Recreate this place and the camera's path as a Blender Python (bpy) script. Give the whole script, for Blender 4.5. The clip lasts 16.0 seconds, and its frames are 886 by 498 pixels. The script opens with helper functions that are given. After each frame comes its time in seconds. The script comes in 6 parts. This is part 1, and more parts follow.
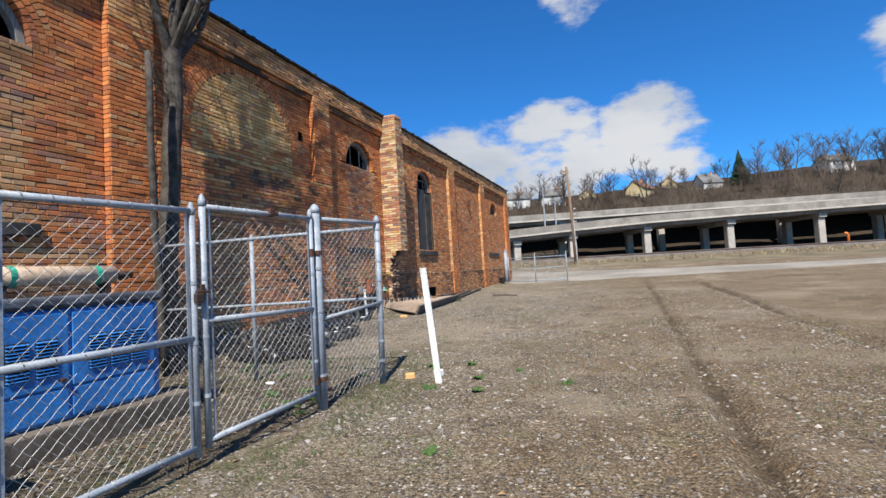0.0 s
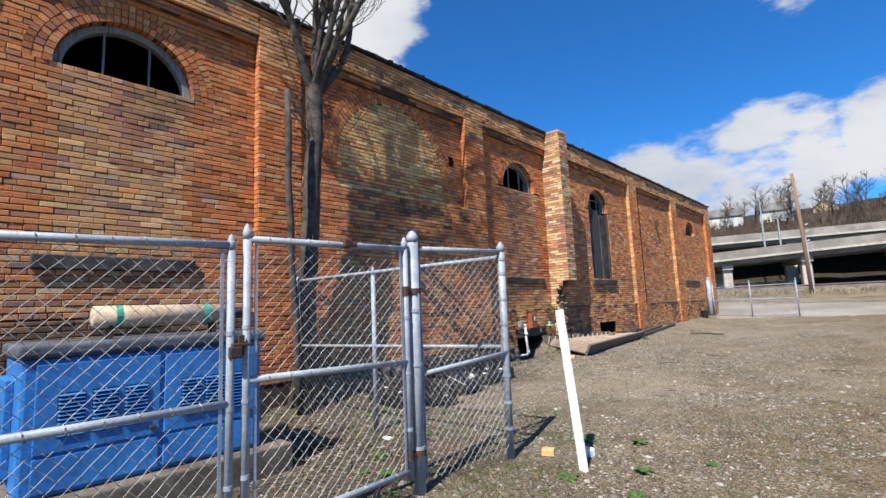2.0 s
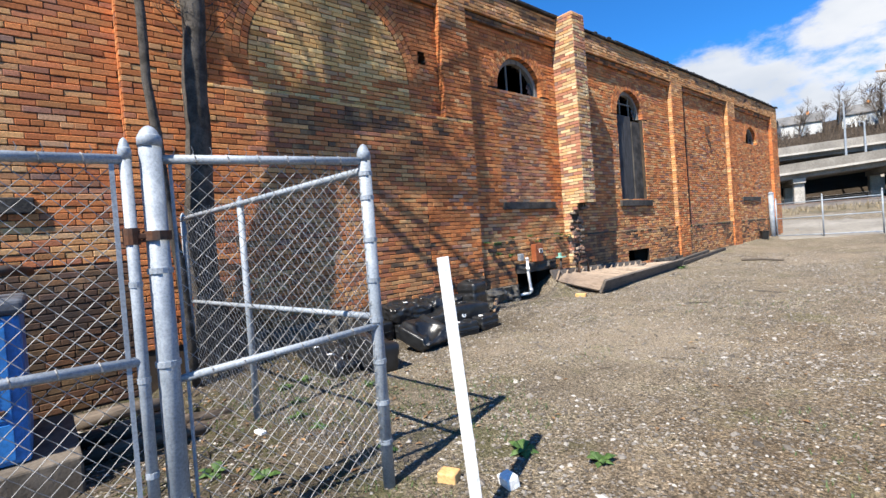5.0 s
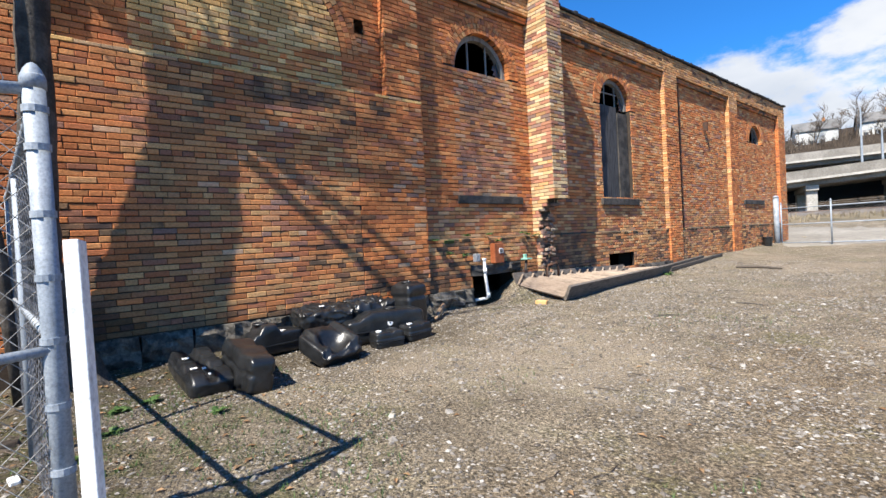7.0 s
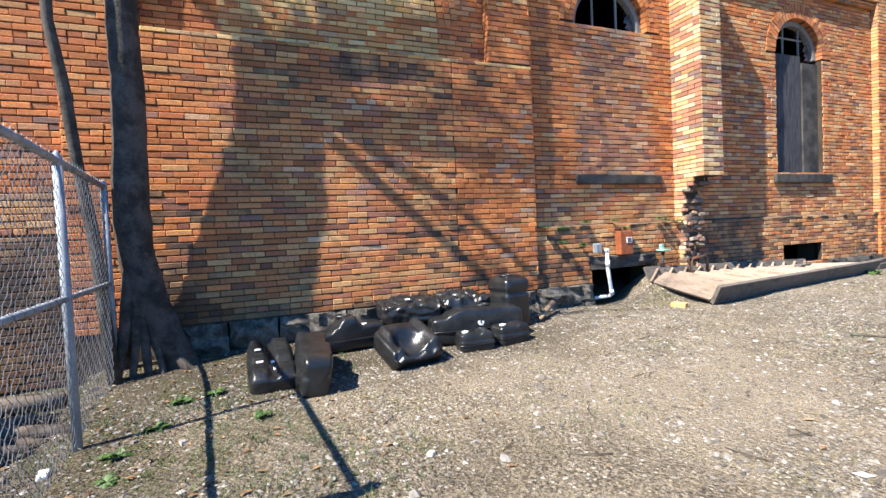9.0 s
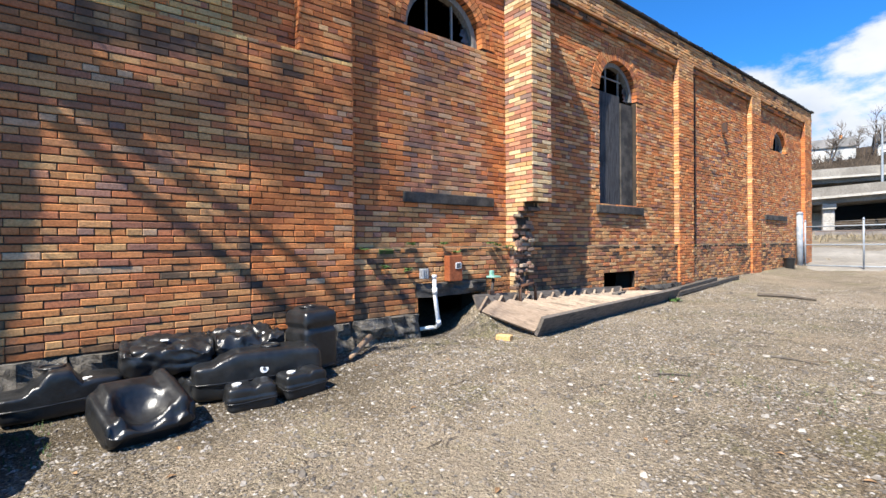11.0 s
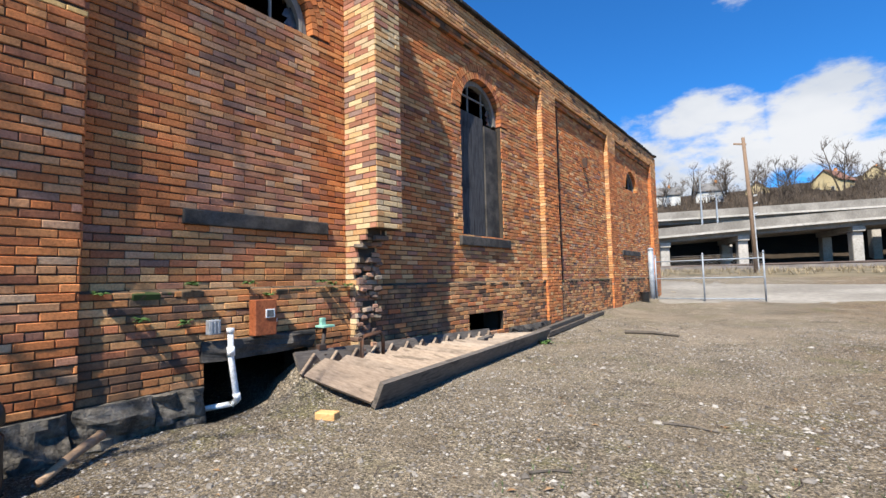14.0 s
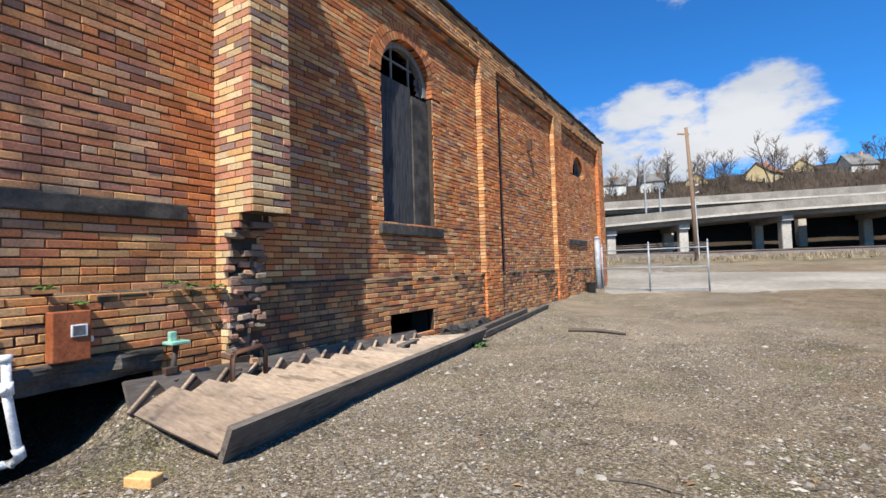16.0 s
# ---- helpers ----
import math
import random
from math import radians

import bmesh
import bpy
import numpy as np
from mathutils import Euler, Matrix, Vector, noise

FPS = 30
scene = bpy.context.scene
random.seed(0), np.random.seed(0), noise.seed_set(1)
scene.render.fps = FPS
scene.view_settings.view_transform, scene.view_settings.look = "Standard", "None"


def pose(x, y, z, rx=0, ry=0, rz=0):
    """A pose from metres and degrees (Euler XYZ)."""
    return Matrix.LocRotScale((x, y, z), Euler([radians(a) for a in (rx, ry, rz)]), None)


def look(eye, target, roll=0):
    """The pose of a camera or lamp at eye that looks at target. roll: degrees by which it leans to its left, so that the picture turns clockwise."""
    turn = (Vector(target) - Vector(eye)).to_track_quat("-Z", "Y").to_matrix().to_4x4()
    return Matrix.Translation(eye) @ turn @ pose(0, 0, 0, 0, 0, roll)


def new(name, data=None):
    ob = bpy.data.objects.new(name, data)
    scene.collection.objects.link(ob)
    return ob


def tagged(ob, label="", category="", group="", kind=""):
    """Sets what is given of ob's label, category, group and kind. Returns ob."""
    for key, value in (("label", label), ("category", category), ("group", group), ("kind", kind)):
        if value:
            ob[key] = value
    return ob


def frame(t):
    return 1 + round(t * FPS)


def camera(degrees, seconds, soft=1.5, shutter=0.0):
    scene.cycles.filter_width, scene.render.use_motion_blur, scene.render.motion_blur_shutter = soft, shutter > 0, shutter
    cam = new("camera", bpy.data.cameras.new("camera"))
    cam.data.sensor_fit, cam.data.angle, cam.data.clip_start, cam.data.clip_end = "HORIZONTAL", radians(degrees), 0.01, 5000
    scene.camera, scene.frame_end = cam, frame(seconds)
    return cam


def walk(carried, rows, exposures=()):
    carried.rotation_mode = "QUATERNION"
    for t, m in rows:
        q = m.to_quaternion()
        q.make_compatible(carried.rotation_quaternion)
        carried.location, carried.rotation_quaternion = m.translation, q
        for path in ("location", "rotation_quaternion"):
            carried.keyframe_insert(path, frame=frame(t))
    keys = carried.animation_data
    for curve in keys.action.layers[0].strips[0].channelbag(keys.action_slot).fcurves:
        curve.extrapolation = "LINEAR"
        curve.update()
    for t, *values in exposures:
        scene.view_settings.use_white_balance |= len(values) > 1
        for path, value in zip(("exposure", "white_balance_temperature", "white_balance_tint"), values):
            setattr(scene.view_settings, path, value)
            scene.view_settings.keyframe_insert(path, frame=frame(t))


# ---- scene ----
cam = camera(86.1, 16.0)
PATH = [
    (0, (0.041, 0.075, 1.341), (-0.675, 1.94, 1.442), -3.3),
    (0.5, (0.006, 0.424, 1.363), (-0.631, 2.318, 1.433), -2.4),
    (1, (0.007, 0.753, 1.442), (-1.108, 2.409, 1.567), -5.3),
    (1.5, (-0.04, 1.027, 1.44), (-1.532, 2.345, 1.629), -5.2),
    (2, (-0.033, 1.344, 1.455), (-1.388, 2.794, 1.706), -2.4),
    (2.5, (0.017, 1.649, 1.477), (-1.45, 2.931, 1.928), -4.6),
    (3, (-0.039, 1.926, 1.501), (-1.791, 2.752, 1.997), -5.0),
    (3.5, (-0.207, 2.3, 1.495), (-2.003, 3.157, 1.693), -4.8),
    (4, (-0.236, 2.703, 1.476), (-1.921, 3.779, 1.495), -6.0),
    (4.5, (-0.256, 3.052, 1.467), (-1.869, 4.233, 1.42), -6.1),
    (5, (-0.356, 3.451, 1.491), (-1.876, 4.75, 1.452), -4.3),
    (5.2, (-0.356, 3.607, 1.489), (-1.836, 4.952, 1.47), -4.0),
    (7.3, (-0.464, 4.996, 1.336), (-2.015, 6.257, 1.295), -3.0),
    (7.5, (-0.491, 5.072, 1.33), (-2.055, 6.317, 1.267), -2.9),
    (8, (-0.687, 5.242, 1.33), (-2.428, 6.221, 1.229), 0.3),
    (8.5, (-0.776, 5.457, 1.317), (-2.575, 6.323, 1.206), -1.2),
    (9, (-0.808, 5.731, 1.371), (-2.658, 6.488, 1.302), -2.6),
    (9.5, (-0.929, 5.925, 1.372), (-2.745, 6.758, 1.282), -1.9),
    (10, (-1.115, 6.137, 1.396), (-2.848, 7.133, 1.336), 0.0),
    (10.2, (-1.137, 6.257, 1.405), (-2.778, 7.398, 1.328), -0.9),
    (12.3, (-1.622, 7.227, 1.417), (-3.129, 8.54, 1.473), -0.8),
    (12.5, (-1.642, 7.32, 1.409), (-3.144, 8.638, 1.491), -1.5),
    (13, (-1.802, 7.54, 1.38), (-3.302, 8.861, 1.443), -1.3),
    (13.5, (-1.947, 7.794, 1.423), (-3.268, 9.291, 1.544), 0.6),
    (14, (-1.99, 8.079, 1.413), (-3.188, 9.675, 1.548), -1.3),
    (14.5, (-2.052, 8.35, 1.419), (-3.184, 9.992, 1.56), -4.1),
    (15, (-2.222, 8.631, 1.424), (-3.331, 10.291, 1.535), -2.4),
    (15.5, (-2.289, 8.932, 1.422), (-3.322, 10.643, 1.479), -1.7),
    (16, (-2.236, 9.226, 1.491), (-3.276, 10.932, 1.572), -1.7),
]
EXPOSURES = [(0, 0.70), (2, 0.82), (2.5, 0.68), (3, 0.70), (4, 1.12), (5, 1.10), (7.5, 1.18), (9, 1.55), (10, 1.38), (12.5, 1.20), (14, 0.97), (16, 0.86)]
walk(cam, [(t, look(eye, target, roll)) for t, eye, target, roll in PATH], EXPOSURES)

# ---------- world and sun ----------
SUN_TO = Vector((0.30, -1.0, 1.31)).normalized()
world = bpy.data.worlds.new("sky")
scene.world = world
world.use_nodes = True
wt = world.node_tree
wt.nodes.clear()


def node(tree, kind, **sets):
    """A node with its inputs (by name or place) and settings; a value that is a socket is linked."""
    n = tree.nodes.new(kind)
    for key, value in sets.items():
        if key.startswith("i_"):
            sock = n.inputs[int(key[2:])]
        elif key in n.inputs:
            sock = n.inputs[key]
        else:
            setattr_plain(n, key, value)
            continue
        if isinstance(value, bpy.types.NodeSocket):
            tree.links.new(value, sock)
        else:
            sock.default_value = value
    return n


def setattr_plain(n, key, value):
    if key == "operation":
        n.operation = value
    elif key == "blend_type":
        n.blend_type = value
    elif key == "data_type":
        n.data_type = value
    elif key == "sky_type":
        n.sky_type = value
    elif key == "feature":
        n.feature = value
    elif key == "noise_dimensions":
        n.noise_dimensions = value
    elif key == "interpolation_type":
        n.interpolation_type = value
    elif key == "vector_type":
        n.vector_type = value


def math_node(tree, op, a, b=0.0, c=0.0):
    n = node(tree, "ShaderNodeMath", operation=op)
    for sock, value in zip(n.inputs, (a, b, c)):
        if isinstance(value, bpy.types.NodeSocket):
            tree.links.new(value, sock)
        else:
            sock.default_value = value
    return n.outputs[0]


def smooth(tree, value, lo, hi, a=0.0, b=1.0):
    n = node(tree, "ShaderNodeMapRange", interpolation_type="SMOOTHSTEP")
    tree.links.new(value, n.inputs[0])
    for k, v in zip((1, 2, 3, 4), (lo, hi, a, b)):
        n.inputs[k].default_value = v
    return n.outputs[0]


def mix_rgb(tree, fac, a, b, blend="MIX"):
    n = tree.nodes.new("ShaderNodeMix")
    n.data_type = "RGBA"
    n.blend_type = blend
    for sock, value in ((n.inputs[0], fac), (n.inputs[6], a), (n.inputs[7], b)):
        if isinstance(value, bpy.types.NodeSocket):
            tree.links.new(value, sock)
        else:
            sock.default_value = (*value, 1.0) if isinstance(value, tuple) and len(value) == 3 else value
    return n.outputs[2]


sky = node(wt, "ShaderNodeTexSky", sky_type="NISHITA")
sky.sun_disc = False
sky.sun_elevation = math.asin(SUN_TO.z)
sky.sun_rotation = math.atan2(SUN_TO.x, SUN_TO.y)
sky.air_density, sky.dust_density, sky.ozone_density = 1.0, 0.3, 2.5
deep = mix_rgb(wt, 1.0, sky.outputs[0], (0.32, 1.14, 2.0), "MULTIPLY")
way = node(wt, "ShaderNodeTexCoord").outputs["Generated"]
flat = node(wt, "ShaderNodeVectorMath", operation="MULTIPLY", i_0=way, i_1=(1.0, 1.0, 2.1)).outputs[0]
puff = node(wt, "ShaderNodeTexNoise", Vector=flat, Scale=6.5, Detail=10.0, Roughness=0.6).outputs[0]


def bank(direction, inner, outer):
    """A cumulus bank around a direction: 1 in its heart, 0 past its rim (cosines)."""
    d = Vector(direction).normalized()
    dot = node(wt, "ShaderNodeVectorMath", operation="DOT_PRODUCT", i_0=way, i_1=tuple(d)).outputs["Value"]
    return smooth(wt, dot, outer, inner)


banks = [((-0.14, 1, 0.21), 0.998, 0.985), ((0.06, 1, 0.235), 0.999, 0.99), ((-0.30, 1, 0.20), 0.998, 0.984), ((-1, 0.02, 0.35), 0.95, 0.66, 1.22),
         ((-1, -0.55, 0.3), 0.93, 0.6, 1.22), ((-0.90, 0.42, 0.66), 0.985, 0.93, 1.22), ((-0.05, 1, 0.60), 0.9997, 0.994), ((0.52, 1, 0.34), 0.9995, 0.992), ((0.62, 1, 0.62), 0.9995, 0.993)]
cover = None
for d, inner, outer, *dense in banks:
    b = bank(d, inner, outer)
    if dense:
        b = math_node(wt, "MULTIPLY", b, dense[0])
    cover = b if cover is None else math_node(wt, "MAXIMUM", cover, b)
body = math_node(wt, "ADD", math_node(wt, "MULTIPLY", cover, 0.41), puff)
cloud = smooth(wt, body, 0.70, 0.90)
shade = node(wt, "ShaderNodeTexNoise", Vector=flat, Scale=3.1, Detail=5.0).outputs[0]
white = mix_rgb(wt, smooth(wt, shade, 0.35, 0.65), (6.3, 6.9, 7.9), (9.0, 9.2, 9.6))
seen_sky = mix_rgb(wt, cloud, deep, white)
back = node(wt, "ShaderNodeBackground", Color=seen_sky, Strength=0.05)
wt.links.new(back.outputs[0], node(wt, "ShaderNodeOutputWorld").inputs[0])

lamp = bpy.data.lights.new("sun", "SUN")
lamp.energy, lamp.angle, lamp.color = 5.0, radians(0.53), (1.0, 0.94, 0.84)
new("sun", lamp).matrix_world = look(SUN_TO * 60, (0, 0, 0))


# ---------- materials ----------
def material(name, build, rough=0.85, metal=0.0, spec=0.3):
    m = bpy.data.materials.new(name)
    m.use_nodes = True
    t = m.node_tree
    bsdf = t.nodes["Principled BSDF"]
    bsdf.inputs["Roughness"].default_value = rough
    bsdf.inputs["Metallic"].default_value = metal
    bsdf.inputs["Specular IOR Level"].default_value = spec
    colour, height, dist = build(t, bsdf)
    if isinstance(colour, bpy.types.NodeSocket):
        t.links.new(colour, bsdf.inputs["Base Color"])
    else:
        bsdf.inputs["Base Color"].default_value = (*colour, 1)
    if height is not None:
        bump = node(t, "ShaderNodeBump", Height=height, Distance=dist, Strength=0.8)
        t.links.new(bump.outputs[0], bsdf.inputs["Normal"])
    return m


def place(t):
    return node(t, "ShaderNodeNewGeometry").outputs["Position"]


def noise_at(t, vec, scale, detail=5.0, rough=0.6):
    return node(t, "ShaderNodeTexNoise", Vector=vec, Scale=scale, Detail=detail, Roughness=rough).outputs[0]


def ramp(t, fac, stops, constant=False):
    n = t.nodes.new("ShaderNodeValToRGB")
    n.color_ramp.interpolation = "CONSTANT" if constant else "LINEAR"
    while len(n.color_ramp.elements) < len(stops):
        n.color_ramp.elements.new(0.5)
    for e, (p, c) in zip(n.color_ramp.elements, stops):
        e.position, e.color = p, (*c, 1)
    t.links.new(fac, n.inputs[0])
    return n.outputs[0]


def brick_build(palette, soot=0.55, single=False, onset=0.54, blend=0.38):
    def build(t, bsdf):
        vec = place(t)
        if single:
            r = node(t, "ShaderNodeObjectInfo").outputs["Random"]
        else:
            r = node(t, "ShaderNodeNewGeometry").outputs["Random Per Island"]
        mean = [sum(c[k] for c in palette) / len(palette) for k in range(3)]
        stops = [(i / len(palette), tuple(c[k] * (1 - blend) + mean[k] * blend for k in range(3))) for i, c in enumerate(palette)]
        colour = ramp(t, r, [(p, tuple(min(0.9, k * 1.08) for k in c)) for p, c in stops], True)
        r2 = math_node(t, "FRACT", math_node(t, "MULTIPLY", r, 37.7))
        colour = mix_rgb(t, 1.0, colour, ramp(t, r2, [(0, (0.58, 0.57, 0.56)), (0.12, (0.84, 0.83, 0.82)), (0.4, (0.96, 0.96, 0.95)), (0.75, (1.06, 1.06, 1.04)), (1, (1.26, 1.26, 1.22))]), "MULTIPLY")
        grain = noise_at(t, vec, 55, 4, 0.7)
        colour = mix_rgb(t, 1.0, colour, ramp(t, grain, [(0.3, (0.66, 0.63, 0.6)), (0.55, (1, 1, 1)), (0.75, (1.2, 1.2, 1.2))]), "MULTIPLY")
        big = noise_at(t, vec, 0.9, 6, 0.62)
        stain = smooth(t, big, onset, onset + 0.2, 0, soot)
        colour = mix_rgb(t, stain, colour, (0.045, 0.035, 0.03))
        bloom = smooth(t, noise_at(t, vec, 2.3, 7, 0.7), 0.62, 0.8, 0, 0.35)
        colour = mix_rgb(t, bloom, colour, (0.42, 0.36, 0.3))
        return colour, grain, 0.006
    return build


ORANGE = [(0.52, 0.185, 0.06), (0.48, 0.155, 0.05), (0.55, 0.21, 0.075), (0.45, 0.14, 0.05), (0.53, 0.19, 0.065), (0.56, 0.25, 0.095), (0.50, 0.17, 0.055),
          (0.42, 0.135, 0.055), (0.54, 0.22, 0.08), (0.51, 0.18, 0.06), (0.47, 0.16, 0.055), (0.30, 0.12, 0.07)]
TAN = [(0.56, 0.36, 0.16), (0.47, 0.27, 0.11), (0.60, 0.42, 0.21), (0.50, 0.25, 0.09), (0.42, 0.26, 0.13), (0.55, 0.33, 0.14), (0.46, 0.25, 0.12), (0.58, 0.40, 0.22),
       (0.52, 0.32, 0.14), (0.34, 0.21, 0.14)]
CREAM = [(r * 1.12, g * 1.12, b * 1.0) for r, g, b in TAN]
TAN = [(r, g * 0.87, b * 0.84) for r, g, b in TAN]
MIXED = [(0.48, 0.17, 0.06), (0.49, 0.24, 0.095), (0.42, 0.14, 0.06), (0.52, 0.30, 0.13), (0.40, 0.14, 0.07), (0.47, 0.21, 0.09), (0.52, 0.22, 0.08), (0.46, 0.18, 0.07),
         (0.48, 0.25, 0.11), (0.50, 0.20, 0.07), (0.28, 0.12, 0.08)]
PINK = [(0.42, 0.19, 0.11), (0.50, 0.29, 0.17), (0.38, 0.15, 0.09), (0.48, 0.32, 0.2), (0.44, 0.22, 0.1), (0.3, 0.14, 0.1), (0.5, 0.24, 0.11), (0.2, 0.12, 0.1)]
BUFF = [(0.52, 0.36, 0.19), (0.36, 0.155, 0.10), (0.54, 0.40, 0.23), (0.48, 0.27, 0.12), (0.33, 0.14, 0.10), (0.50, 0.34, 0.17), (0.40, 0.18, 0.11), (0.56, 0.43, 0.27),
        (0.18, 0.12, 0.11), (0.47, 0.24, 0.10)]
BASE = [(0.34, 0.17, 0.085), (0.40, 0.22, 0.10), (0.29, 0.14, 0.08), (0.38, 0.18, 0.07), (0.33, 0.19, 0.10), (0.36, 0.15, 0.065), (0.42, 0.26, 0.13), (0.19, 0.11, 0.085)]
# the darkest set carries soot and painted shade at the wall foot
BRICK = {n: material("brick_" + n, brick_build(p, s, False, 0.42 if n in ("sooty", "char") else 0.54, 0.12 if n == "buff" else 0.20)) for n, p, s in
         (("orange", ORANGE, 0.45), ("tan", TAN, 0.5), ("mixed", MIXED, 0.5), ("pink", PINK, 0.4), ("buff", BUFF, 0.2), ("cream", CREAM, 0.2), ("sooty", BASE, 0.85), ("char", [tuple(k * 0.42 for k in c) for c in BASE], 0.9))}
BRICK_ONE = material("brick_single", brick_build([c for pair in zip(MIXED, TAN) for c in pair], 0.6, True, 0.50, 0.2))


def two_tone(a, b, scale, fine, dist=0.004, lo=0.35, hi=0.65, speck=None):
    def build(t, bsdf):
        vec = place(t)
        colour = mix_rgb(t, smooth(t, noise_at(t, vec, scale), lo, hi), a, b)
        g = noise_at(t, vec, fine, 5, 0.7)
        colour = mix_rgb(t, 1.0, colour, ramp(t, g, [(0.28, (0.62, 0.62, 0.62)), (0.5, (1, 1, 1)), (0.75, (1.3, 1.3, 1.3))]), "MULTIPLY")
        if speck:
            colour = mix_rgb(t, smooth(t, noise_at(t, vec, speck[1], 3), speck[2], speck[2] + 0.06), colour, speck[0])
        return colour, g, dist
    return build


MORTAR = material("mortar", two_tone((0.034, 0.026, 0.020), (0.072, 0.050, 0.034), 1.5, 60))
STONE = material("foundation_stone", two_tone((0.060, 0.053, 0.044), (0.215, 0.19, 0.155), 8.0, 26, 0.05))
DARKSTONE = material("sooty_stone", two_tone((0.03, 0.028, 0.026), (0.085, 0.075, 0.065), 4.0, 40, 0.008))
CONCRETE = material("concrete", two_tone((0.17, 0.155, 0.135), (0.27, 0.25, 0.22), 0.35, 8, 0.01))
PIERMAT = material("pier_concrete", two_tone((0.32, 0.30, 0.265), (0.42, 0.39, 0.35), 0.5, 6, 0.01))
GALV = material("galvanised_steel", two_tone((0.22, 0.25, 0.285), (0.31, 0.34, 0.375), 6, 90, 0.0006), 0.58, 0.05, 0.4)
WIRE = material("galvanised_wire", two_tone((0.15, 0.148, 0.145), (0.29, 0.285, 0.28), 3, 30, 0.0), 0.55, 0.2, 0.4)
IRON = material("rusty_iron", two_tone((0.10, 0.045, 0.025), (0.055, 0.045, 0.04), 9, 60, 0.002), 0.7, 0.3)
BLUE = material("blue_enamel", two_tone((0.020, 0.135, 0.40), (0.030, 0.19, 0.52), 2.5, 30, 0.0005, speck=((0.05, 0.07, 0.1), 7, 0.68)), 0.42, 0.0, 0.5)
NAVY = material("navy_enamel", two_tone((0.007, 0.02, 0.06), (0.014, 0.04, 0.11), 3, 30, 0.0005), 0.5, 0.0, 0.5)
GREYLID = material("sooty_lid", two_tone((0.05, 0.055, 0.07), (0.10, 0.11, 0.13), 3, 30, 0.001), 0.6)
BEIGE = material("beige_paint", two_tone((0.40, 0.29, 0.20), (0.50, 0.38, 0.27), 5, 40, 0.001), 0.6)
GREEN = material("green_band", two_tone((0.02, 0.26, 0.17), (0.03, 0.34, 0.22), 5, 40, 0.0005), 0.6)
BLACKPL = material("black_plastic", two_tone((0.010, 0.0105, 0.0115), (0.019, 0.020, 0.0215), 6, 28, 0.003, speck=((0.05, 0.047, 0.044), 14, 0.76)), 0.30, 0.0, 0.5)
WHITEPL = material("white_plastic", two_tone((0.70, 0.70, 0.68), (0.82, 0.82, 0.8), 4, 50, 0.0004), 0.5)
WHITEPAINT = material("white_paint", two_tone((0.72, 0.72, 0.70), (0.84, 0.84, 0.82), 3, 40, 0.0008), 0.6)
GREYBOX = material("grey_enamel", two_tone((0.30, 0.31, 0.32), (0.42, 0.43, 0.44), 3, 30, 0.0004), 0.5)
REDMAT = material("red_paint", two_tone((0.45, 0.03, 0.03), (0.55, 0.05, 0.04), 3, 30, 0.0004), 0.5)
RUSTBOX = material("rust_brown_enamel", two_tone((0.23, 0.065, 0.025), (0.32, 0.10, 0.04), 5, 40, 0.001), 0.55)
ORANGEPAINT = material("orange_paint", two_tone((0.65, 0.16, 0.03), (0.75, 0.22, 0.05), 3, 30, 0.0005), 0.5)
TEAL = material("verdigris_copper", two_tone((0.16, 0.36, 0.28), (0.28, 0.50, 0.40), 9, 60, 0.001), 0.7)
TAR = material("tar_edge", two_tone((0.012, 0.012, 0.012), (0.04, 0.035, 0.03), 6, 30, 0.01), 0.8)
# near-black that stands for the shade inside openings and gaps
SHADE_BLACK = material("dark_interior", two_tone((0.02, 0.018, 0.016), (0.03, 0.027, 0.024), 2, 20, 0.002), 0.95)
BARK = material("bark", two_tone((0.036, 0.030, 0.024), (0.095, 0.081, 0.068), 7, 45, 0.012))
TWIGS = material("bare_twigs", two_tone((0.055, 0.042, 0.032), (0.125, 0.095, 0.072), 0.12, 3, 0.0))
NEEDLES = material("conifer_needles", two_tone((0.012, 0.03, 0.016), (0.03, 0.06, 0.028), 0.6, 5, 0.0))
LEAF = material("weed_leaf", two_tone((0.035, 0.075, 0.016), (0.07, 0.12, 0.032), 20, 80, 0.0005), 0.55)
STRAW = material("dry_straw", two_tone((0.20, 0.155, 0.09), (0.32, 0.26, 0.17), 9, 40, 0.0))
FARGRASS = material("verge_grass", two_tone((0.19, 0.15, 0.09), (0.09, 0.075, 0.042), 0.6, 8, 0.0))
PEBBLE = material("pebble", lambda t, b: (mix_rgb(t, 1.0, ramp(t, node(t, "ShaderNodeNewGeometry").outputs["Random Per Island"],
                  [(0, (0.07, 0.06, 0.05)), (0.4, (0.15, 0.13, 0.11)), (0.8, (0.25, 0.225, 0.195)), (0.98, (0.40, 0.37, 0.33))]),
                  ramp(t, noise_at(t, place(t), 70), [(0.3, (0.7, 0.7, 0.7)), (0.7, (1.15, 1.15, 1.15))]), "MULTIPLY"), None, 0))
BRICKBAT = material("orange_brickbat", two_tone((0.52, 0.29, 0.11), (0.64, 0.39, 0.17), 12, 60, 0.002))
GLASS = material("grimy_glass", two_tone((0.03, 0.035, 0.04), (0.10, 0.11, 0.12), 4, 30, 0.0), 0.2, 0.0, 0.5)
RAILGREY = material("ballast", two_tone((0.10, 0.085, 0.075), (0.17, 0.15, 0.13), 0.5, 6, 0.01))
TRACKSTEEL = material("rail_steel", two_tone((0.10, 0.07, 0.055), (0.16, 0.12, 0.10), 0.6, 10, 0.0), 0.5, 0.6)


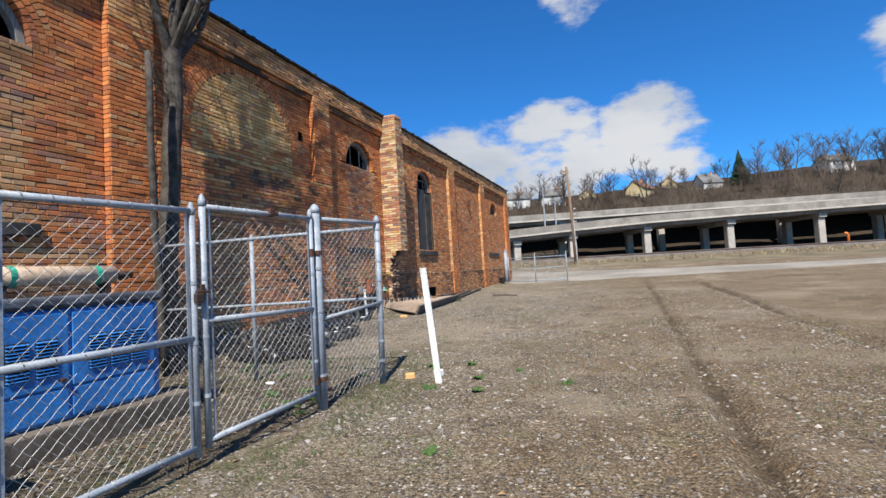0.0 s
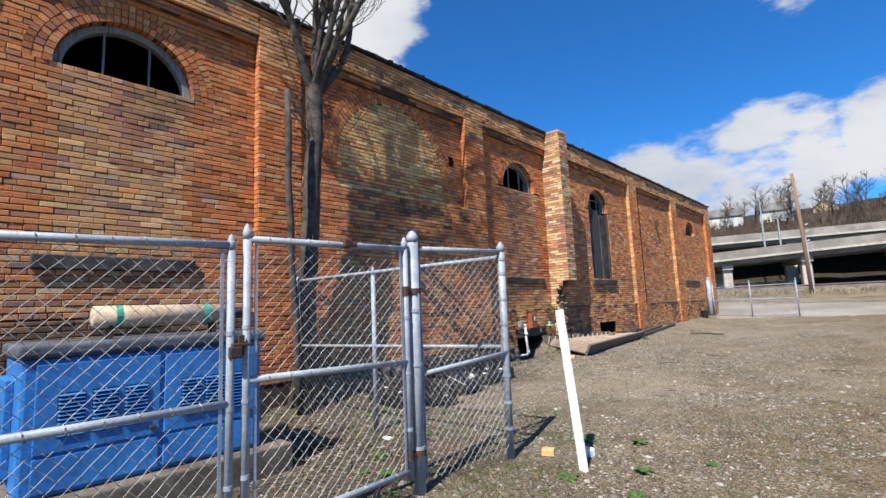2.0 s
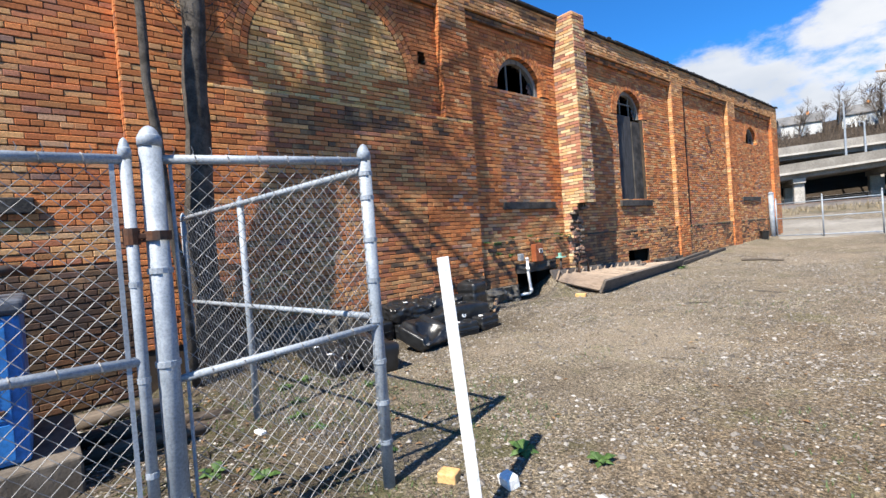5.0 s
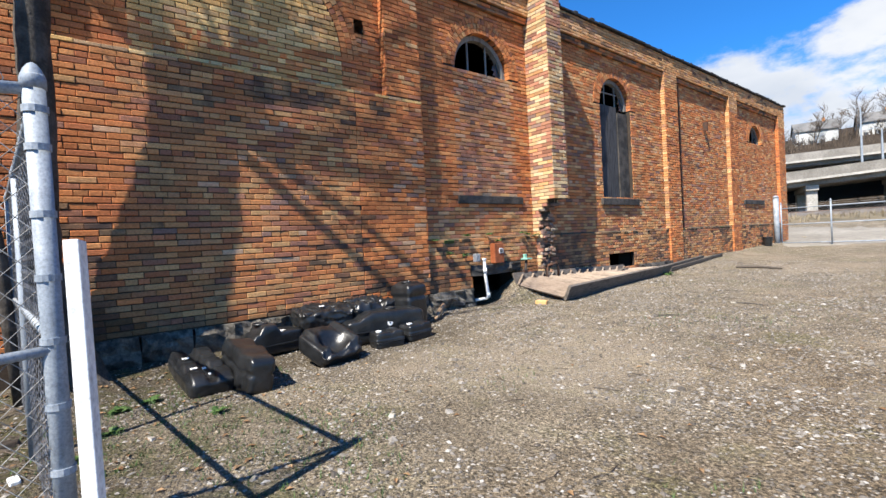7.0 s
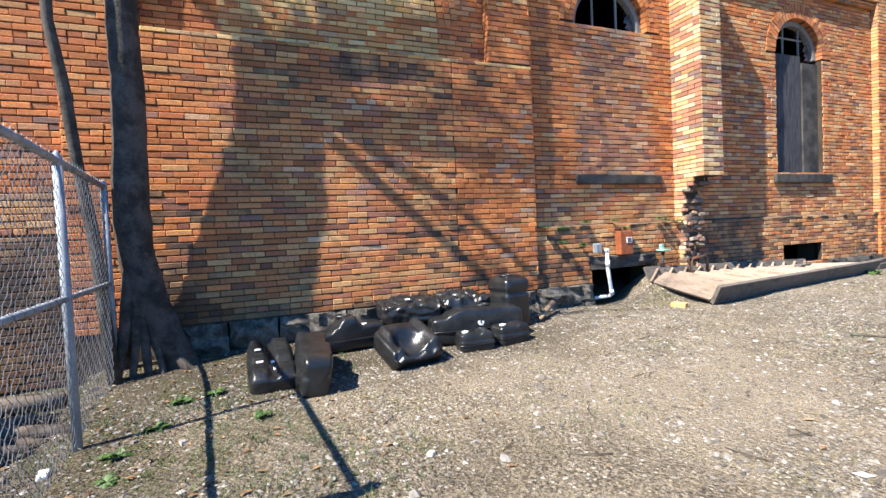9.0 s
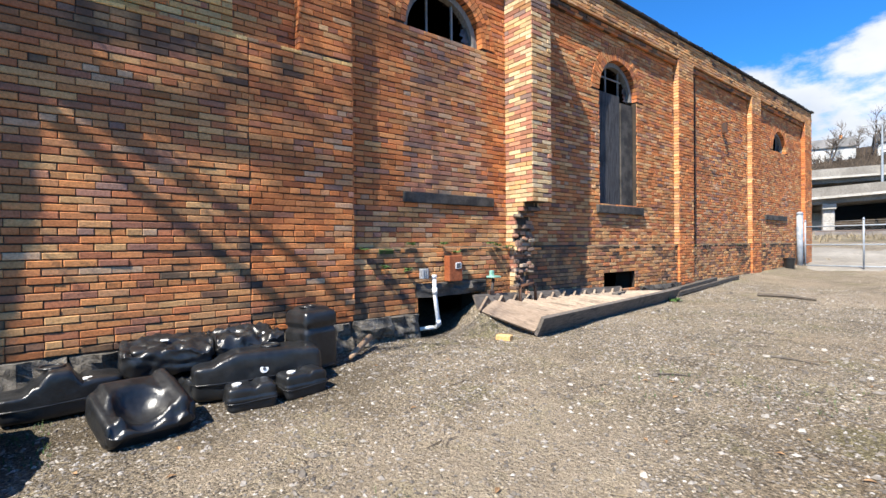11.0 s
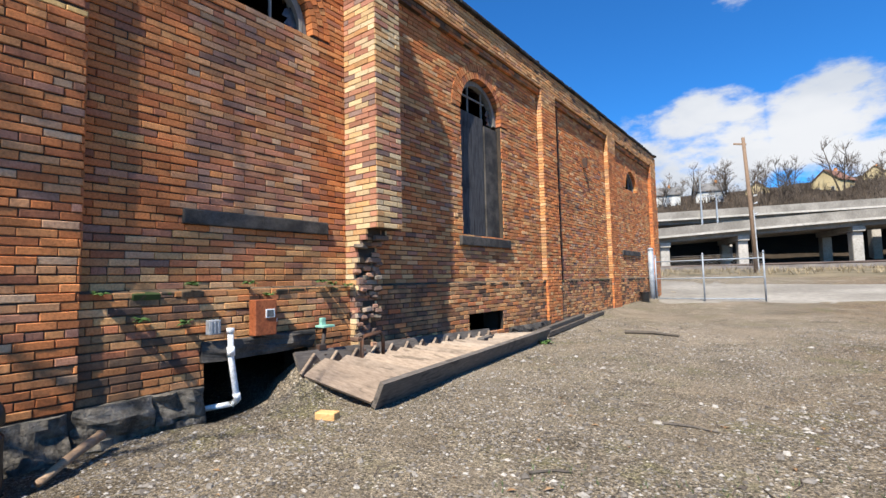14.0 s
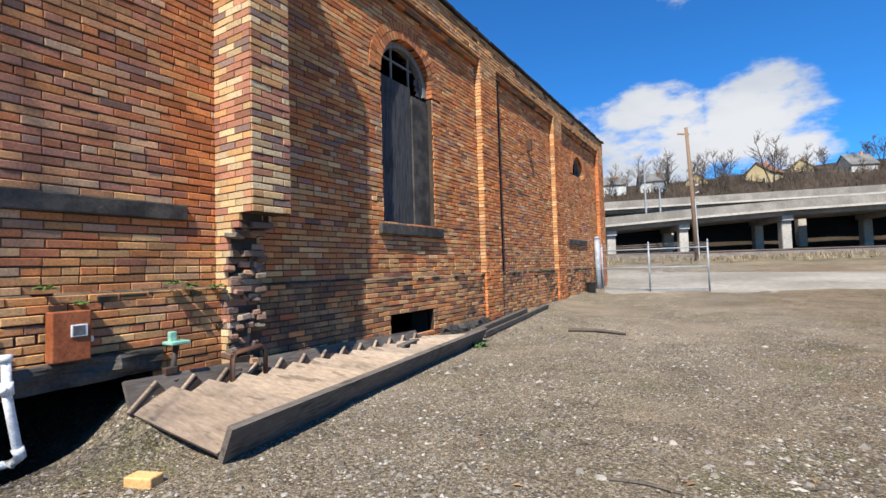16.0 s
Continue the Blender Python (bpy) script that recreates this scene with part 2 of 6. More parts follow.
def wood(a, b, axis, rough=0.8):
    def build(t, bsdf):
        vec = place(t)
        stretch = [14.0, 14.0, 14.0]
        stretch[axis] = 1.2
        v = node(t, "ShaderNodeVectorMath", operation="MULTIPLY", i_0=vec, i_1=tuple(stretch)).outputs[0]
        g = noise_at(t, v, 3.4, 7, 0.72)
        colour = ramp(t, g, [(0.32, a), (0.66, b)])
        board = node(t, "ShaderNodeObjectInfo").outputs["Random"]
        colour = mix_rgb(t, 1.0, colour, ramp(t, board, [(0, (0.72, 0.66, 0.62)), (0.35, (0.95, 0.95, 0.95)), (0.7, (1.05, 1.0, 0.94)), (1, (1.2, 1.22, 1.22))]), "MULTIPLY")
        crack = smooth(t, noise_at(t, v, 1.3, 3, 0.5), 0.60, 0.68, 0, 0.55)
        colour = mix_rgb(t, crack, colour, tuple(c * 0.3 for c in a))
        dirt = smooth(t, noise_at(t, vec, 2.8, 6), 0.5, 0.75, 0, 0.6)
        return mix_rgb(t, dirt, colour, tuple(c * 0.45 for c in a)), g, 0.004
    return build


GREYWOOD = material("weathered_grey_wood", wood((0.075, 0.065, 0.057), (0.18, 0.158, 0.14), 1))
TREADWOOD = material("pale_worn_tread", wood((0.19, 0.145, 0.11), (0.34, 0.275, 0.215), 0))
CLEATWOOD = material("brown_cleat", wood((0.055, 0.036, 0.026), (0.13, 0.09, 0.065), 1))
DARKWOOD = material("dark_wet_wood", wood((0.05, 0.042, 0.036), (0.11, 0.095, 0.08), 1))
POLEWOOD = material("pole_wood", wood((0.16, 0.10, 0.065), (0.27, 0.19, 0.13), 2))
BOARDED = material("black_weathered_plywood", wood((0.018, 0.018, 0.02), (0.075, 0.075, 0.08), 2))
FRAMEGREY = material("weathered_frame", wood((0.13, 0.13, 0.125), (0.26, 0.26, 0.25), 2))
LOGWOOD = material("peeled_log", wood((0.22, 0.14, 0.09), (0.42, 0.31, 0.21), 1))
SIDING = {c: material("siding_" + c, two_tone(a, b, 0.3, 4, 0.0)) for c, a, b in
          (("white", (0.45, 0.45, 0.44), (0.56, 0.56, 0.54)), ("yellow", (0.42, 0.34, 0.19), (0.5, 0.41, 0.24)), ("grey", (0.34, 0.34, 0.33), (0.44, 0.44, 0.42)))}
SHINGLE = {c: material("shingle_" + c, two_tone(a, b, 0.4, 5, 0.0)) for c, a, b in
           (("grey", (0.10, 0.10, 0.10), (0.17, 0.165, 0.16)), ("brown", (0.14, 0.07, 0.05), (0.20, 0.11, 0.08)), ("tan", (0.42, 0.27, 0.12), (0.5, 0.34, 0.17)))}


def ground_build(t, bsdf):
    vec = place(t)
    flat2 = node(t, "ShaderNodeVectorMath", operation="MULTIPLY", i_0=vec, i_1=(1, 1, 0)).outputs[0]
    sep = node(t, "ShaderNodeSeparateXYZ", Vector=vec)
    x, y = sep.outputs[0], sep.outputs[1]
    big = noise_at(t, flat2, 0.35, 6, 0.6)
    mid = noise_at(t, flat2, 2.2, 6, 0.65)
    fine = noise_at(t, flat2, 34, 7, 0.8)
    brown = ramp(t, mid, [(0.3, (0.105, 0.074, 0.044)), (0.55, (0.18, 0.131, 0.082)), (0.75, (0.25, 0.195, 0.13))])
    grey = ramp(t, mid, [(0.3, (0.125, 0.101, 0.071)), (0.55, (0.215, 0.178, 0.130)), (0.75, (0.33, 0.278, 0.207))])
    # greyer gravel beside the building, brown earth out in the yard
    side = smooth(t, math_node(t, "ADD", math_node(t, "MULTIPLY", x, -0.22), math_node(t, "MULTIPLY", big, 1.6)), 0.65, 1.5)
    colour = mix_rgb(t, side, brown, grey)
    grassy = smooth(t, math_node(t, "MULTIPLY", noise_at(t, flat2, 0.8, 7, 0.7), smooth(t, mid, 0.4, 0.6, 0.75, 1.05)), 0.47, 0.64, 0, 0.62)
    colour = mix_rgb(t, grassy, colour, (0.105, 0.10, 0.042))
    cell = node(t, "ShaderNodeTexVoronoi", Vector=flat2, Scale=38.0)
    pick = node(t, "ShaderNodeSeparateColor", Color=cell.outputs["Color"]).outputs[0]
    stone_colour = ramp(t, pick, [(0, (0.05, 0.042, 0.033)), (0.45, (0.15, 0.128, 0.103)), (0.8, (0.30, 0.265, 0.225)), (1, (0.52, 0.48, 0.43))])
    is_stone = math_node(t, "MULTIPLY", smooth(t, cell.outputs["Distance"], 0.5, 0.32), smooth(t, noise_at(t, flat2, 1.4, 5), 0.40, 0.58, 0.3, 0.95))
    colour = mix_rgb(t, is_stone, colour, stone_colour)
    cell2 = node(t, "ShaderNodeTexVoronoi", Vector=flat2, Scale=85.0)
    pick2 = node(t, "ShaderNodeSeparateColor", Color=cell2.outputs["Color"]).outputs[1]
    colour = mix_rgb(t, 1.0, colour, ramp(t, pick2, [(0, (0.5, 0.49, 0.47)), (0.5, (0.95, 0.95, 0.95)), (1, (1.5, 1.48, 1.44))]), "MULTIPLY")
    colour = mix_rgb(t, 1.0, colour, ramp(t, fine, [(0.32, (0.26, 0.245, 0.23)), (0.48, (0.92, 0.92, 0.92)), (0.66, (1.85, 1.85, 1.83))]), "MULTIPLY")
    # patches of dark damp soil and of pale dust
    damp = smooth(t, noise_at(t, flat2, 0.55, 6, 0.65), 0.52, 0.68, 0, 0.5)
    colour = mix_rgb(t, damp, colour, (0.062, 0.047, 0.033))
    dust = smooth(t, noise_at(t, node(t, "ShaderNodeVectorMath", operation="ADD", i_0=flat2, i_1=(31.0, 7.0, 0.0)).outputs[0], 0.42, 6, 0.6), 0.48, 0.66, 0, 0.52)
    colour = mix_rgb(t, dust, colour, (0.30, 0.245, 0.18))
    # black soil behind the fence and along the wall, its colour also holding shade
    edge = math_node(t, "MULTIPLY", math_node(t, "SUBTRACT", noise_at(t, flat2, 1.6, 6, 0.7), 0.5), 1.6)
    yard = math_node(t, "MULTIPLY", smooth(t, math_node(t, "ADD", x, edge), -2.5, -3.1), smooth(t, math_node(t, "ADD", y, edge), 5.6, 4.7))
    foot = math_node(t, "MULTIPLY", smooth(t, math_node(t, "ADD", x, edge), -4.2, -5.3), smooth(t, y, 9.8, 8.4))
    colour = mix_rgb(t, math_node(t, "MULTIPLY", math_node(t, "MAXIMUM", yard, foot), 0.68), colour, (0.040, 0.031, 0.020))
    moss = math_node(t, "MULTIPLY", math_node(t, "MULTIPLY", smooth(t, math_node(t, "ADD", x, edge), -1.9, -2.5), smooth(t, math_node(t, "ADD", y, edge), 6.6, 5.4)), smooth(t, noise_at(t, flat2, 2.6, 7, 0.75), 0.46, 0.60, 0, 0.6))
    colour = mix_rgb(t, moss, colour, (0.060, 0.066, 0.022))
    # wheel tracks: darker, compacted earth
    for x0, slope, w in ((0.70, 0.004, 0.10), (2.72, 0.0, 0.14)):
        off = math_node(t, "ABSOLUTE", math_node(t, "SUBTRACT", math_node(t, "SUBTRACT", x, x0), math_node(t, "MULTIPLY", y, slope)))
        mark = math_node(t, "MULTIPLY", smooth(t, off, w, w * 0.3), smooth(t, noise_at(t, flat2, 3.0, 5, 0.7), 0.36, 0.60, 0.12, 0.66))
        mark = math_node(t, "MULTIPLY", mark, smooth(t, y, 26, 20))
        colour = mix_rgb(t, mark, colour, (0.045, 0.032, 0.02))
    # bare brown hillside far off, darkened to paint the shade under the overpass
    v = math_node(t, "ADD", math_node(t, "MULTIPLY", x, -0.358), math_node(t, "MULTIPLY", y, 0.933))
    hill = smooth(t, v, 67, 72)
    colour = mix_rgb(t, hill, colour, ramp(t, noise_at(t, vec, 0.25, 8, 0.7), [(0.3, (0.022, 0.017, 0.012)), (0.7, (0.06, 0.045, 0.033))]))
    grit = noise_at(t, flat2, 95, 4, 0.8)
    colour = mix_rgb(t, 1.0, colour, ramp(t, grit, [(0.34, (0.55, 0.54, 0.52)), (0.5, (1, 1, 1)), (0.66, (1.55, 1.54, 1.5))]), "MULTIPLY")
    height = math_node(t, "ADD", fine, math_node(t, "MULTIPLY", is_stone, 0.9))
    return colour, height, 0.03


GROUND = material("gravelly_earth", ground_build, 0.95, 0, 0.15)
ROADMAT = material("pale_road_gravel", two_tone((0.20, 0.18, 0.15), (0.29, 0.265, 0.225), 0.25, 5, 0.01), 0.95, 0, 0.15)


# ---------- building helpers ----------
class Geo:
    """Collects vertices and faces of one mesh."""

    def __init__(self):
        self.v, self.f = [], []

    def add(self, verts, faces):
        n = len(self.v)
        self.v.extend(verts)
        self.f.extend([tuple(i + n for i in f) for f in faces])
        return self

    def box(self, lo, hi, m=None, bottom=True):
        (a, b, c), (d, e, f) = lo, hi
        vs = [(a, b, c), (d, b, c), (d, e, c), (a, e, c), (a, b, f), (d, b, f), (d, e, f), (a, e, f)]
        if m is not None:
            vs = [tuple(m @ Vector(p)) for p in vs]
        fs = [(4, 5, 6, 7), (0, 1, 5, 4), (1, 2, 6, 5), (2, 3, 7, 6), (3, 0, 4, 7)]
        if bottom:
            fs.append((3, 2, 1, 0))
        return self.add(vs, fs)

    def rbox(self, lo, hi, r=0.01, m=None, segments=2):
        bm = bmesh.new()
        bmesh.ops.create_cube(bm, size=1)
        size, mid = Vector(hi) - Vector(lo), (Vector(hi) + Vector(lo)) / 2
        for p in bm.verts:
            p.co = Vector((p.co.x * size.x, p.co.y * size.y, p.co.z * size.z)) + mid
        bmesh.ops.bevel(bm, geom=bm.edges[:], offset=r, segments=segments, profile=0.5, affect="EDGES")
        bm.verts.index_update()
        vs = [tuple(m @ p.co if m is not None else p.co) for p in bm.verts]
        fs = [tuple(p.index for p in f.verts) for f in bm.faces]
        bm.free()
        return self.add(vs, fs)

    def tube(self, points, radii, sides=8, cap=True):
        pts = [Vector(p) for p in points]
        n0 = len(self.v)
        for i, p in enumerate(pts):
            d = (pts[min(i + 1, len(pts) - 1)] - pts[max(i - 1, 0)]).normalized()
            side = d.cross(Vector((0, 0, 1)) if abs(d.z) < 0.9 else Vector((0, 1, 0))).normalized()
            up = side.cross(d)
            r = radii[i] if isinstance(radii, (list, tuple)) else radii
            for k in range(sides):
                a = 2 * math.pi * k / sides
                self.v.append(tuple(p + side * (r * math.cos(a)) + up * (r * math.sin(a))))
        for i in range(len(pts) - 1):
            for k in range(sides):
                a, b = n0 + i * sides + k, n0 + i * sides + (k + 1) % sides
                self.f.append((a, b, b + sides, a + sides))
        if cap:
            self.f.append(tuple(n0 + k for k in reversed(range(sides))))
            self.f.append(tuple(n0 + (len(pts) - 1) * sides + k for k in range(sides)))
        return self

    def mesh(self, name, smooth_faces=False):
        me = bpy.data.meshes.new(name)
        me.from_pydata(self.v, [], self.f)
        me.validate()
        if smooth_faces:
            me.polygons.foreach_set("use_smooth", [True] * len(me.polygons))
        return me


def part(name, geo, mat, parent=None, label="", smooth_faces=False, kind=""):
    me = geo.mesh(name, smooth_faces) if isinstance(geo, Geo) else geo
    if mat is not None and not me.materials:
        me.materials.append(mat)
    ob = new(name, me)
    ob.parent = parent
    return tagged(ob, label, "", "", kind)


def thing(name, label, category, at=(0, 0, 0), group="", kind=""):
    ob = new(name)
    ob.empty_display_size = 0.1
    ob.location = at
    return tagged(ob, label, category, group, kind)


def single(name, geo, mat, label, category, group="", kind="", smooth_faces=False):
    return tagged(part(name, geo, mat, None, "", smooth_faces), label, category, group, kind)


# ---------- ground ----------
FX, FY = -0.358, 0.934        # the direction in which the land rises
PROFILE = [(-400, 0.0), (0, 0.08), (5, 0.14), (10, 0.24), (12, 0.32), (17, 0.36), (21, 0.46), (26, 0.58), (34, 0.85), (45, 1.5), (60, 2.0), (79, 2.1), (84, 3.6), (92, 8.4), (100, 10.5), (115, 14.8),
           (130, 20), (150, 25), (220, 31), (900, 40)]
PV, PZ = [p[0] for p in PROFILE], [p[1] for p in PROFILE]


def land(u, v):
    return (u * FY + v * FX, u * -FX + v * FY)


def rut(x, y):
    """Wheel tracks that run out across the yard."""
    d = 0.0
    for x0, w in ((0.70 + 0.004 * y, 0.10), (2.72 + 0.1 * math.sin(y * 0.3), 0.13)):
        d -= 0.06 * math.exp(-((x - x0) / w) ** 2)
        d += 0.03 * math.exp(-((abs(x - x0) - 2 * w) / w) ** 2)
    return d if -3 < y < 24 else 0.0


def gz(x, y, fine=True):
    v, u = FX * x + FY * y, FY * x - FX * y
    z = float(np.interp(v, PV, PZ))
    if v > 84:
        z = 2.1 + (z - 2.1) * (0.82 + 0.0028 * max(-60, min(u, 140)))
    if not fine:
        return z
    near = max(0.0, 1 - math.hypot(x + 2, y - 8) / 40)
    z += near * (0.05 * noise.noise((x * 0.35, y * 0.35, 0)) + 0.02 * noise.noise((x * 1.7, y * 1.7, 3)) + 0.008 * noise.noise((x * 6, y * 6, 5)))
    if v > 84:
        z += 1.2 * noise.noise((x * 0.06, y * 0.06, 9))
    z += rut(x, y)
    z -= 0.06 * math.exp(-((x + 5.0) / 0.9) ** 2 - ((y - 7.0) / 1.9) ** 2)
    bank = math.exp(-(max(0.0, x + 6.15) / 0.45) ** 2)
    if 4.3 < y < 8.9:
        z += 0.10 * bank * min(1, (8.9 - y) / 0.5)
    if y > 11.0:
        z += 0.10 * bank * min(1, (y - 11.0) / 0.6)
    # spoil heap beside the cellar opening, and the pit behind it
    z += 0.34 * math.exp(-((x + 6.06) / 0.44) ** 2 - ((y - 11.12) / 0.42) ** 2)
    if 10.05 < y < 11.15 and x < -5.92:
        z -= 0.46 * min(1, (-5.92 - x) / 0.28) * min(1, (y - 10.05) / 0.10) * min(1, (11.15 - y) / 0.9)
    if 0.9 < y < 4.4 and -6.2 < x < -4.2:
        z -= 0.06
    return z


def steps(*runs):
    out = []
    for a, b, s in runs:
        out += list(np.arange(a, b, s))
    return out + [runs[-1][1]]


gx = steps((-700, -100, 60), (-100, -20, 5), (-20, -7, 0.8), (-7, -4, 0.11), (-4, 0.4, 0.13), (0.4, 3.4, 0.065), (3.4, 12, 0.5), (12, 60, 2.5), (60, 200, 7), (200, 700, 60))
gy = steps((-500, -60, 60), (-60, -4, 4), (-4, 1, 0.5), (1, 13, 0.12), (13, 26, 0.25), (26, 60, 1.0), (60, 200, 4), (200, 900, 60))
geo = Geo()
geo.v = [(x, y, gz(x, y)) for y in gy for x in gx]
nx = len(gx)
geo.f = [(j * nx + i, j * nx + i + 1, (j + 1) * nx + i + 1, (j + 1) * nx + i) for j in range(len(gy) - 1) for i in range(nx - 1)]
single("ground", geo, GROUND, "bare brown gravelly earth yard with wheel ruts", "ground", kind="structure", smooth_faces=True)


def strip(name, edge_a, edge_b, mat, lift, label, category, n=60):
    """A surface laid along the land between two edges given as (u, v)."""
    g = Geo()
    for i in range(n + 1):
        for k in range(5):
            s = i / n
            ua = np.interp(s, np.linspace(0, 1, len(edge_a)), [p[0] for p in edge_a])
            va = np.interp(s, np.linspace(0, 1, len(edge_a)), [p[1] for p in edge_a])
            ub = np.interp(s, np.linspace(0, 1, len(edge_b)), [p[0] for p in edge_b])
            vb = np.interp(s, np.linspace(0, 1, len(edge_b)), [p[1] for p in edge_b])
            va += 0.25 * noise.noise((float(ua) * 0.35, lift * 90, 1))
            x, y = land(ua + (ub - ua) * k / 4, va + (vb - va) * k / 4)
            g.v.append((x, y, gz(x, y) + (lift if 0 < k < 4 else -0.03)))
    g.f = [(i * 5 + k, i * 5 + k + 1, (i + 1) * 5 + k + 1, (i + 1) * 5 + k) for i in range(n) for k in range(4)]
    return single(name, g, mat, label, category, kind="structure", smooth_faces=True)


strip("road", [(-60, 25), (4, 24), (8, 23.5), (20, 24), (60, 27)], [(-60, 42), (4, 40), (10, 36), (24, 31), (60, 32)], ROADMAT, 0.03, "pale compacted gravel access road", "road")
strip("verge", [(-60, 44), (0, 43), (12, 39), (30, 35), (110, 38)], [(-60, 52), (0, 51), (20, 50), (50, 48), (110, 50)], FARGRASS, 0.07, "dry grass verge beside the road", "grass")
strip("railway_bed", [(-60, 55), (110, 55)], [(-60, 61), (110, 61)], RAILGREY, 0.25, "dark ballast railway bed", "railway")
for k, v in enumerate((56.6, 58.1)):
    g = Geo()
    for i in range(34):
        u0, u1 = -60 + i * 5, -55 + i * 5
        a, b = land(u0, v), land(u1, v)
        g.tube([(a[0], a[1], gz(*a, False) + 0.36), (b[0], b[1], gz(*b, False) + 0.36)], 0.08, 4, False)
    single("rail", g, TRACKSTEEL, "rusty steel rail on dark ballast", "rail", "railway rails")


# ---------- the brick building ----------
PANEL, PIL, REAR, BASEX = -6.20, -6.08, -6.55, -6.13       # faces of the recessed panels and of the pilasters; back of the wall
COURSE, LENGTH = 0.0632, 0.222
rng = random.Random(4)
# openings: centre y, half width, foot z, spring z, ring thickness
LUNETTES = [(2.72, 0.70, 4.22, 4.22, 0.26), (10.69, 0.65, 4.20, 4.20, 0.25), (14.88, 0.64, 2.12, 4.20, 0.25), (23.9, 0.60, 4.20, 4.20, 0.24)]
BLIND = (6.78, 1.22, 3.9, 3.9, 0.27)
PILASTERS = [(0.62, 1.20), (4.22, 4.87), (8.62, 9.23), (17.05, 17.75), (21.28, 21.95), (26.05, 26.78)]
FOOT, LEDGE, CORNICE, TOP = 0.10, 1.38, 5.38, 5.80


def cut(free, a, b):
    out = []
    for lo, hi in free:
        if b <= lo or a >= hi:
            out.append((lo, hi))
            continue
        if a > lo:
            out.append((lo, a))
        if b < hi:
            out.append((b, hi))
    return out


def arch_span(o, z, extra):
    yc, hw, foot, spring, ring = o
    if z < foot - 0.001:
        return None
    if z < spring:
        return (yc - hw, yc + hw)
    r = hw + extra
    if z - spring >= r:
        return None
    h = math.sqrt(r * r - (z - spring) ** 2)
    return (yc - h, yc + h)


def holes_at(z, rings=True):
    spans = [arch_span(o, z, o[4] - 0.012 if rings else 0.02) for o in LUNETTES + ([BLIND] if rings else [])]
    if rings and z < BLIND[2]:
        spans.append(None)
    if 0.10 < z < 0.76:
        spans.append((10.14, 11.22))
    if 0.55 < z < 0.90:
        spans.append((14.24, 15.30))
    if 4.28 < z < 4.46:
        spans.append((8.22, 8.36))
    return [s for s in spans if s]


def brick_at(geo, face, y0, y1, z0, z1, deep=0.05, wob=0.004):
    """One brick that shows its front on a wall that faces +x."""
    x = face + rng.uniform(-wob, wob)
    t = rng.uniform(-0.0025, 0.0025)
    c = 0.005
    j = [rng.uniform(-0.002, 0.002) for _ in range(4)]
    a, b, lo, hi = y0 + j[0], y1 + j[1], z0 + j[2], z1 + j[3]
    vs = [(face - deep, a, lo), (face - deep, b, lo), (face - deep, b, hi), (face - deep, a, hi),
          (x - c, a, lo), (x - c + t, b, lo), (x - c + t, b, hi), (x - c, a, hi),
          (x, a + c, lo + c), (x + t, b - c, lo + c), (x + t, b - c, hi - c), (x, a + c, hi - c)]
    geo.add(vs, [(8, 9, 10, 11), (4, 5, 9, 8), (5, 6, 10, 9), (6, 7, 11, 10), (7, 4, 8, 11), (0, 1, 5, 4), (1, 2, 6, 5), (2, 3, 7, 6), (3, 0, 4, 7)])


def lay(pick, face, y0, y1, z0, z1, rings=True, joint=0.005, missing=0.0):
    """Running bond over a stretch of wall; pick(y, z) gives the mesh in which a brick goes."""
    row = int(math.floor(z0 / COURSE))
    while row * COURSE < z1 - 0.02:
        lo, hi = max(row * COURSE, z0), min((row + 1) * COURSE, z1)
        zm = (lo + hi) / 2
        free = [(y0, y1)]
        for s in holes_at(zm, rings):
            free = cut(free, *s)
        header = row % 7 == 3
        step = LENGTH / 2 if header else LENGTH
        shift = (row % 2) * step / 2 + rng.uniform(-0.012, 0.012)
        for a, b in free:
            k = math.floor((a - shift) / step)
            y = a
            while y < b - 0.015:
                end = min(b, shift + (k + 1) * step + rng.uniform(-0.006, 0.006))
                if end - y > 0.02 and hi - lo > 0.03 and rng.random() >= missing:
                    g = pick((y + end) / 2, zm)
                    if g is not None:
                        if isinstance(g, list):
                            g.append((y + joint / 2, end - joint / 2, lo, hi))
                        else:
                            brick_at(g, face, y + joint / 2, end - joint / 2, lo + 0.0048, hi - 0.0048)
                y = end
                k += 1
        row += 1


building_wall = Geo()
rows = int(TOP / COURSE) + 1
for r in range(rows):
    lo, hi = r * COURSE, min((r + 1) * COURSE, TOP)
    free = [(0.62, 26.78)]
    for s in holes_at((lo + hi) / 2, False):
        free = cut(free, *s)
    for a, b in free:
        building_wall.box((REAR, a, lo), (PANEL - 0.012, b, hi))
wall = single("wall_east", building_wall, MORTAR, "orange and tan brick industrial wall with recessed panels", "wall", kind="structure")
# mortar cores of what stands proud of the panels
core = Geo()
for a, b in PILASTERS:
    core.box((PANEL - 0.05, a + 0.012, FOOT), (PIL - 0.012, b - 0.012, TOP))
core.box((PANEL - 0.05, 0.63, CORNICE + 0.012), (PIL - 0.012, 26.77, TOP))
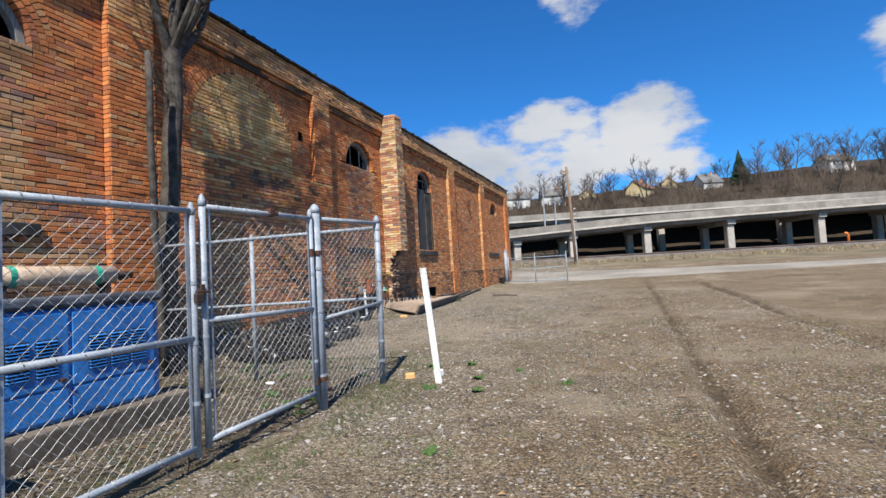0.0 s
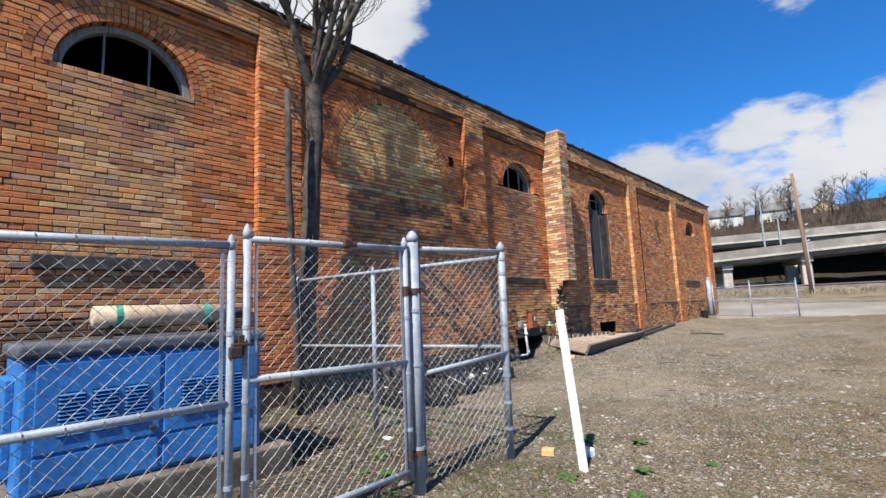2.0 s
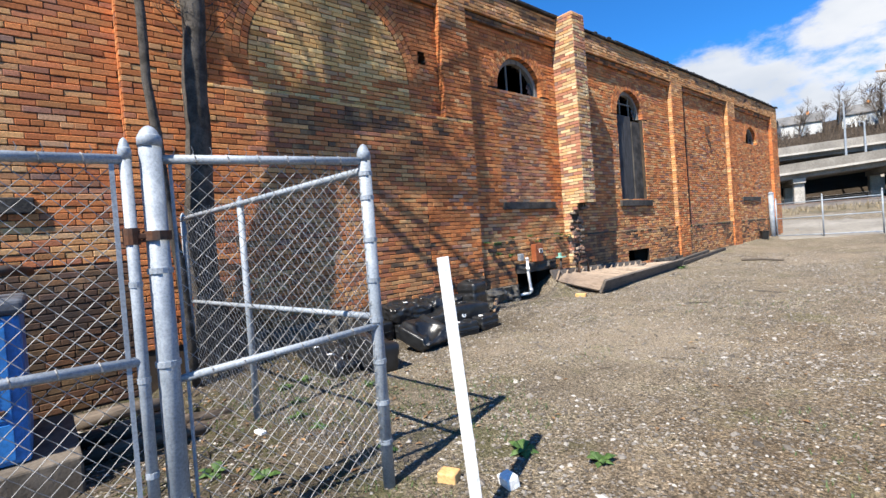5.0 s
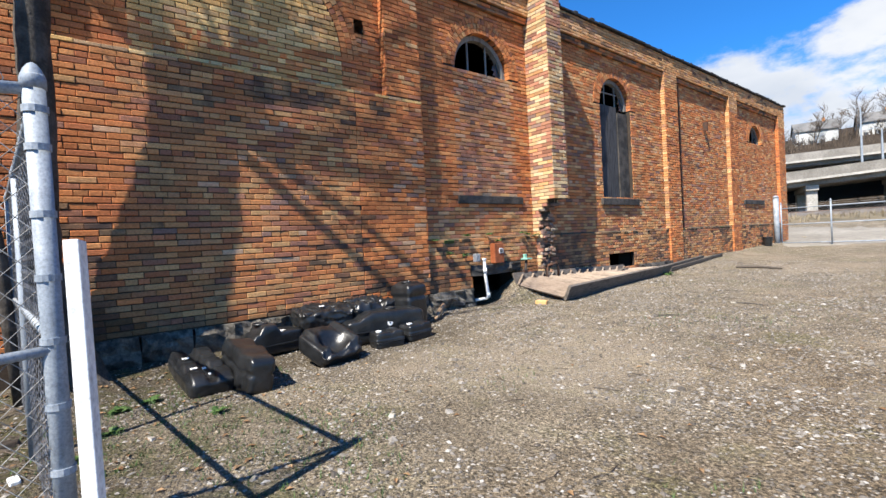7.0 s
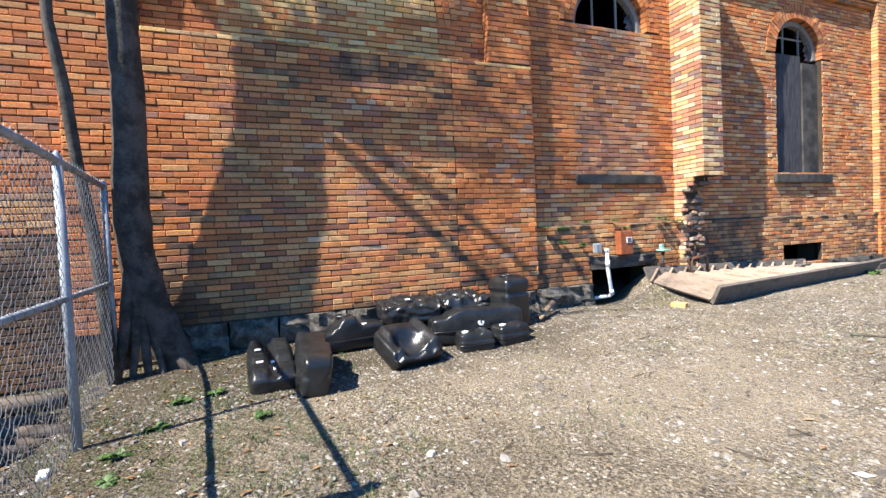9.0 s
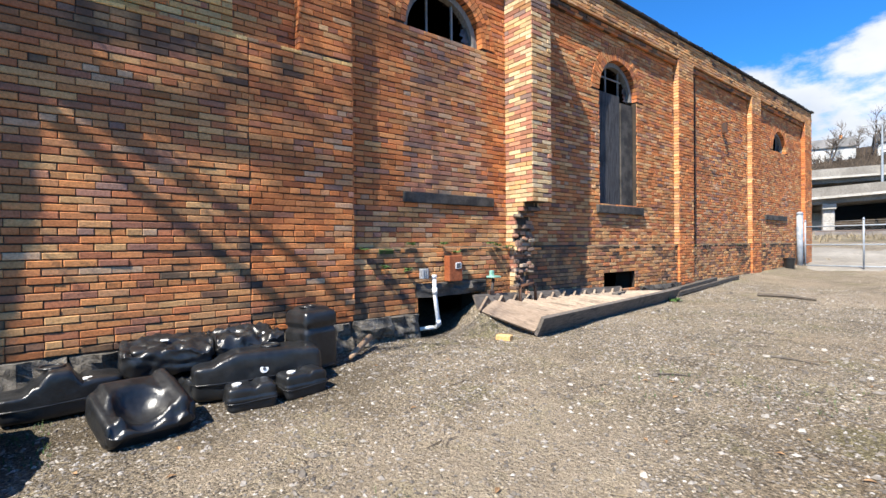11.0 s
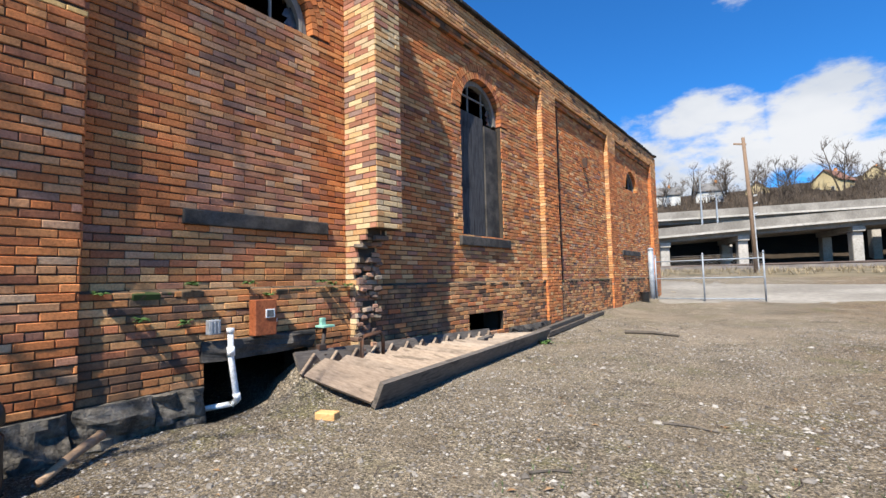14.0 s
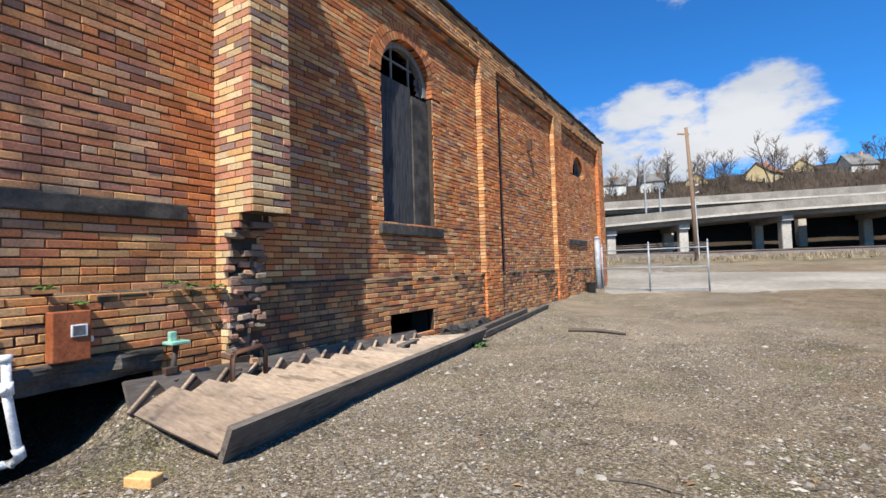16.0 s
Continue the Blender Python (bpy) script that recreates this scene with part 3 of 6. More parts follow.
for a, b, lo, hi in ((1.2, 4.22, 0.1, 1.5), (4.87, 8.62, 0.55, 3.46), (9.23, 10.14, 0.1, LEDGE), (11.22, 14.24, 0.1, LEDGE), (15.3, 17.05, 0.1, LEDGE), (17.75, 21.28, 0.1, LEDGE), (21.95, 26.05, 0.1, LEDGE),
                     (10.14, 11.22, 0.95, LEDGE), (14.24, 15.3, 0.92, LEDGE)):
    core.box((PANEL - 0.05, a, lo), ((PIL if lo == 0.55 else BASEX) - 0.012, b, hi - 0.012))
part("mortar_core", core, MORTAR, wall)

G = {n: Geo() for n in BRICK}
singles = []


def pick_panel(y, z):
    n = noise.noise((y * 0.7, z * 0.7, 1.3)) * 0.5 + rng.random()
    if 2.03 < y < 3.42 and 2.17 < z < 4.22:
        return G["tan"] if n > 0.12 else G["pink"]
    if z < 4.3 and n > 0.93:
        return G["pink"]
    if 10.03 < y < 11.36 and 2.1 < z < 4.2:
        return G["pink"] if n > 0.2 else G["mixed"]
    if z < 1.9:
        return G["tan"] if n > 0.6 else G["mixed"]
    return G["orange"] if n > (0.18 if y < 12 else 0.50) else G["tan" if y > 12 and n > 0.25 else "mixed"]


def pick_infill(y, z):
    n = noise.noise((y * 0.8, z * 0.8, 7.3)) * 0.6 + rng.random()
    if z > 3.4:
        return G["cream"] if n > 0.0 else G["mixed"]
    if 6.0 < y < 8.6 and 3.12 + 0.25 * noise.noise((y * 1.5, 0, 3)) < z < 3.40 and n > 0.5:
        return G["sooty"]
    # soot plus the tree's shadow at the wall foot, both put into brick choice
    soot = (1.0 - z) * 1.1 + 0.75 * max(0.0, 6.0 - y) - 0.30 * max(0.0, y - 6.6) + 0.35 * noise.noise((y * 1.4, z * 1.4, 5))
    if soot > 0.25 + 0.5 * rng.random():
        return G["char"] if soot > 0.75 else G["sooty"]
    if z < 1.9 and n < 0.10:
        return G["sooty"]
    if n > 1.0:
        return G["pink"]
    if 5.45 < y < 8.1:
        return G["mixed"] if n > -0.1 else G["sooty"]
    return G["orange"] if n > 0.2 else G["mixed"]


def pick_base(y, z):
    if 9.25 < y < 11.8 and 0.57 < z < LEDGE and len(singles) < 295 and not y < 10.0:
        return singles
    n = rng.random() + 0.5 * noise.noise((y * 0.5, z, 2))
    # y < 4.3: sooty courses behind the generator, shade there painted in too
    if y < 4.3 or (12.2 < y < 14.2 and n + 0.9 * noise.noise((y * 1.3, z * 1.6, 8)) > 0.35 + 0.3 * abs(y - 13.0)):
        return G["char"] if y < 4.3 and z < 1.2 + 0.25 * n else G["sooty"]
    return G["sooty"] if n > 0.55 else G["tan" if n < 0.2 else "mixed"]


def pick_pilaster(y, z):
    n = rng.random() + 0.4 * noise.noise((y, z * 0.6, 4))
    if z > 5.0:
        return G["tan"]
    if y < 1.3:
        return G["orange"] if z > 2.3 or n > 0.45 else G["mixed"]
    return G["orange"] if n > 0.12 else G["tan"]


BAYS = [(1.2, 4.22), (4.87, 8.62), (9.23, 11.9), (12.2, 17.05), (17.75, 21.28), (21.95, 26.05)]
for i, (a, b) in enumerate(BAYS):
    foot = {0: 1.5, 1: 3.46}.get(i, LEDGE)
    lay(pick_panel, PANEL, a, b, foot, CORNICE)
    if i == 1:
        lay(pick_infill, PIL, a, 8.1, 0.57, 3.46)
        lay(pick_infill, PIL, 8.1, 9.23, 0.57, 3.46)
    elif i == 0:
        lay(pick_base, BASEX, a, b, 0.1, 1.5)
    else:
        lay(pick_base, BASEX, a, b, 0.57 if i == 2 else 0.24, LEDGE)
for i, (a, b) in enumerate(PILASTERS):
    lay(pick_pilaster, PIL, a, b, {1: 0.57, 2: 3.46}.get(i, 0.2), TOP)
# cornice: one deep band over a stepped corbel
for (a, b) in BAYS:
    lay(lambda y, z: G["tan"] if rng.random() > 0.12 else G["sooty"], PIL, a, b, CORNICE, TOP)
    lay(lambda y, z: G["sooty"] if rng.random() > 0.5 else G["orange"], PIL - 0.05, a, b, CORNICE - 2 * COURSE, CORNICE)
core2 = Geo()
for a, b in BAYS:
    core2.box((PANEL - 0.05, a, CORNICE - 2 * COURSE + 0.005), (PIL - 0.062, b, CORNICE))
part("corbel_core", core2, MORTAR, wall)


def side_bricks(geo, y, facing, x0, x1, z0, z1, pick=None):
    """Bricks that show on the flank of a pilaster (facing -1: towards -y)."""
    row = int(z0 / COURSE)
    while row * COURSE < z1 - 0.02:
        lo, hi = max(row * COURSE, z0) + 0.005, min((row + 1) * COURSE, z1) - 0.005
        g = pick(row) if pick else geo
        cuts = [x0]
        step = LENGTH if row % 2 else LENGTH / 2
        x = x1 - step
        inner = []
        while x > x0 + 0.03:
            inner.append(x)
            x -= LENGTH
        cuts += sorted(inner) + [x1]
        for p, q in zip(cuts, cuts[1:]):
            y1 = y + facing * (0.004 + rng.uniform(0, 0.004))
            y0 = y - facing * 0.03
            g.box((p + 0.004, min(y0, y1), lo), (q - 0.004, max(y0, y1), hi))
        row += 1


for i, (a, b) in enumerate(PILASTERS):
    z0 = 3.46 if i == 2 else (LEDGE if i > 2 else 1.5)
    side_bricks(G["tan" if i in (3, 4) else "orange"], a, -1, PANEL, PIL - 0.006, z0, CORNICE)
    if i < 5:
        side_bricks(G["orange"], b, 1, PANEL, PIL - 0.006, 3.46 if i == 1 else LEDGE, CORNICE)


# arch rings of headers set on end
def ring_bricks(o, face, courses, mats):
    yc, hw, foot, spring, ring = o
    t = ring / courses
    for c in range(courses):
        r0, r1 = hw + c * t, hw + (c + 1) * t
        n = max(8, int(math.pi * (r0 + r1) / 2 / 0.073))
        for k in range(n):
            a0, a1 = math.pi * k / n, math.pi * (k + 1) / n
            pad = 0.005 / r0
            x = face + 0.004 + rng.uniform(-0.004, 0.005)
            deep = PANEL - 0.24 if c == 0 else face - 0.06
            def pt(r, a, xx):
                return (xx, yc - r * math.cos(a), spring + r * math.sin(a))
            vs = [pt(r, a, xx) for xx in (deep, x) for r, a in ((r0 + 0.004, a0 + pad), (r1 - 0.004, a0 + pad), (r1 - 0.004, a1 - pad), (r0 + 0.004, a1 - pad))]
            G[rng.choice(mats)].add(vs, [(4, 7, 6, 5), (0, 4, 5, 1), (1, 5, 6, 2), (2, 6, 7, 3), (3, 7, 4, 0)])


for o, c in ((LUNETTES[0], 3), (LUNETTES[1], 3), (LUNETTES[2], 2), (LUNETTES[3], 2)):
    ring_bricks(o, PANEL, c, ["orange", "orange", "mixed"])
ring_bricks(BLIND, PANEL, 3, ["orange", "orange", "mixed"])
# tan filling of the blind arch
row = int(3.46 / COURSE) + 1
while True:
    z = (row + 0.5) * COURSE
    s = arch_span((BLIND[0], BLIND[1], 3.4, BLIND[3], 0), max(z, 3.41), -0.004)
    if s is None or z > 5.1:
        break
    y = s[0] - (row % 2) * 0.11
    while y < s[1] - 0.02:
        e = min(y + LENGTH, s[1])
        brick_at(G["cream" if rng.random() > 0.08 else "tan"], PANEL + 0.002, max(y, s[0]) + 0.005, e - 0.005, row * COURSE + 0.005, (row + 1) * COURSE - 0.005)
        y = e
    row += 1

RUBBLE = material("broken_brick", brick_build([(0.36, 0.30, 0.24), (0.16, 0.10, 0.08), (0.42, 0.22, 0.13), (0.08, 0.065, 0.06), (0.30, 0.15, 0.10)], 0.7, False, 0.46))
# ---------- broken brick buttress ----------
buttress = thing("buttress", "buff and red brick buttress with a broken-off foot", "buttress", (-5.95, 12.0, 0.4))
inv = Matrix.Translation((5.95, -12.0, -0.4))
bg, bm_core, rubble = Geo(), Geo(), Geo()
B0, B1, BX = 11.80, 12.22, -5.68
zrow = 0
ragged = random.Random(9)
while zrow * COURSE < 5.76:
    lo, hi = zrow * COURSE, (zrow + 1) * COURSE
    if lo > 1.98:
        front, y1 = BX, B1
    elif lo > 1.0:
        front, y1 = -5.78 - 0.22 * min(1, (1.98 - lo) / 0.25) + ragged.uniform(-0.06, 0.05), B1 - 0.05 - ragged.uniform(0, 0.05)
    elif lo > 0.35:
        front, y1 = -6.02 + ragged.uniform(-0.05, 0.04), B1 - 0.14 - ragged.uniform(0, 0.06)
    else:
        zrow += 1
        continue
    bm_core.box((-6.2, B0 + 0.012, lo), (front - 0.012, y1 - 0.012, hi))
    # front face
    y = B0 + (0.0 if zrow % 2 else -LENGTH / 2)
    while y < y1 - 0.02:
        e = min(y + LENGTH, y1)
        if e - max(y, B0) > 0.03:
            brick_at(bg if lo > 1.98 else rubble, front + (0 if lo > 1.98 else ragged.uniform(-0.05, 0.03)), max(y, B0) + 0.004, e - 0.004, lo + 0.005, hi - 0.005, 0.07, 0.004 if lo > 1.98 else 0.02)
        y += LENGTH
    # flanks
    x = front - (LENGTH if zrow % 2 else LENGTH / 2)
    prev = front - 0.006
    while prev > -6.19:
        x = max(x, -6.2)
        for yy, f in ((B0, -1), (y1, 1)):
            q = yy + f * ragged.uniform(-0.002, 0.005)
            bg.box((x + 0.004, min(q, yy - f * 0.03), lo + 0.005), (prev - 0.004, max(q, yy - f * 0.03), hi - 0.005))
        prev = x
        x -= LENGTH
    zrow += 1
for g in (bg, bm_core, rubble):
    g.v = [tuple(inv @ Vector(p)) for p in g.v]
part("mortar_core", bm_core, MORTAR, buttress, kind="stuff")
part("bricks", bg, BRICK["buff"], buttress, "buff, red and dark bricks", kind="stuff")
part("broken_core", rubble, RUBBLE, buttress, "broken pale and dark brick core", kind="stuff")
# smashed bricks and lumps of lime mortar left in the broken face
PALEMORTAR = material("lime_mortar", two_tone((0.11, 0.085, 0.06), (0.24, 0.20, 0.16), 9, 55, 0.008))
lumps = {"smashed_bricks": Geo(), "mortar": Geo()}
for k in range(60):
    z = ragged.uniform(0.45, 1.97)
    depth = -5.93 - 0.10 * min(1, (1.97 - z) / 0.4)
    y = ragged.uniform(B0 + 0.02, B1 - 0.08)
    sx, sy, sz = ragged.uniform(0.03, 0.07), ragged.uniform(0.07, 0.15), ragged.uniform(0.022, 0.03)
    m = inv @ Matrix.Translation((depth + ragged.uniform(-0.06, 0.01), y, z)) @ Euler((ragged.uniform(-0.12, 0.12), ragged.uniform(-0.4, 0.2), ragged.uniform(-0.35, 0.35))).to_matrix().to_4x4()
    lumps["mortar" if k % 5 == 0 else "smashed_bricks"].rbox((-sx, -sy / 2, -sz), (sx, sy / 2, sz), 0.009, m, 1)
part("smashed_bricks", lumps["smashed_bricks"], RUBBLE, buttress, "smashed buff and red bricks in the broken face", kind="stuff")
part("mortar", lumps["mortar"], PALEMORTAR, buttress, "pale lumps of lime mortar", kind="stuff")
part("cap", Geo().rbox((-0.26, -0.205, 5.40), (0.262, 0.212, 5.43), 0.01), BRICK["tan"], buttress)

for n, g in G.items():
    if g.v:
        part("brickwork", g, BRICK[n], wall, "courses of %s bricks" % {"orange": "orange", "tan": "tan", "mixed": "mixed orange and brown", "pink": "pinkish", "buff": "buff",
                                                                     "sooty": "soot-darkened", "cream": "pale tan", "char": "soot-black"}[n], kind="stuff")

# ---------- the rest of the building ----------
g = Geo()
g.box((-18, 0.62, -0.3), (-6.56, 0.95, TOP))
single("wall_south", g, BRICK["orange"], "orange brick end wall", "wall", kind="structure")
single("wall_north", Geo().box((-18, 26.43, -0.3), (-6.56, 26.78, TOP)), BRICK["orange"], "orange brick end wall", "wall", kind="structure")
single("wall_west", Geo().box((-18.3, 0.62, -0.3), (-18.0, 26.78, TOP)), BRICK["orange"], "orange brick rear wall", "wall", kind="structure")
# the interior's shade is put into the floor's near-black colour
single("floor", Geo().box((-18, 0.95, -0.4), (-6.56, 26.4, -0.3)), SHADE_BLACK, "dark cellar floor", "floor", kind="structure")
roof = single("roof", Geo().box((-18.3, 0.60, TOP), (-6.10, 26.80, TOP + 0.05)), TAR, "flat tarred roof", "roof", kind="structure")
edge = Geo()
y = 0.58
while y < 26.8:
    n = y + rng.uniform(0.35, 0.8)
    edge.rbox((-6.25, y, TOP + 0.004 + rng.uniform(0, 0.01)), (-6.03 + rng.uniform(-0.02, 0.02), min(n, 26.82) - 0.004, TOP + 0.05 + rng.uniform(0, 0.02)), 0.012)
    if rng.random() < 0.8:
        c = y + rng.uniform(0, 0.3)
        edge.rbox((-6.2, c, TOP + 0.05), (-6.05, c + rng.uniform(0.06, 0.13), TOP + 0.085 + rng.uniform(0, 0.03)), 0.02)
    y = n
part("roof_edge", edge, TAR, roof, "lumpy black tarred edge")

# joists that show through the openings
for k in range(9):
    y = 1.6 + k * 3.0
    single("roof_beam", Geo().rbox((-17.9, y, 5.35), (-6.6, y + 0.14, 5.62), 0.01), DARKWOOD, "dark timber roof beam inside the building", "beam", "roof beams")


def window(name, o, label, boarded=False, bars=2):
    yc, hw, foot, spring, ring = o
    w = thing(name, label, "window", (PANEL, yc, foot), kind="structure")
    o0 = Vector((PANEL, yc, foot))
    def L(x, y, z):
        return (x - PANEL, y - yc, z - foot)
    n = 24
    frame_geo = Geo()
    r1, r0 = hw - 0.004, hw - 0.085
    xb, xf = PANEL - 0.20, PANEL - 0.10
    pts = []
    for k in range(n + 1):
        a = math.pi * k / n
        for xx, r in ((xf, r1), (xf, r0), (xb, r0), (xb, r1)):
            pts.append(L(xx, yc - r * math.cos(a), spring + r * math.sin(a)))
    fs = []
    for k in range(n):
        for q in range(4):
            fs.append((k * 4 + q, k * 4 + (q + 1) % 4, (k + 1) * 4 + (q + 1) % 4, (k + 1) * 4 + q))
    frame_geo.add(pts, fs)
    part("arched_frame", frame_geo, FRAMEGREY, w, "weathered grey curved wooden frame")
    for k in range(bars):
        y = yc - hw + 2 * hw * (k + 1) / (bars + 1)
        h = math.sqrt(max(0.01, r0 * r0 - (y - yc) ** 2))
        part("mullion", Geo().rbox(L(PANEL - 0.17, y - 0.012, spring if not boarded else spring - 0.1), L(PANEL - 0.14, y + 0.012, spring + h), 0.003), FRAMEGREY, w)
    # ragged remains of glass in one corner
    shard = Geo()
    a0 = 0.55
    prev = None
    for k in range(9):
        a = a0 - k * a0 / 8
        rr = r0 - 0.10 - 0.10 * ((k * 7) % 3) / 3
        p, q = L(PANEL - 0.155, yc + r0 * math.cos(a), spring + r0 * math.sin(a)), L(PANEL - 0.155, yc + rr * math.cos(a), spring + max(0.0, rr * math.sin(a)))
        if prev:
            i = len(shard.v)
            shard.add([prev[0], p, q, prev[1]] + [(c[0] - 0.004, c[1], c[2]) for c in (prev[0], p, q, prev[1])],
                      [(0, 1, 2, 3), (7, 6, 5, 4), (0, 4, 5, 1), (2, 6, 7, 3), (1, 5, 6, 2), (3, 7, 4, 0)])
        prev = (p, q)
    if name != "window_1":
        part("broken_pane", shard, GLASS, w, "broken grimy glass left in the frame")
    return w


w1 = window("window_1", LUNETTES[0], "half-round lunette window with empty dark panes")
w2 = window("window_2", LUNETTES[1], "half-round lunette window with broken glass")
w3 = window("window_3", LUNETTES[2], "tall arched window boarded with black weathered plywood", True)
w4 = window("window_4", LUNETTES[3], "small half-round lunette window far along the wall")
yc = LUNETTES[2][0]
part("board", Geo().rbox((-0.14, -0.635, 0.0), (-0.11, 0.20, 2.12), 0.003), BOARDED, w3, "black weathered plywood board")
part("board", Geo().rbox((-0.125, 0.21, 0.0), (-0.085, 0.635, 2.0), 0.003), DARKSTONE, w3, "rough grey-black roofing felt board")
part("window_sill", Geo().rbox((-0.15, -0.76, -0.15), (0.06, 0.80, -0.004), 0.01), DARKSTONE, w3)
part("crossbar", Geo().rbox((-0.17, -0.56, 2.4), (-0.14, 0.30, 2.425), 0.003), FRAMEGREY, w3)

for yc, y0, y1, z0, z1, out in ((2.7, 1.95, 3.47, 2.02, 2.17, 0.045), (10.75, 9.97, 11.53, 1.955, 2.09, 0.035), (23.6, 22.6, 24.5, 2.07, 2.22, 0.04)):
    single("stone_sill", Geo().rbox((PANEL - 0.08, y0, z0), (PANEL + out, y1, z1), 0.012), DARKSTONE, "long soot-black stone sill set in the brick wall", "sill", "bricked-up window sills")

# rough foundation stones under the blind bay and beside the cellar opening
def rough_stone(lo, hi, seed):
    bm = bmesh.new()
    bmesh.ops.create_cube(bm, size=1)
    bmesh.ops.subdivide_edges(bm, edges=bm.edges[:], cuts=6, use_grid_fill=True)
    size, mid = Vector(hi) - Vector(lo), (Vector(hi) + Vector(lo)) / 2
    for p in bm.verts:
        c = p.co.copy()
        k = 1 - 0.10 * (abs(c.y) * 2) ** 6 - 0.08 * (abs(c.z) * 2) ** 6
        p.co = Vector((c.x * size.x * k, c.y * size.y, c.z * size.z)) + mid
        n3 = noise.noise_vector(p.co * 6 + Vector((seed, 0, 0)))
        n4 = noise.noise_vector(p.co * 17 + Vector((0, seed, 0)))
        p.co += Vector((n3.x * 0.09 + n4.x * 0.035, n3.y * 0.016, n3.z * 0.016))
    me = bpy.data.meshes.new("stone")
    bm.to_mesh(me)
    bm.free()
    me.materials.append(STONE)
    return me


foundation = thing("foundation", "rough dark stone foundation under the brick wall", "foundation", (0, 0, 0), kind="structure")
y, s = 4.9, 0
while y < 10.10:
    n = min(10.13, y + rng.uniform(0.42, 0.72))
    if 10.13 - n < 0.2:
        n = 10.13
    two = y > 8.9
    for lo, hi in (((-0.02, 0.33), (0.335, 0.57)) if two else ((0.05, 0.56),)):
        ob = part("stone", rough_stone((-6.5, y + 0.010, lo), (PIL + rng.uniform(0.03, 0.06), n - 0.006, hi), s), STONE, foundation)
        s += 1
    y = n
y = 11.4
while y < 25.5:
    n = y + rng.uniform(0.5, 0.9)
    if not (14.0 < y < 15.3 or 14.0 < n < 15.3):
        part("stone", rough_stone((-6.5, y + 0.006, 0.1), (PIL + rng.uniform(0.0, 0.05), n - 0.006, 0.52 + rng.uniform(-0.03, 0.06)), s), DARKSTONE, foundation)
        s += 1
    y = n
lintel = part("lintel", rough_stone((-6.5, 10.10, 0.765), (PIL + 0.03, 11.26, 0.94), 71), DARKSTONE, foundation, "soot-black stone lintel over the cellar opening")
lintel.data.materials.clear()
lintel.data.materials.append(DARKSTONE)
for o in foundation.children:
    if o.name.startswith("stone") and o.location.y == 0 and o.data.vertices[0].co.y > 11.3:
        o.data.materials.clear()
        o.data.materials.append(DARKSTONE)

MOSSY = material("mossy_brick", two_tone((0.05, 0.042, 0.03), (0.15, 0.10, 0.06), 7, 50, 0.006, speck=((0.045, 0.07, 0.02), 5, 0.6)))
# weathered ledge of tilted bricks on top of the base courses
ledge = Geo()
y = 9.24
while y < 26.0:
    n = y + rng.uniform(0.10, 0.23)
    if rng.random() > 0.12:
        tilt = Matrix.Translation((BASEX - 0.04, y, LEDGE - 0.02)) @ Matrix.Rotation(radians(rng.uniform(8, 26)), 4, "Y")
        ledge.rbox((-0.08, 0.004, -0.03), (0.045 + rng.uniform(-0.025, 0.015), n - y - 0.004, 0.026), 0.006, tilt, 1)
    y = n
part("ledge_bricks", ledge, MOSSY, wall, "tilted mossy bricks on the base ledge", kind="stuff")


# ---------- chain-link fence and gates ----------
def link_mesh(p, q, z0a, z1a, z0b, z1b, pitch=0.075, wire=0.0018):
    """Diamond wire mesh between two posts p, q (x, y); foot and top heights at each."""
    g = Geo()
    p, q = Vector((p[0], p[1], 0)), Vector((q[0], q[1], 0))
    w = (q - p).length
    d = (q - p) / w
    nrm = Vector((d.y, -d.x, 0))
    def z_lo(s):
        return z0a + (z0b - z0a) * s / w
    def z_hi(s):
        return z1a + (z1b - z1a) * s / w
    h = max(z1a - z0a, z1b - z0b)
    zbase = min(z0a, z0b)
    for sign in (1, -1):
        k = -int(h / pitch) - 1
        while k * pitch < w + h:
            s0 = k * pitch
            # the line s = s0 + sign * (z - zbase), cut to the panel
            samples = []
            n = max(6, int(h / 0.0375))
            for i in range(n + 1):
                z = zbase + h * i / n
                s = s0 + sign * (z - zbase)
                if -0.001 <= s <= w + 0.001 and z_lo(min(max(s, 0), w)) - 0.001 <= z <= z_hi(min(max(s, 0), w)) + 0.001:
                    off = 0.0035 * (1 if (i + k) % 2 else -1) * sign
                    samples.append(p + d * s + nrm * off + Vector((0, 0, z)))
            if len(samples) > 2:
                g.tube(samples, wire, 3, False)
            k += 1
    # twisted barbs along the top
    s = 0.02
    while s < w:
        z = z_hi(s)
        a = p + d * s + Vector((0, 0, z - 0.01))
        g.tube([a, a + d * 0.012 + Vector((0, 0, 0.03)), a + d * 0.004 + Vector((0, 0, 0.05))], wire, 3, False)
        s += pitch / 1.0
    return g


def dome(g, at, r, sides=12):
    x, y, z = at
    g.tube([(x, y, z - 0.05), (x, y, z - 0.012), (x, y, z), (x, y, z + 0.02), (x, y, z + 0.035), (x, y, z + 0.042)],
           [r * 1.10, r * 1.10, r * 0.96, r * 0.74, r * 0.42, r * 0.08], sides)


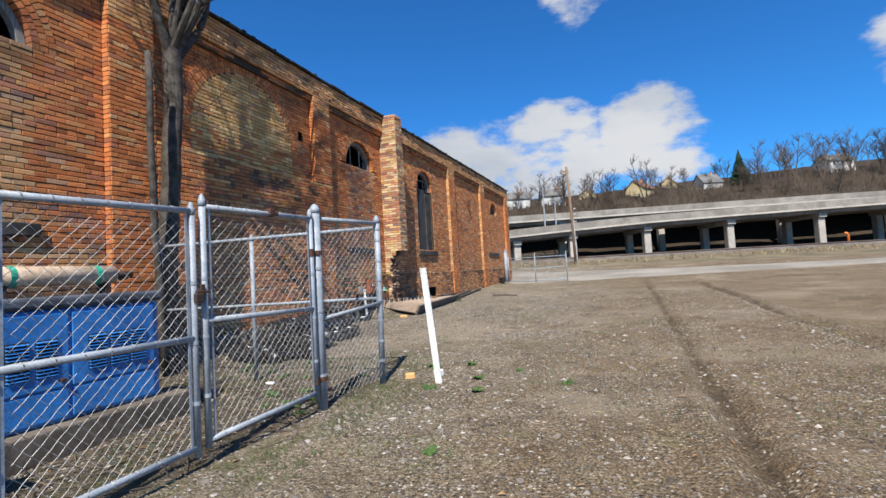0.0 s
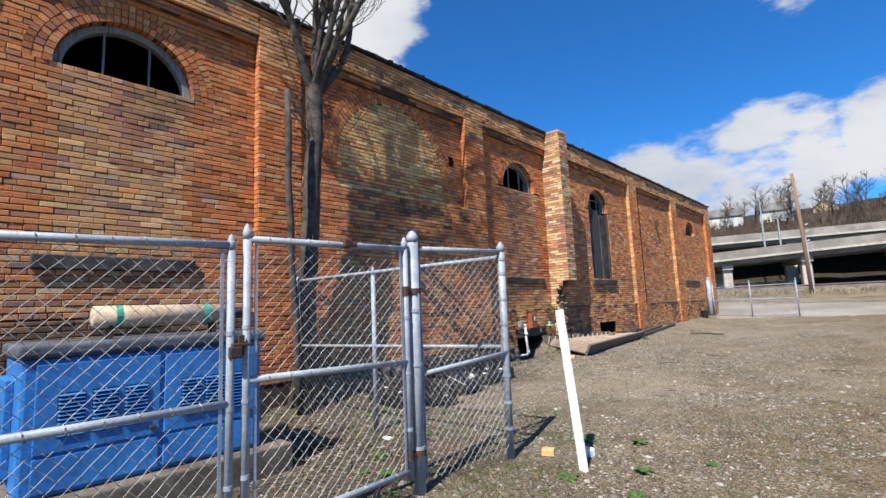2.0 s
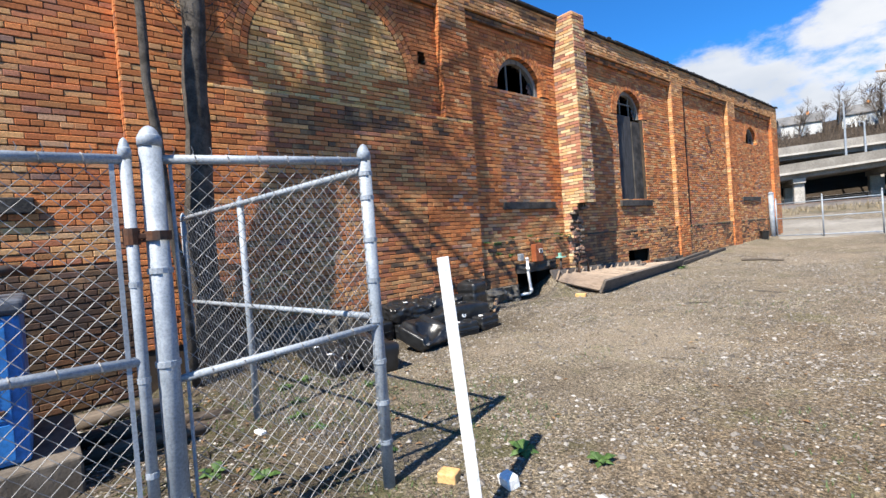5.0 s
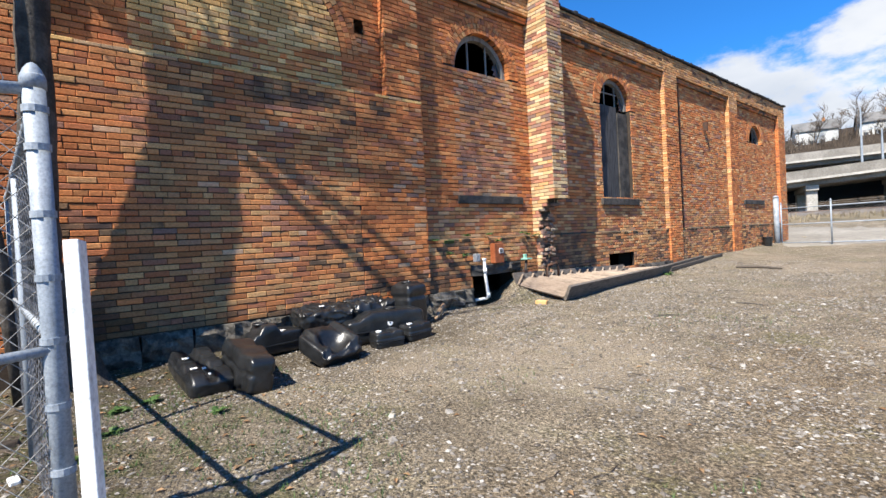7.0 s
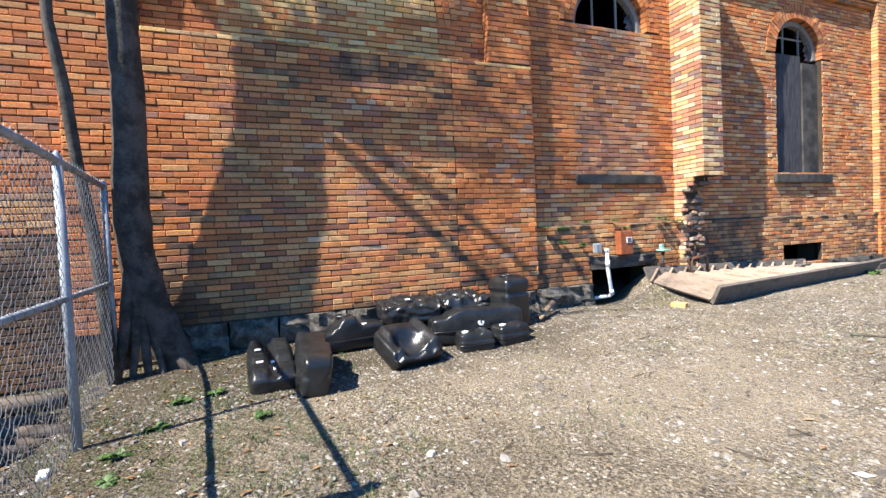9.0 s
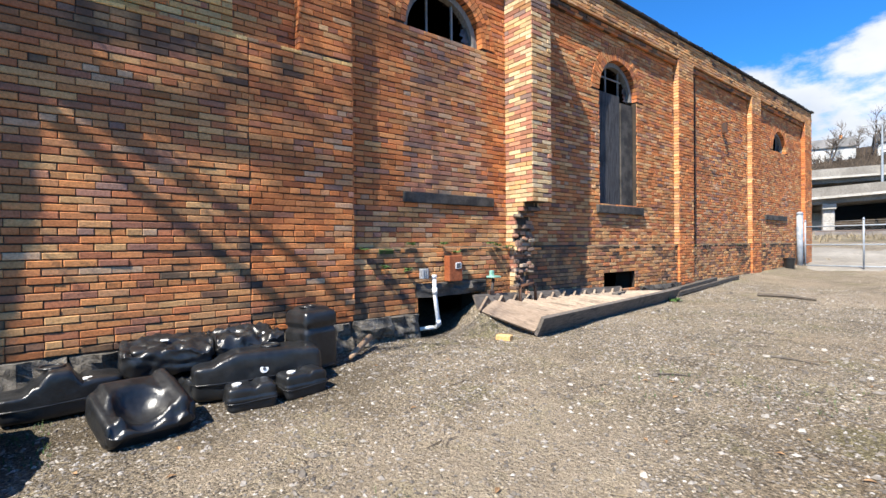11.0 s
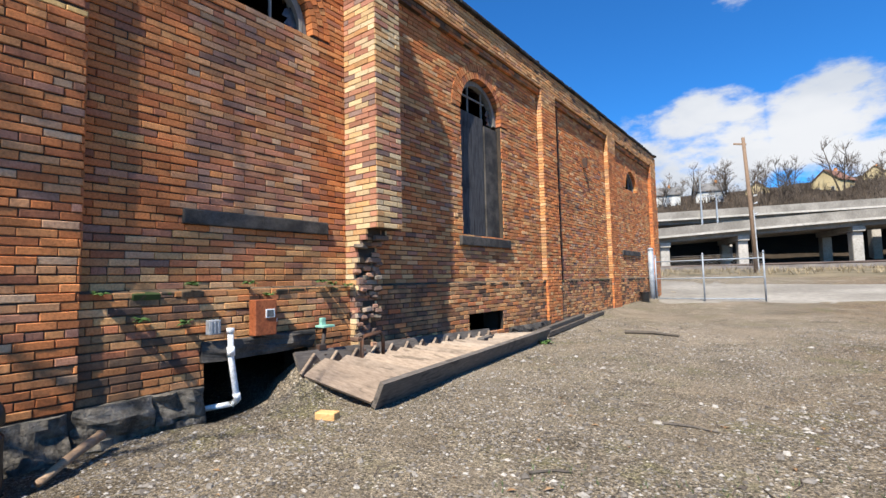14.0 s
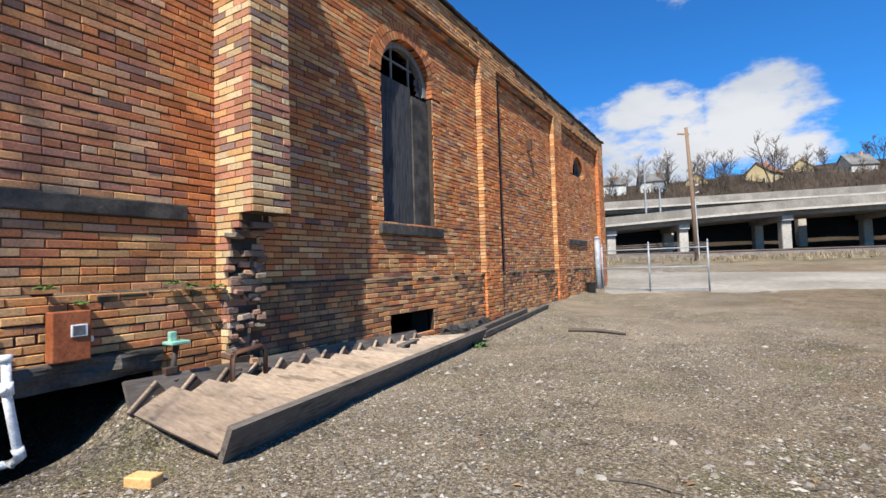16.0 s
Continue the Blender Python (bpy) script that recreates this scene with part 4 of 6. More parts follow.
def post_parts(parent, x, y, z0, z1, r, lean=(0, 0), bands=(), name="post"):
    top = (x + lean[0], y + lean[1], z1)
    part(name, Geo().tube([(x, y, z0), top], r, 14), GALV, parent, smooth_faces=True)
    g = Geo()
    dome(g, top, r)
    part("cap", g, GALV, parent, "domed galvanised cap", smooth_faces=True)
    for z in bands:
        s = (z - z0) / (z1 - z0)
        cx, cy = x + lean[0] * s, y + lean[1] * s
        part("band", Geo().tube([(cx, cy, z - 0.012), (cx, cy, z + 0.012)], r * 1.14, 14), GALV, parent)


def rail_part(parent, a, b, r=0.021, spiral=True, name="rail"):
    part(name, Geo().tube([a, b], r, 10), GALV, parent, smooth_faces=True)
    if spiral:
        a, b = Vector(a), Vector(b)
        n = int((b - a).length / 0.13)
        g = Geo()
        d = (b - a).normalized()
        up = Vector((0, 0, 1))
        sd = d.cross(up)
        for k in range(1, n):
            c = a + (b - a) * (k / n)
            pts = [c + d * (0.012 * (i - 3) / 3) + (up * math.cos(i * 1.05) + sd * math.sin(i * 1.05)) * (r + 0.002) for i in range(7)]
            g.tube(pts, 0.0034, 4, False)
        part("tie_wiring", g, WIRE, parent, kind="stuff")


FXL = -2.69
fence_left = thing("chain_link_fence", "galvanised chain-link fence panel beside the gate", "fence", (FXL, 0.0, 0.1), "chain-link fence")
fence_left.location = (0, 0, 0)
rail_part(fence_left, (FXL - 0.02, -3.2, 1.86), (FXL, 1.175, 1.87))
rail_part(fence_left, (FXL - 0.02, -3.2, 0.95), (FXL, 1.175, 0.95))
post_parts(fence_left, FXL, 1.175, 0.1, 1.86, 0.020)
post_parts(fence_left, FXL, -1.2, 0.05, 1.95, 0.032)
post_parts(fence_left, FXL, -3.2, 0.05, 1.95, 0.032)
part("wire_mesh", link_mesh((FXL, -3.2), (FXL, 1.165), 0.12, 1.88, 0.13, 1.88), WIRE, fence_left, "diamond wire mesh")

gate_post = thing("gate_post", "thick galvanised gate post with a domed cap", "post", (0, 0, 0), "gate posts")
post_parts(gate_post, FXL, 1.25, 0.05, 1.96, 0.043, (0.0, 0.0), (0.5, 0.8, 1.1, 1.5, 1.72))
gate_post2 = thing("gate_post", "thick galvanised gate post with gate hinges", "post", (0, 0, 0), "gate posts")
post_parts(gate_post2, -2.70, 3.85, 0.08, 2.03, 0.044, (0.0, 0.0), (0.45, 1.05, 1.45))


def gate_leaf(label, x, ya, yb, za, zb, top_a, top_b, mid_a, mid_b, low):
    t = thing("gate_leaf", label, "gate", (0, 0, 0), "double chain-link gate")
    post_parts(t, x, ya, low - 0.05, za, 0.023, bands=[low + 0.3, low + 0.7, low + 1.1], name="stile")
    post_parts(t, x, yb, low - 0.05, zb, 0.023, bands=[low + 0.3, low + 0.7, low + 1.1], name="stile")
    rail_part(t, (x, ya, top_a), (x, yb, top_b))
    rail_part(t, (x, ya, mid_a), (x, yb, mid_b))
    rail_part(t, (x, ya, low), (x, yb, low + 0.01))
    part("wire_mesh", link_mesh((x, ya + 0.02), (x, yb - 0.02), low, top_a + 0.015, low, top_b + 0.015), WIRE, t, "diamond wire mesh")
    for y in (ya + 0.05, yb - 0.05):
        part("tension_bar", Geo().box((x + 0.006, y - 0.009, low), (x + 0.010, y + 0.009, min(top_a, top_b))), GALV, t)
    return t


leaf_a = gate_leaf("closed galvanised chain-link gate leaf", FXL, 1.345, 2.455, 1.89, 1.88, 1.83, 1.86, 1.01, 1.00, 0.27)
leaf_b = gate_leaf("closed galvanised chain-link gate leaf with a latch", FXL, 2.545, 3.755, 1.95, 1.97, 1.90, 1.92, 1.11, 1.08, 0.30)
latch = part("latch", Geo().rbox((FXL - 0.03, 2.45, 1.30), (FXL + 0.045, 2.56, 1.315), 0.004).rbox((FXL + 0.025, 2.485, 1.25), (FXL + 0.04, 2.52, 1.36), 0.004)
             .rbox((FXL + 0.02, 2.435, 1.235), (FXL + 0.05, 2.505, 1.30), 0.008), IRON, leaf_b, "fork latch with a padlock")
# stand-in for an unidentified dark lump on the rail, given the iron material
part("rusty_clamp", Geo().rbox((FXL - 0.035, 3.19, 1.89), (FXL + 0.035, 3.25, 1.955), 0.012).rbox((FXL - 0.02, 3.23, 1.90), (FXL + 0.03, 3.30, 1.93), 0.008), IRON, leaf_b, "dark rusty lump on the top rail")
for z in (0.42, 1.60):
    part("hinge", Geo().tube([(FXL - 0.005, 3.755, z - 0.035), (FXL - 0.005, 3.755, z + 0.035)], 0.032, 12).rbox((FXL - 0.02, 3.755, z - 0.012), (FXL + 0.02, 3.86, z + 0.012), 0.004)
         .tube([(-2.70, 3.85, z - 0.02), (-2.70, 3.85, z + 0.02)], 0.056, 12), IRON, leaf_b, "strap hinge")
    part("hinge", Geo().tube([(FXL, 1.345, z - 0.1), (FXL, 1.345, z - 0.04)], 0.032, 12).rbox((FXL - 0.02, 1.25, z - 0.08), (FXL + 0.02, 1.345, z - 0.06), 0.004), IRON, leaf_a, "strap hinge")

panel = thing("chain_link_fence", "galvanised chain-link fence panel beyond the gate", "fence", (0, 0, 0), "chain-link fence")
P3 = (-2.58, 4.835)
rail_part(panel, (-2.70, 3.89, 1.93), (*P3, 1.95))
rail_part(panel, (-2.70, 3.89, 0.97), (*P3, 1.05), 0.018)
part("wire_mesh", link_mesh((-2.70, 3.91), P3, 0.2, 1.95, 0.2, 1.96), WIRE, panel, "diamond wire mesh")
part("tension_bar", Geo().tube([(-2.70, 3.92, 0.22), (-2.70, 3.92, 1.95)], 0.008, 6), GALV, panel)
corner = thing("fence_post", "galvanised corner post with a domed cap", "post", (0, 0, 0), "chain-link fence")
post_parts(corner, P3[0] - 0.03, P3[1] + 0.02, 0.1, 2.0, 0.034, (0.03, -0.02), (0.4, 0.62, 0.85, 1.08, 1.3, 1.52, 1.75, 1.88))
back_panel = thing("chain_link_fence", "galvanised chain-link fence panel running to the brick wall", "fence", (0, 0, 0), "chain-link fence")
PE = (-5.72, 4.60)
PM = (-4.28, 4.71)
rail_part(back_panel, (*P3, 1.90), (*PE, 1.90))
rail_part(back_panel, (*P3, 1.10), (*PE, 1.06), 0.018)
post_parts(back_panel, *PM, 0.12, 1.92, 0.026)
post_parts(back_panel, *PE, 0.2, 1.92, 0.026)
part("wire_mesh", link_mesh((P3[0] - 0.03, P3[1]), PE, 0.16, 1.92, 0.22, 1.92), WIRE, back_panel, "diamond wire mesh")

DIRTYCONC = material("dirty_concrete", two_tone((0.075, 0.06, 0.045), (0.15, 0.125, 0.10), 2.5, 25, 0.008))
# ---------- generator on its plinth ----------
single("plinth", Geo().rbox((-5.2, 1.55, 0.0), (-4.02, 3.58, 0.345), 0.015), DIRTYCONC, "low weathered concrete plinth under the generator", "plinth")
gen = thing("generator", "blue enamelled generator cabinet with louvred doors and a grey lid", "generator", (-4.6, 2.53, 0.345))
def GL(x, y, z):
    return (x + 4.6, y - 2.53, z - 0.345)
part("body", Geo().rbox(GL(-5.05, 1.74, 0.346), GL(-4.17, 3.35, 1.24), 0.03), BLUE, gen, smooth_faces=False)
part("lid", Geo().rbox(GL(-5.08, 1.71, 1.238), GL(-4.14, 3.38, 1.335), 0.03, None, 3), GREYLID, gen, "sooty grey-blue lid")
part("end_panel", Geo().rbox(GL(-4.95, 1.69, 0.45), GL(-4.45, 1.745, 1.1), 0.01), BLUE, gen)
for ya, yb in ((1.82, 2.55), (2.58, 3.28)):
    d = part("door", Geo().rbox(GL(-4.175, ya, 0.62), GL(-4.152, yb, 1.2), 0.006), BLUE, gen)
    d2 = part("lower_panel", Geo().rbox(GL(-4.175, ya, 0.38), GL(-4.156, yb, 0.60), 0.006), BLUE, gen)
    for k in range(3):
        y0 = ya + 0.12 + k * (0.19 if ya < 2 else 0.175)
        for j in range(11):
            z = 0.73 + j * 0.026
            m = Matrix.Translation(GL(-4.148, y0, z)) @ Matrix.Rotation(radians(38), 4, "Y")
            part("louvre", Geo().box((-0.012, 0, -0.0015), (0.012, 0.145, 0.0015), m), BLUE, d)
        # near-black sheet paints the shade between the louvres
        part("louvre_back", Geo().box(GL(-4.153, y0 - 0.004, 0.715), GL(-4.1505, y0 + 0.149, 1.005)), SHADE_BLACK, d)
    part("handle", Geo().rbox(GL(-4.15, yb - 0.07, 0.66), GL(-4.125, yb - 0.03, 0.69), 0.006), IRON, d, "black latch handle")
muffler = thing("muffler", "beige cylindrical exhaust muffler with green bands", "muffler", (-4.5, 2.6, 1.335))
g = Geo().tube([(0, -0.44, 0.17), (0, -0.43, 0.17), (0, 0.54, 0.17), (0, 0.55, 0.17)], [0.06, 0.085, 0.085, 0.06], 18)
part("drum", g, BEIGE, muffler, smooth_faces=True)
for y in (-0.27, 0.38):
    part("band", Geo().tube([(0, y - 0.022, 0.17), (0, y + 0.022, 0.17)], 0.0875, 18), GREEN, muffler, "green tape band")
for y in (-0.32, 0.45):
    part("bracket", Geo().rbox((-0.06, y - 0.015, 0.0), (0.06, y + 0.015, 0.1), 0.004), IRON, muffler)
part("exhaust_pipe", Geo().tube([(0, 0.55, 0.17), (-0.02, 0.72, 0.17), (-0.25, 0.8, 0.15)], 0.035, 10), IRON, muffler, smooth_faces=True)

# ---------- electrical gear behind the left fence ----------
cab = thing("meter_cabinet", "grey enamelled electrical cabinet on a frame", "cabinet", (-3.5, 0.80, 0.1))
part("body", Geo().rbox((-0.25, -0.20, 0.93), (0.15, 0.22, 1.32), 0.01), GREYBOX, cab)
part("door", Geo().rbox((0.151, -0.17, 0.96), (0.165, 0.19, 1.29), 0.005), GREYBOX, cab)
part("hood", Geo().rbox((-0.27, -0.22, 1.322), (0.19, 0.24, 1.345), 0.006), GREYLID, cab)
for y in (-0.14, 0.16):
    part("leg", Geo().rbox((-0.16, y - 0.025, 0.0), (-0.10, y + 0.025, 0.93), 0.004), GREYBOX, cab)
single("red_beacon", Geo().tube([(-3.5, 1.0, 1.447), (-3.5, 1.0, 1.47), (-3.5, 1.0, 1.53), (-3.5, 1.0, 1.56)], [0.06, 0.055, 0.055, 0.03], 14), REDMAT, "red warning beacon on the electrical cabinet", "beacon", smooth_faces=True)
box2 = thing("junction_box", "white enamelled low junction box", "box", (-3.42, 0.72, 0.1))
part("body", Geo().rbox((-0.16, -0.36, 0.05), (0.2, 0.33, 0.78), 0.012), WHITEPL, box2)
part("lid", Geo().rbox((-0.18, -0.38, 0.782), (0.22, 0.35, 0.81), 0.01), GREYBOX, box2)
part("base", Geo().rbox((-0.12, -0.3, 0.0), (0.16, 0.28, 0.052), 0.008), DARKSTONE, box2)
drum = thing("drum", "dark navy steel drum", "drum", (-4.85, 1.05, gz(-4.85, 1.05)))
part("body", Geo().tube([(0, 0, 0), (0, 0, 0.3), (0, 0, 0.31), (0, 0, 0.34), (0, 0, 0.35), (0, 0, 0.62), (0, 0, 0.63), (0, 0, 0.66), (0, 0, 0.67), (0, 0, 1.05)],
                        [0.24, 0.24, 0.25, 0.25, 0.24, 0.24, 0.25, 0.25, 0.24, 0.24], 24), NAVY, drum, smooth_faces=True)
part("lid", Geo().tube([(0, 0, 1.052), (0, 0, 1.075)], 0.25, 24), NAVY, drum)

# ---------- corner lamp ----------
corner_lamp = thing("wall_lamp", "weathered area lamp on a curved arm at the building corner", "lamp", (-6.3, 0.62, 5.62))
part("arm", Geo().tube([(0, 0, 0), (0, -0.2, 0.12), (0, -0.42, 0.17), (0, -0.5, 0.16)], 0.018, 8), IRON, corner_lamp, smooth_faces=True)
part("head", Geo().tube([(0, -0.55, 0.2), (0, -0.55, 0.13), (0, -0.55, 0.08), (0, -0.55, 0.02)], [0.04, 0.09, 0.12, 0.13], 16), GREYBOX, corner_lamp, smooth_faces=True)
part("refractor", Geo().tube([(0, -0.55, 0.019), (0, -0.55, -0.08), (0, -0.55, -0.12)], [0.125, 0.115, 0.05], 16), WHITEPL, corner_lamp, "ribbed white refractor", smooth_faces=True)

# ---------- white marker stake and broken bricks ----------
STAKE_FOOT, STAKE_TOP = Vector((-1.955, 4.915, 0.16)), Vector((-2.065, 4.905, 1.40))
lean = (STAKE_TOP - STAKE_FOOT).normalized()
side = Vector((0.30, 0.95, 0)).cross(lean).cross(lean).normalized()
m = Matrix((side, lean.cross(side), lean)).transposed().to_4x4()
m.translation = STAKE_FOOT
single("stake", Geo().rbox((-0.018, -0.033, -0.25), (0.018, 0.033, 1.254), 0.003, m), WHITEPAINT, "white painted wooden marker stake leaning slightly", "stake")


def brickbat(x, y, rz, mat, label, size=(0.10, 0.07, 0.06), tilt=(0, 0)):
    m = Matrix.Translation((x, y, gz(x, y) + size[2] / 2 - 0.008)) @ Euler((tilt[0], tilt[1], radians(rz))).to_matrix().to_4x4()
    g = Geo().rbox([-s / 2 for s in size], [s / 2 for s in size], 0.008, m)
    return single("loose_brick", g, mat, label, "brick", "loose bricks")


brickbat(-2.39, 5.11, 25, BRICKBAT, "broken tan brick lying on the gravel", (0.11, 0.09, 0.06))
brickbat(-2.10, 5.28, -12, WHITEPAINT, "white painted wood block on the gravel", (0.10, 0.075, 0.07), (0.2, 0))
brickbat(-5.16, 10.67, 20, BRICKBAT, "tan brick lying on the spoil", (0.18, 0.10, 0.065))
brickbat(-4.0, 4.63, 10, WHITEPAINT, "white scrap lying in the weeds", (0.10, 0.05, 0.03))

# ---------- wooden stair lying on the ground ----------
stair = thing("wooden_stair", "weathered wooden staircase with pale treads lying along the wall", "staircase", (0, 0, 0))
A0, A1 = Vector((-5.03, 11.04, 0.345)), Vector((-5.60, 15.70, 0.36))    # foot of the front stringer
C0, C1 = Vector((-5.84, 10.94, 0.49)), Vector((-6.00, 14.80, 0.36))     # foot of the rear stringer


def plank(g, p, q, up, out, r=0.006):
    """A board from p to q with the edges up and out."""
    d = Vector(q) - Vector(p)
    m = Matrix((d, out, up)).transposed().to_4x4()
    m.translation = p
    h = Geo().rbox((0, 0, 0), (1, 1, 1), 0.0001, None, 1)
    g.add([tuple(m @ Vector(v)) for v in h.v], h.f)


g = Geo()
plank(g, A0, A1, Vector((0.12, -0.01, 0.225)), Vector((0.045, 0, -0.02)))
part("stringer", g, GREYWOOD, stair, "grey weathered stringer board")
g = Geo()
plank(g, C0, C1, Vector((-0.13, 0, 0.265)), Vector((-0.036, 0, -0.018)))
part("stringer", g, GREYWOOD, stair, "grey weathered stringer board")
N = 13
for i in range(N):
    s0, s1 = i / N, (i + 1.0) / N
    a, b = A0.lerp(A1, s0 * 0.86), A0.lerp(A1, s1 * 0.86)
    c, d = C0.lerp(C1, s0), C0.lerp(C1, min(1.0, s1))
    lift0, lift1 = 0.015, 0.165
    q = [a + Vector((0.005, 0, lift0)), b + Vector((0.085, 0, lift1 + 0.03)), d + Vector((-0.02, 0, lift1)), c + Vector((0.004, 0, lift0 + 0.02))]
    nrm = (q[1] - q[0]).cross(q[3] - q[0]).normalized() * 0.028
    if nrm.z < 0:
        nrm = -nrm
    vs = [tuple(p) for p in q] + [tuple(p + nrm) for p in q]
    t = part("tread", Geo().add(vs, [(3, 2, 1, 0), (4, 5, 6, 7), (0, 1, 5, 4), (1, 2, 6, 5), (2, 3, 7, 6), (3, 0, 4, 7)]), TREADWOOD, stair, "pale worn tread")
    e0, e1 = c.lerp(d, 0.05) + Vector((0.0, 0, 0.0)), c.lerp(d, 0.85) + Vector((-0.085, 0, 0.165))
    g = Geo()
    plank(g, e0, e1, Vector((0, -0.052, 0.062)), Vector((0.03, 0, 0)))
    cleat = part("cleat", g, CLEATWOOD, stair, "brown cleat under the tread end")
    g = Geo()
    plank(g, e0 + Vector((0, -0.054, 0.065)), e1 + Vector((0, -0.054, 0.065)), Vector((0, -0.009, 0.012)), Vector((0.036, 0, 0)))
    part("pale_edge", g, TREADWOOD, cleat, "pale sawn edge")
single("loose_plank", Geo().rbox((-0.05, 0, 0), (0.05, 0.62, 0.03), 0.004, Matrix.Translation((-5.62, 13.75, 0.575)) @ Euler((radians(-2), 0, radians(18))).to_matrix().to_4x4()), GREYWOOD,
       "short grey plank lying across the fallen stair", "plank")
g = Geo()
for x0, y0, x1, y1, w in ((-5.72, 15.3, -5.98, 18.6, 0.10), (-5.60, 15.9, -5.85, 19.6, 0.06)):
    m = Matrix.Translation((x0, y0, gz(x0, y0) + 0.012)) @ Euler((math.atan2(gz(x1, y1) - gz(x0, y0), y1 - y0), 0, math.atan2(-(x1 - x0), y1 - y0))).to_matrix().to_4x4()
    single("loose_timber", Geo().rbox((-w / 2, 0, 0), (w / 2, math.hypot(x1 - x0, y1 - y0), 0.08), 0.006, m), DARKWOOD, "long dark timber lying along the wall foot", "timber", "loose timbers")
part("prop", Geo().rbox((-5.76, 10.98, 0.33), (-5.68, 11.05, 0.53), 0.01), DARKWOOD, stair, "short dark prop under the raised end")
single("log", Geo().tube([(-5.62, 8.92, gz(-5.62, 8.92) + 0.05), (-5.78, 9.12, gz(-5.7, 9.1) + 0.10), (-5.93, 9.33, gz(-5.9, 9.3) + 0.14)], [0.024, 0.032, 0.036], 10), LOGWOOD,
       "short peeled log leaning at the wall foot", "log", smooth_faces=True)

# ---------- meters and pipes on the wall ----------
mb = thing("meter_box", "rust-brown meter box with a small dark window", "meter box", (PIL, 10.63, 0.95))
part("body", Geo().rbox((0.0, -0.11, 0.0), (0.11, 0.11, 0.33), 0.008), RUSTBOX, mb)
part("window", Geo().rbox((0.111, -0.01, 0.16), (0.118, 0.085, 0.24), 0.002), WHITEPL, mb, "small meter window frame")
part("dial", Geo().rbox((0.1185, 0.0, 0.168), (0.121, 0.07, 0.232), 0.001), GLASS, mb, "dark glass dial")
part("tag", Geo().tube([(0.06, 0.115, 0.13), (0.06, 0.135, 0.13)], 0.022, 10), WHITEPL, mb, "white round tag")
jb = thing("outlet_box", "weathered grey outlet box on the brick wall", "box", (PIL, 10.17, 1.0))
part("body", Geo().rbox((0.0, -0.05, 0.0), (0.07, 0.05, 0.125), 0.006), GREYBOX, jb)
for k in range(3):
    part("rib", Geo().rbox((0.071, -0.04 + k * 0.03, 0.01), (0.08, -0.025 + k * 0.03, 0.115), 0.002), GREYBOX, jb)
pipe = thing("drain_pipe", "white plastic drain pipe with an elbow at the cellar opening", "pipe", (0, 0, 0))
part("riser", Geo().tube([(-6.02, 10.31, 1.03), (-6.02, 10.315, 0.8), (-6.02, 10.37, 0.44), (-6.03, 10.38, 0.405), (-6.05, 10.35, 0.38)], 0.026, 12), WHITEPL, pipe, smooth_faces=True)
part("elbow", Geo().tube([(-6.02, 10.365, 0.47), (-6.02, 10.38, 0.42), (-6.05, 10.34, 0.375)], 0.034, 12), WHITEPL, pipe, smooth_faces=True)
part("outlet", Geo().tube([(-6.05, 10.35, 0.38), (-6.2, 10.18, 0.35), (-6.4, 10.16, 0.34)], 0.024, 12), WHITEPL, pipe, "yellowed outlet pipe", smooth_faces=True)
part("coupling", Geo().tube([(-6.02, 10.313, 0.88), (-6.02, 10.318, 0.80)], 0.034, 12).tube([(-6.02, 10.31, 0.84), (-5.95, 10.27, 0.84)], 0.018, 8), WHITEPL, pipe, smooth_faces=True)
part("cap", Geo().tube([(-6.02, 10.31, 1.0), (-6.02, 10.31, 1.045)], 0.033, 12), WHITEPL, pipe, smooth_faces=True)
gv = thing("gas_valve", "rusty valve pipe with a green copper cap", "valve", (-6.0, 11.30, 0.65))
part("pipe", Geo().tube([(0, 0, -0.25), (0, 0, 0.12), (0.0, 0.03, 0.3)], 0.022, 10), IRON, gv, smooth_faces=True)
part("flange", Geo().tube([(0, 0, 0.0), (0, 0, 0.04)], 0.05, 10).rbox((-0.03, -0.07, 0.08), (0.03, 0.03, 0.14), 0.008), IRON, gv)
part("cap", Geo().rbox((-0.06, -0.05, 0.31), (0.08, 0.10, 0.335), 0.006).rbox((-0.02, -0.03, 0.33), (0.03, 0.02, 0.41), 0.006), TEAL, gv, "verdigris green cap")
hp = thing("bent_pipe", "rusty bent pipe at the broken buttress foot", "pipe", (0, 0, 0))
part("pipe", Geo().tube([(-5.86, 11.72, 0.35), (-5.86, 11.72, 0.78), (-5.86, 11.76, 0.83), (-5.86, 12.0, 0.85), (-5.86, 12.05, 0.80), (-5.86, 12.05, 0.6)], 0.022, 10), IRON, hp, smooth_faces=True)
down = thing("downpipe", "thin dark conduit running down beside the pilaster", "pipe", (0, 0, 0))
part("pipe", Geo().tube([(PANEL + 0.03, 18.0, LEDGE), (PANEL + 0.03, 18.0, 5.2)], 0.018, 8), IRON, down)
br = thing("wall_bracket", "small rusty bracket on the brick wall", "bracket", (PANEL, 19.6, 4.3))
part("arm", Geo().rbox((0, -0.03, -0.15), (0.12, 0.03, 0.1), 0.006), IRON, br)
single("vent_pipe", Geo().tube([(PANEL - 0.2, 8.29, 4.37), (PANEL + 0.01, 8.29, 4.37)], 0.085, 18, False).tube([(PANEL - 0.2, 8.29, 4.37), (PANEL + 0.01, 8.29, 4.37)], 0.07, 18, False), IRON, "round iron vent hole in the brick wall", "vent")


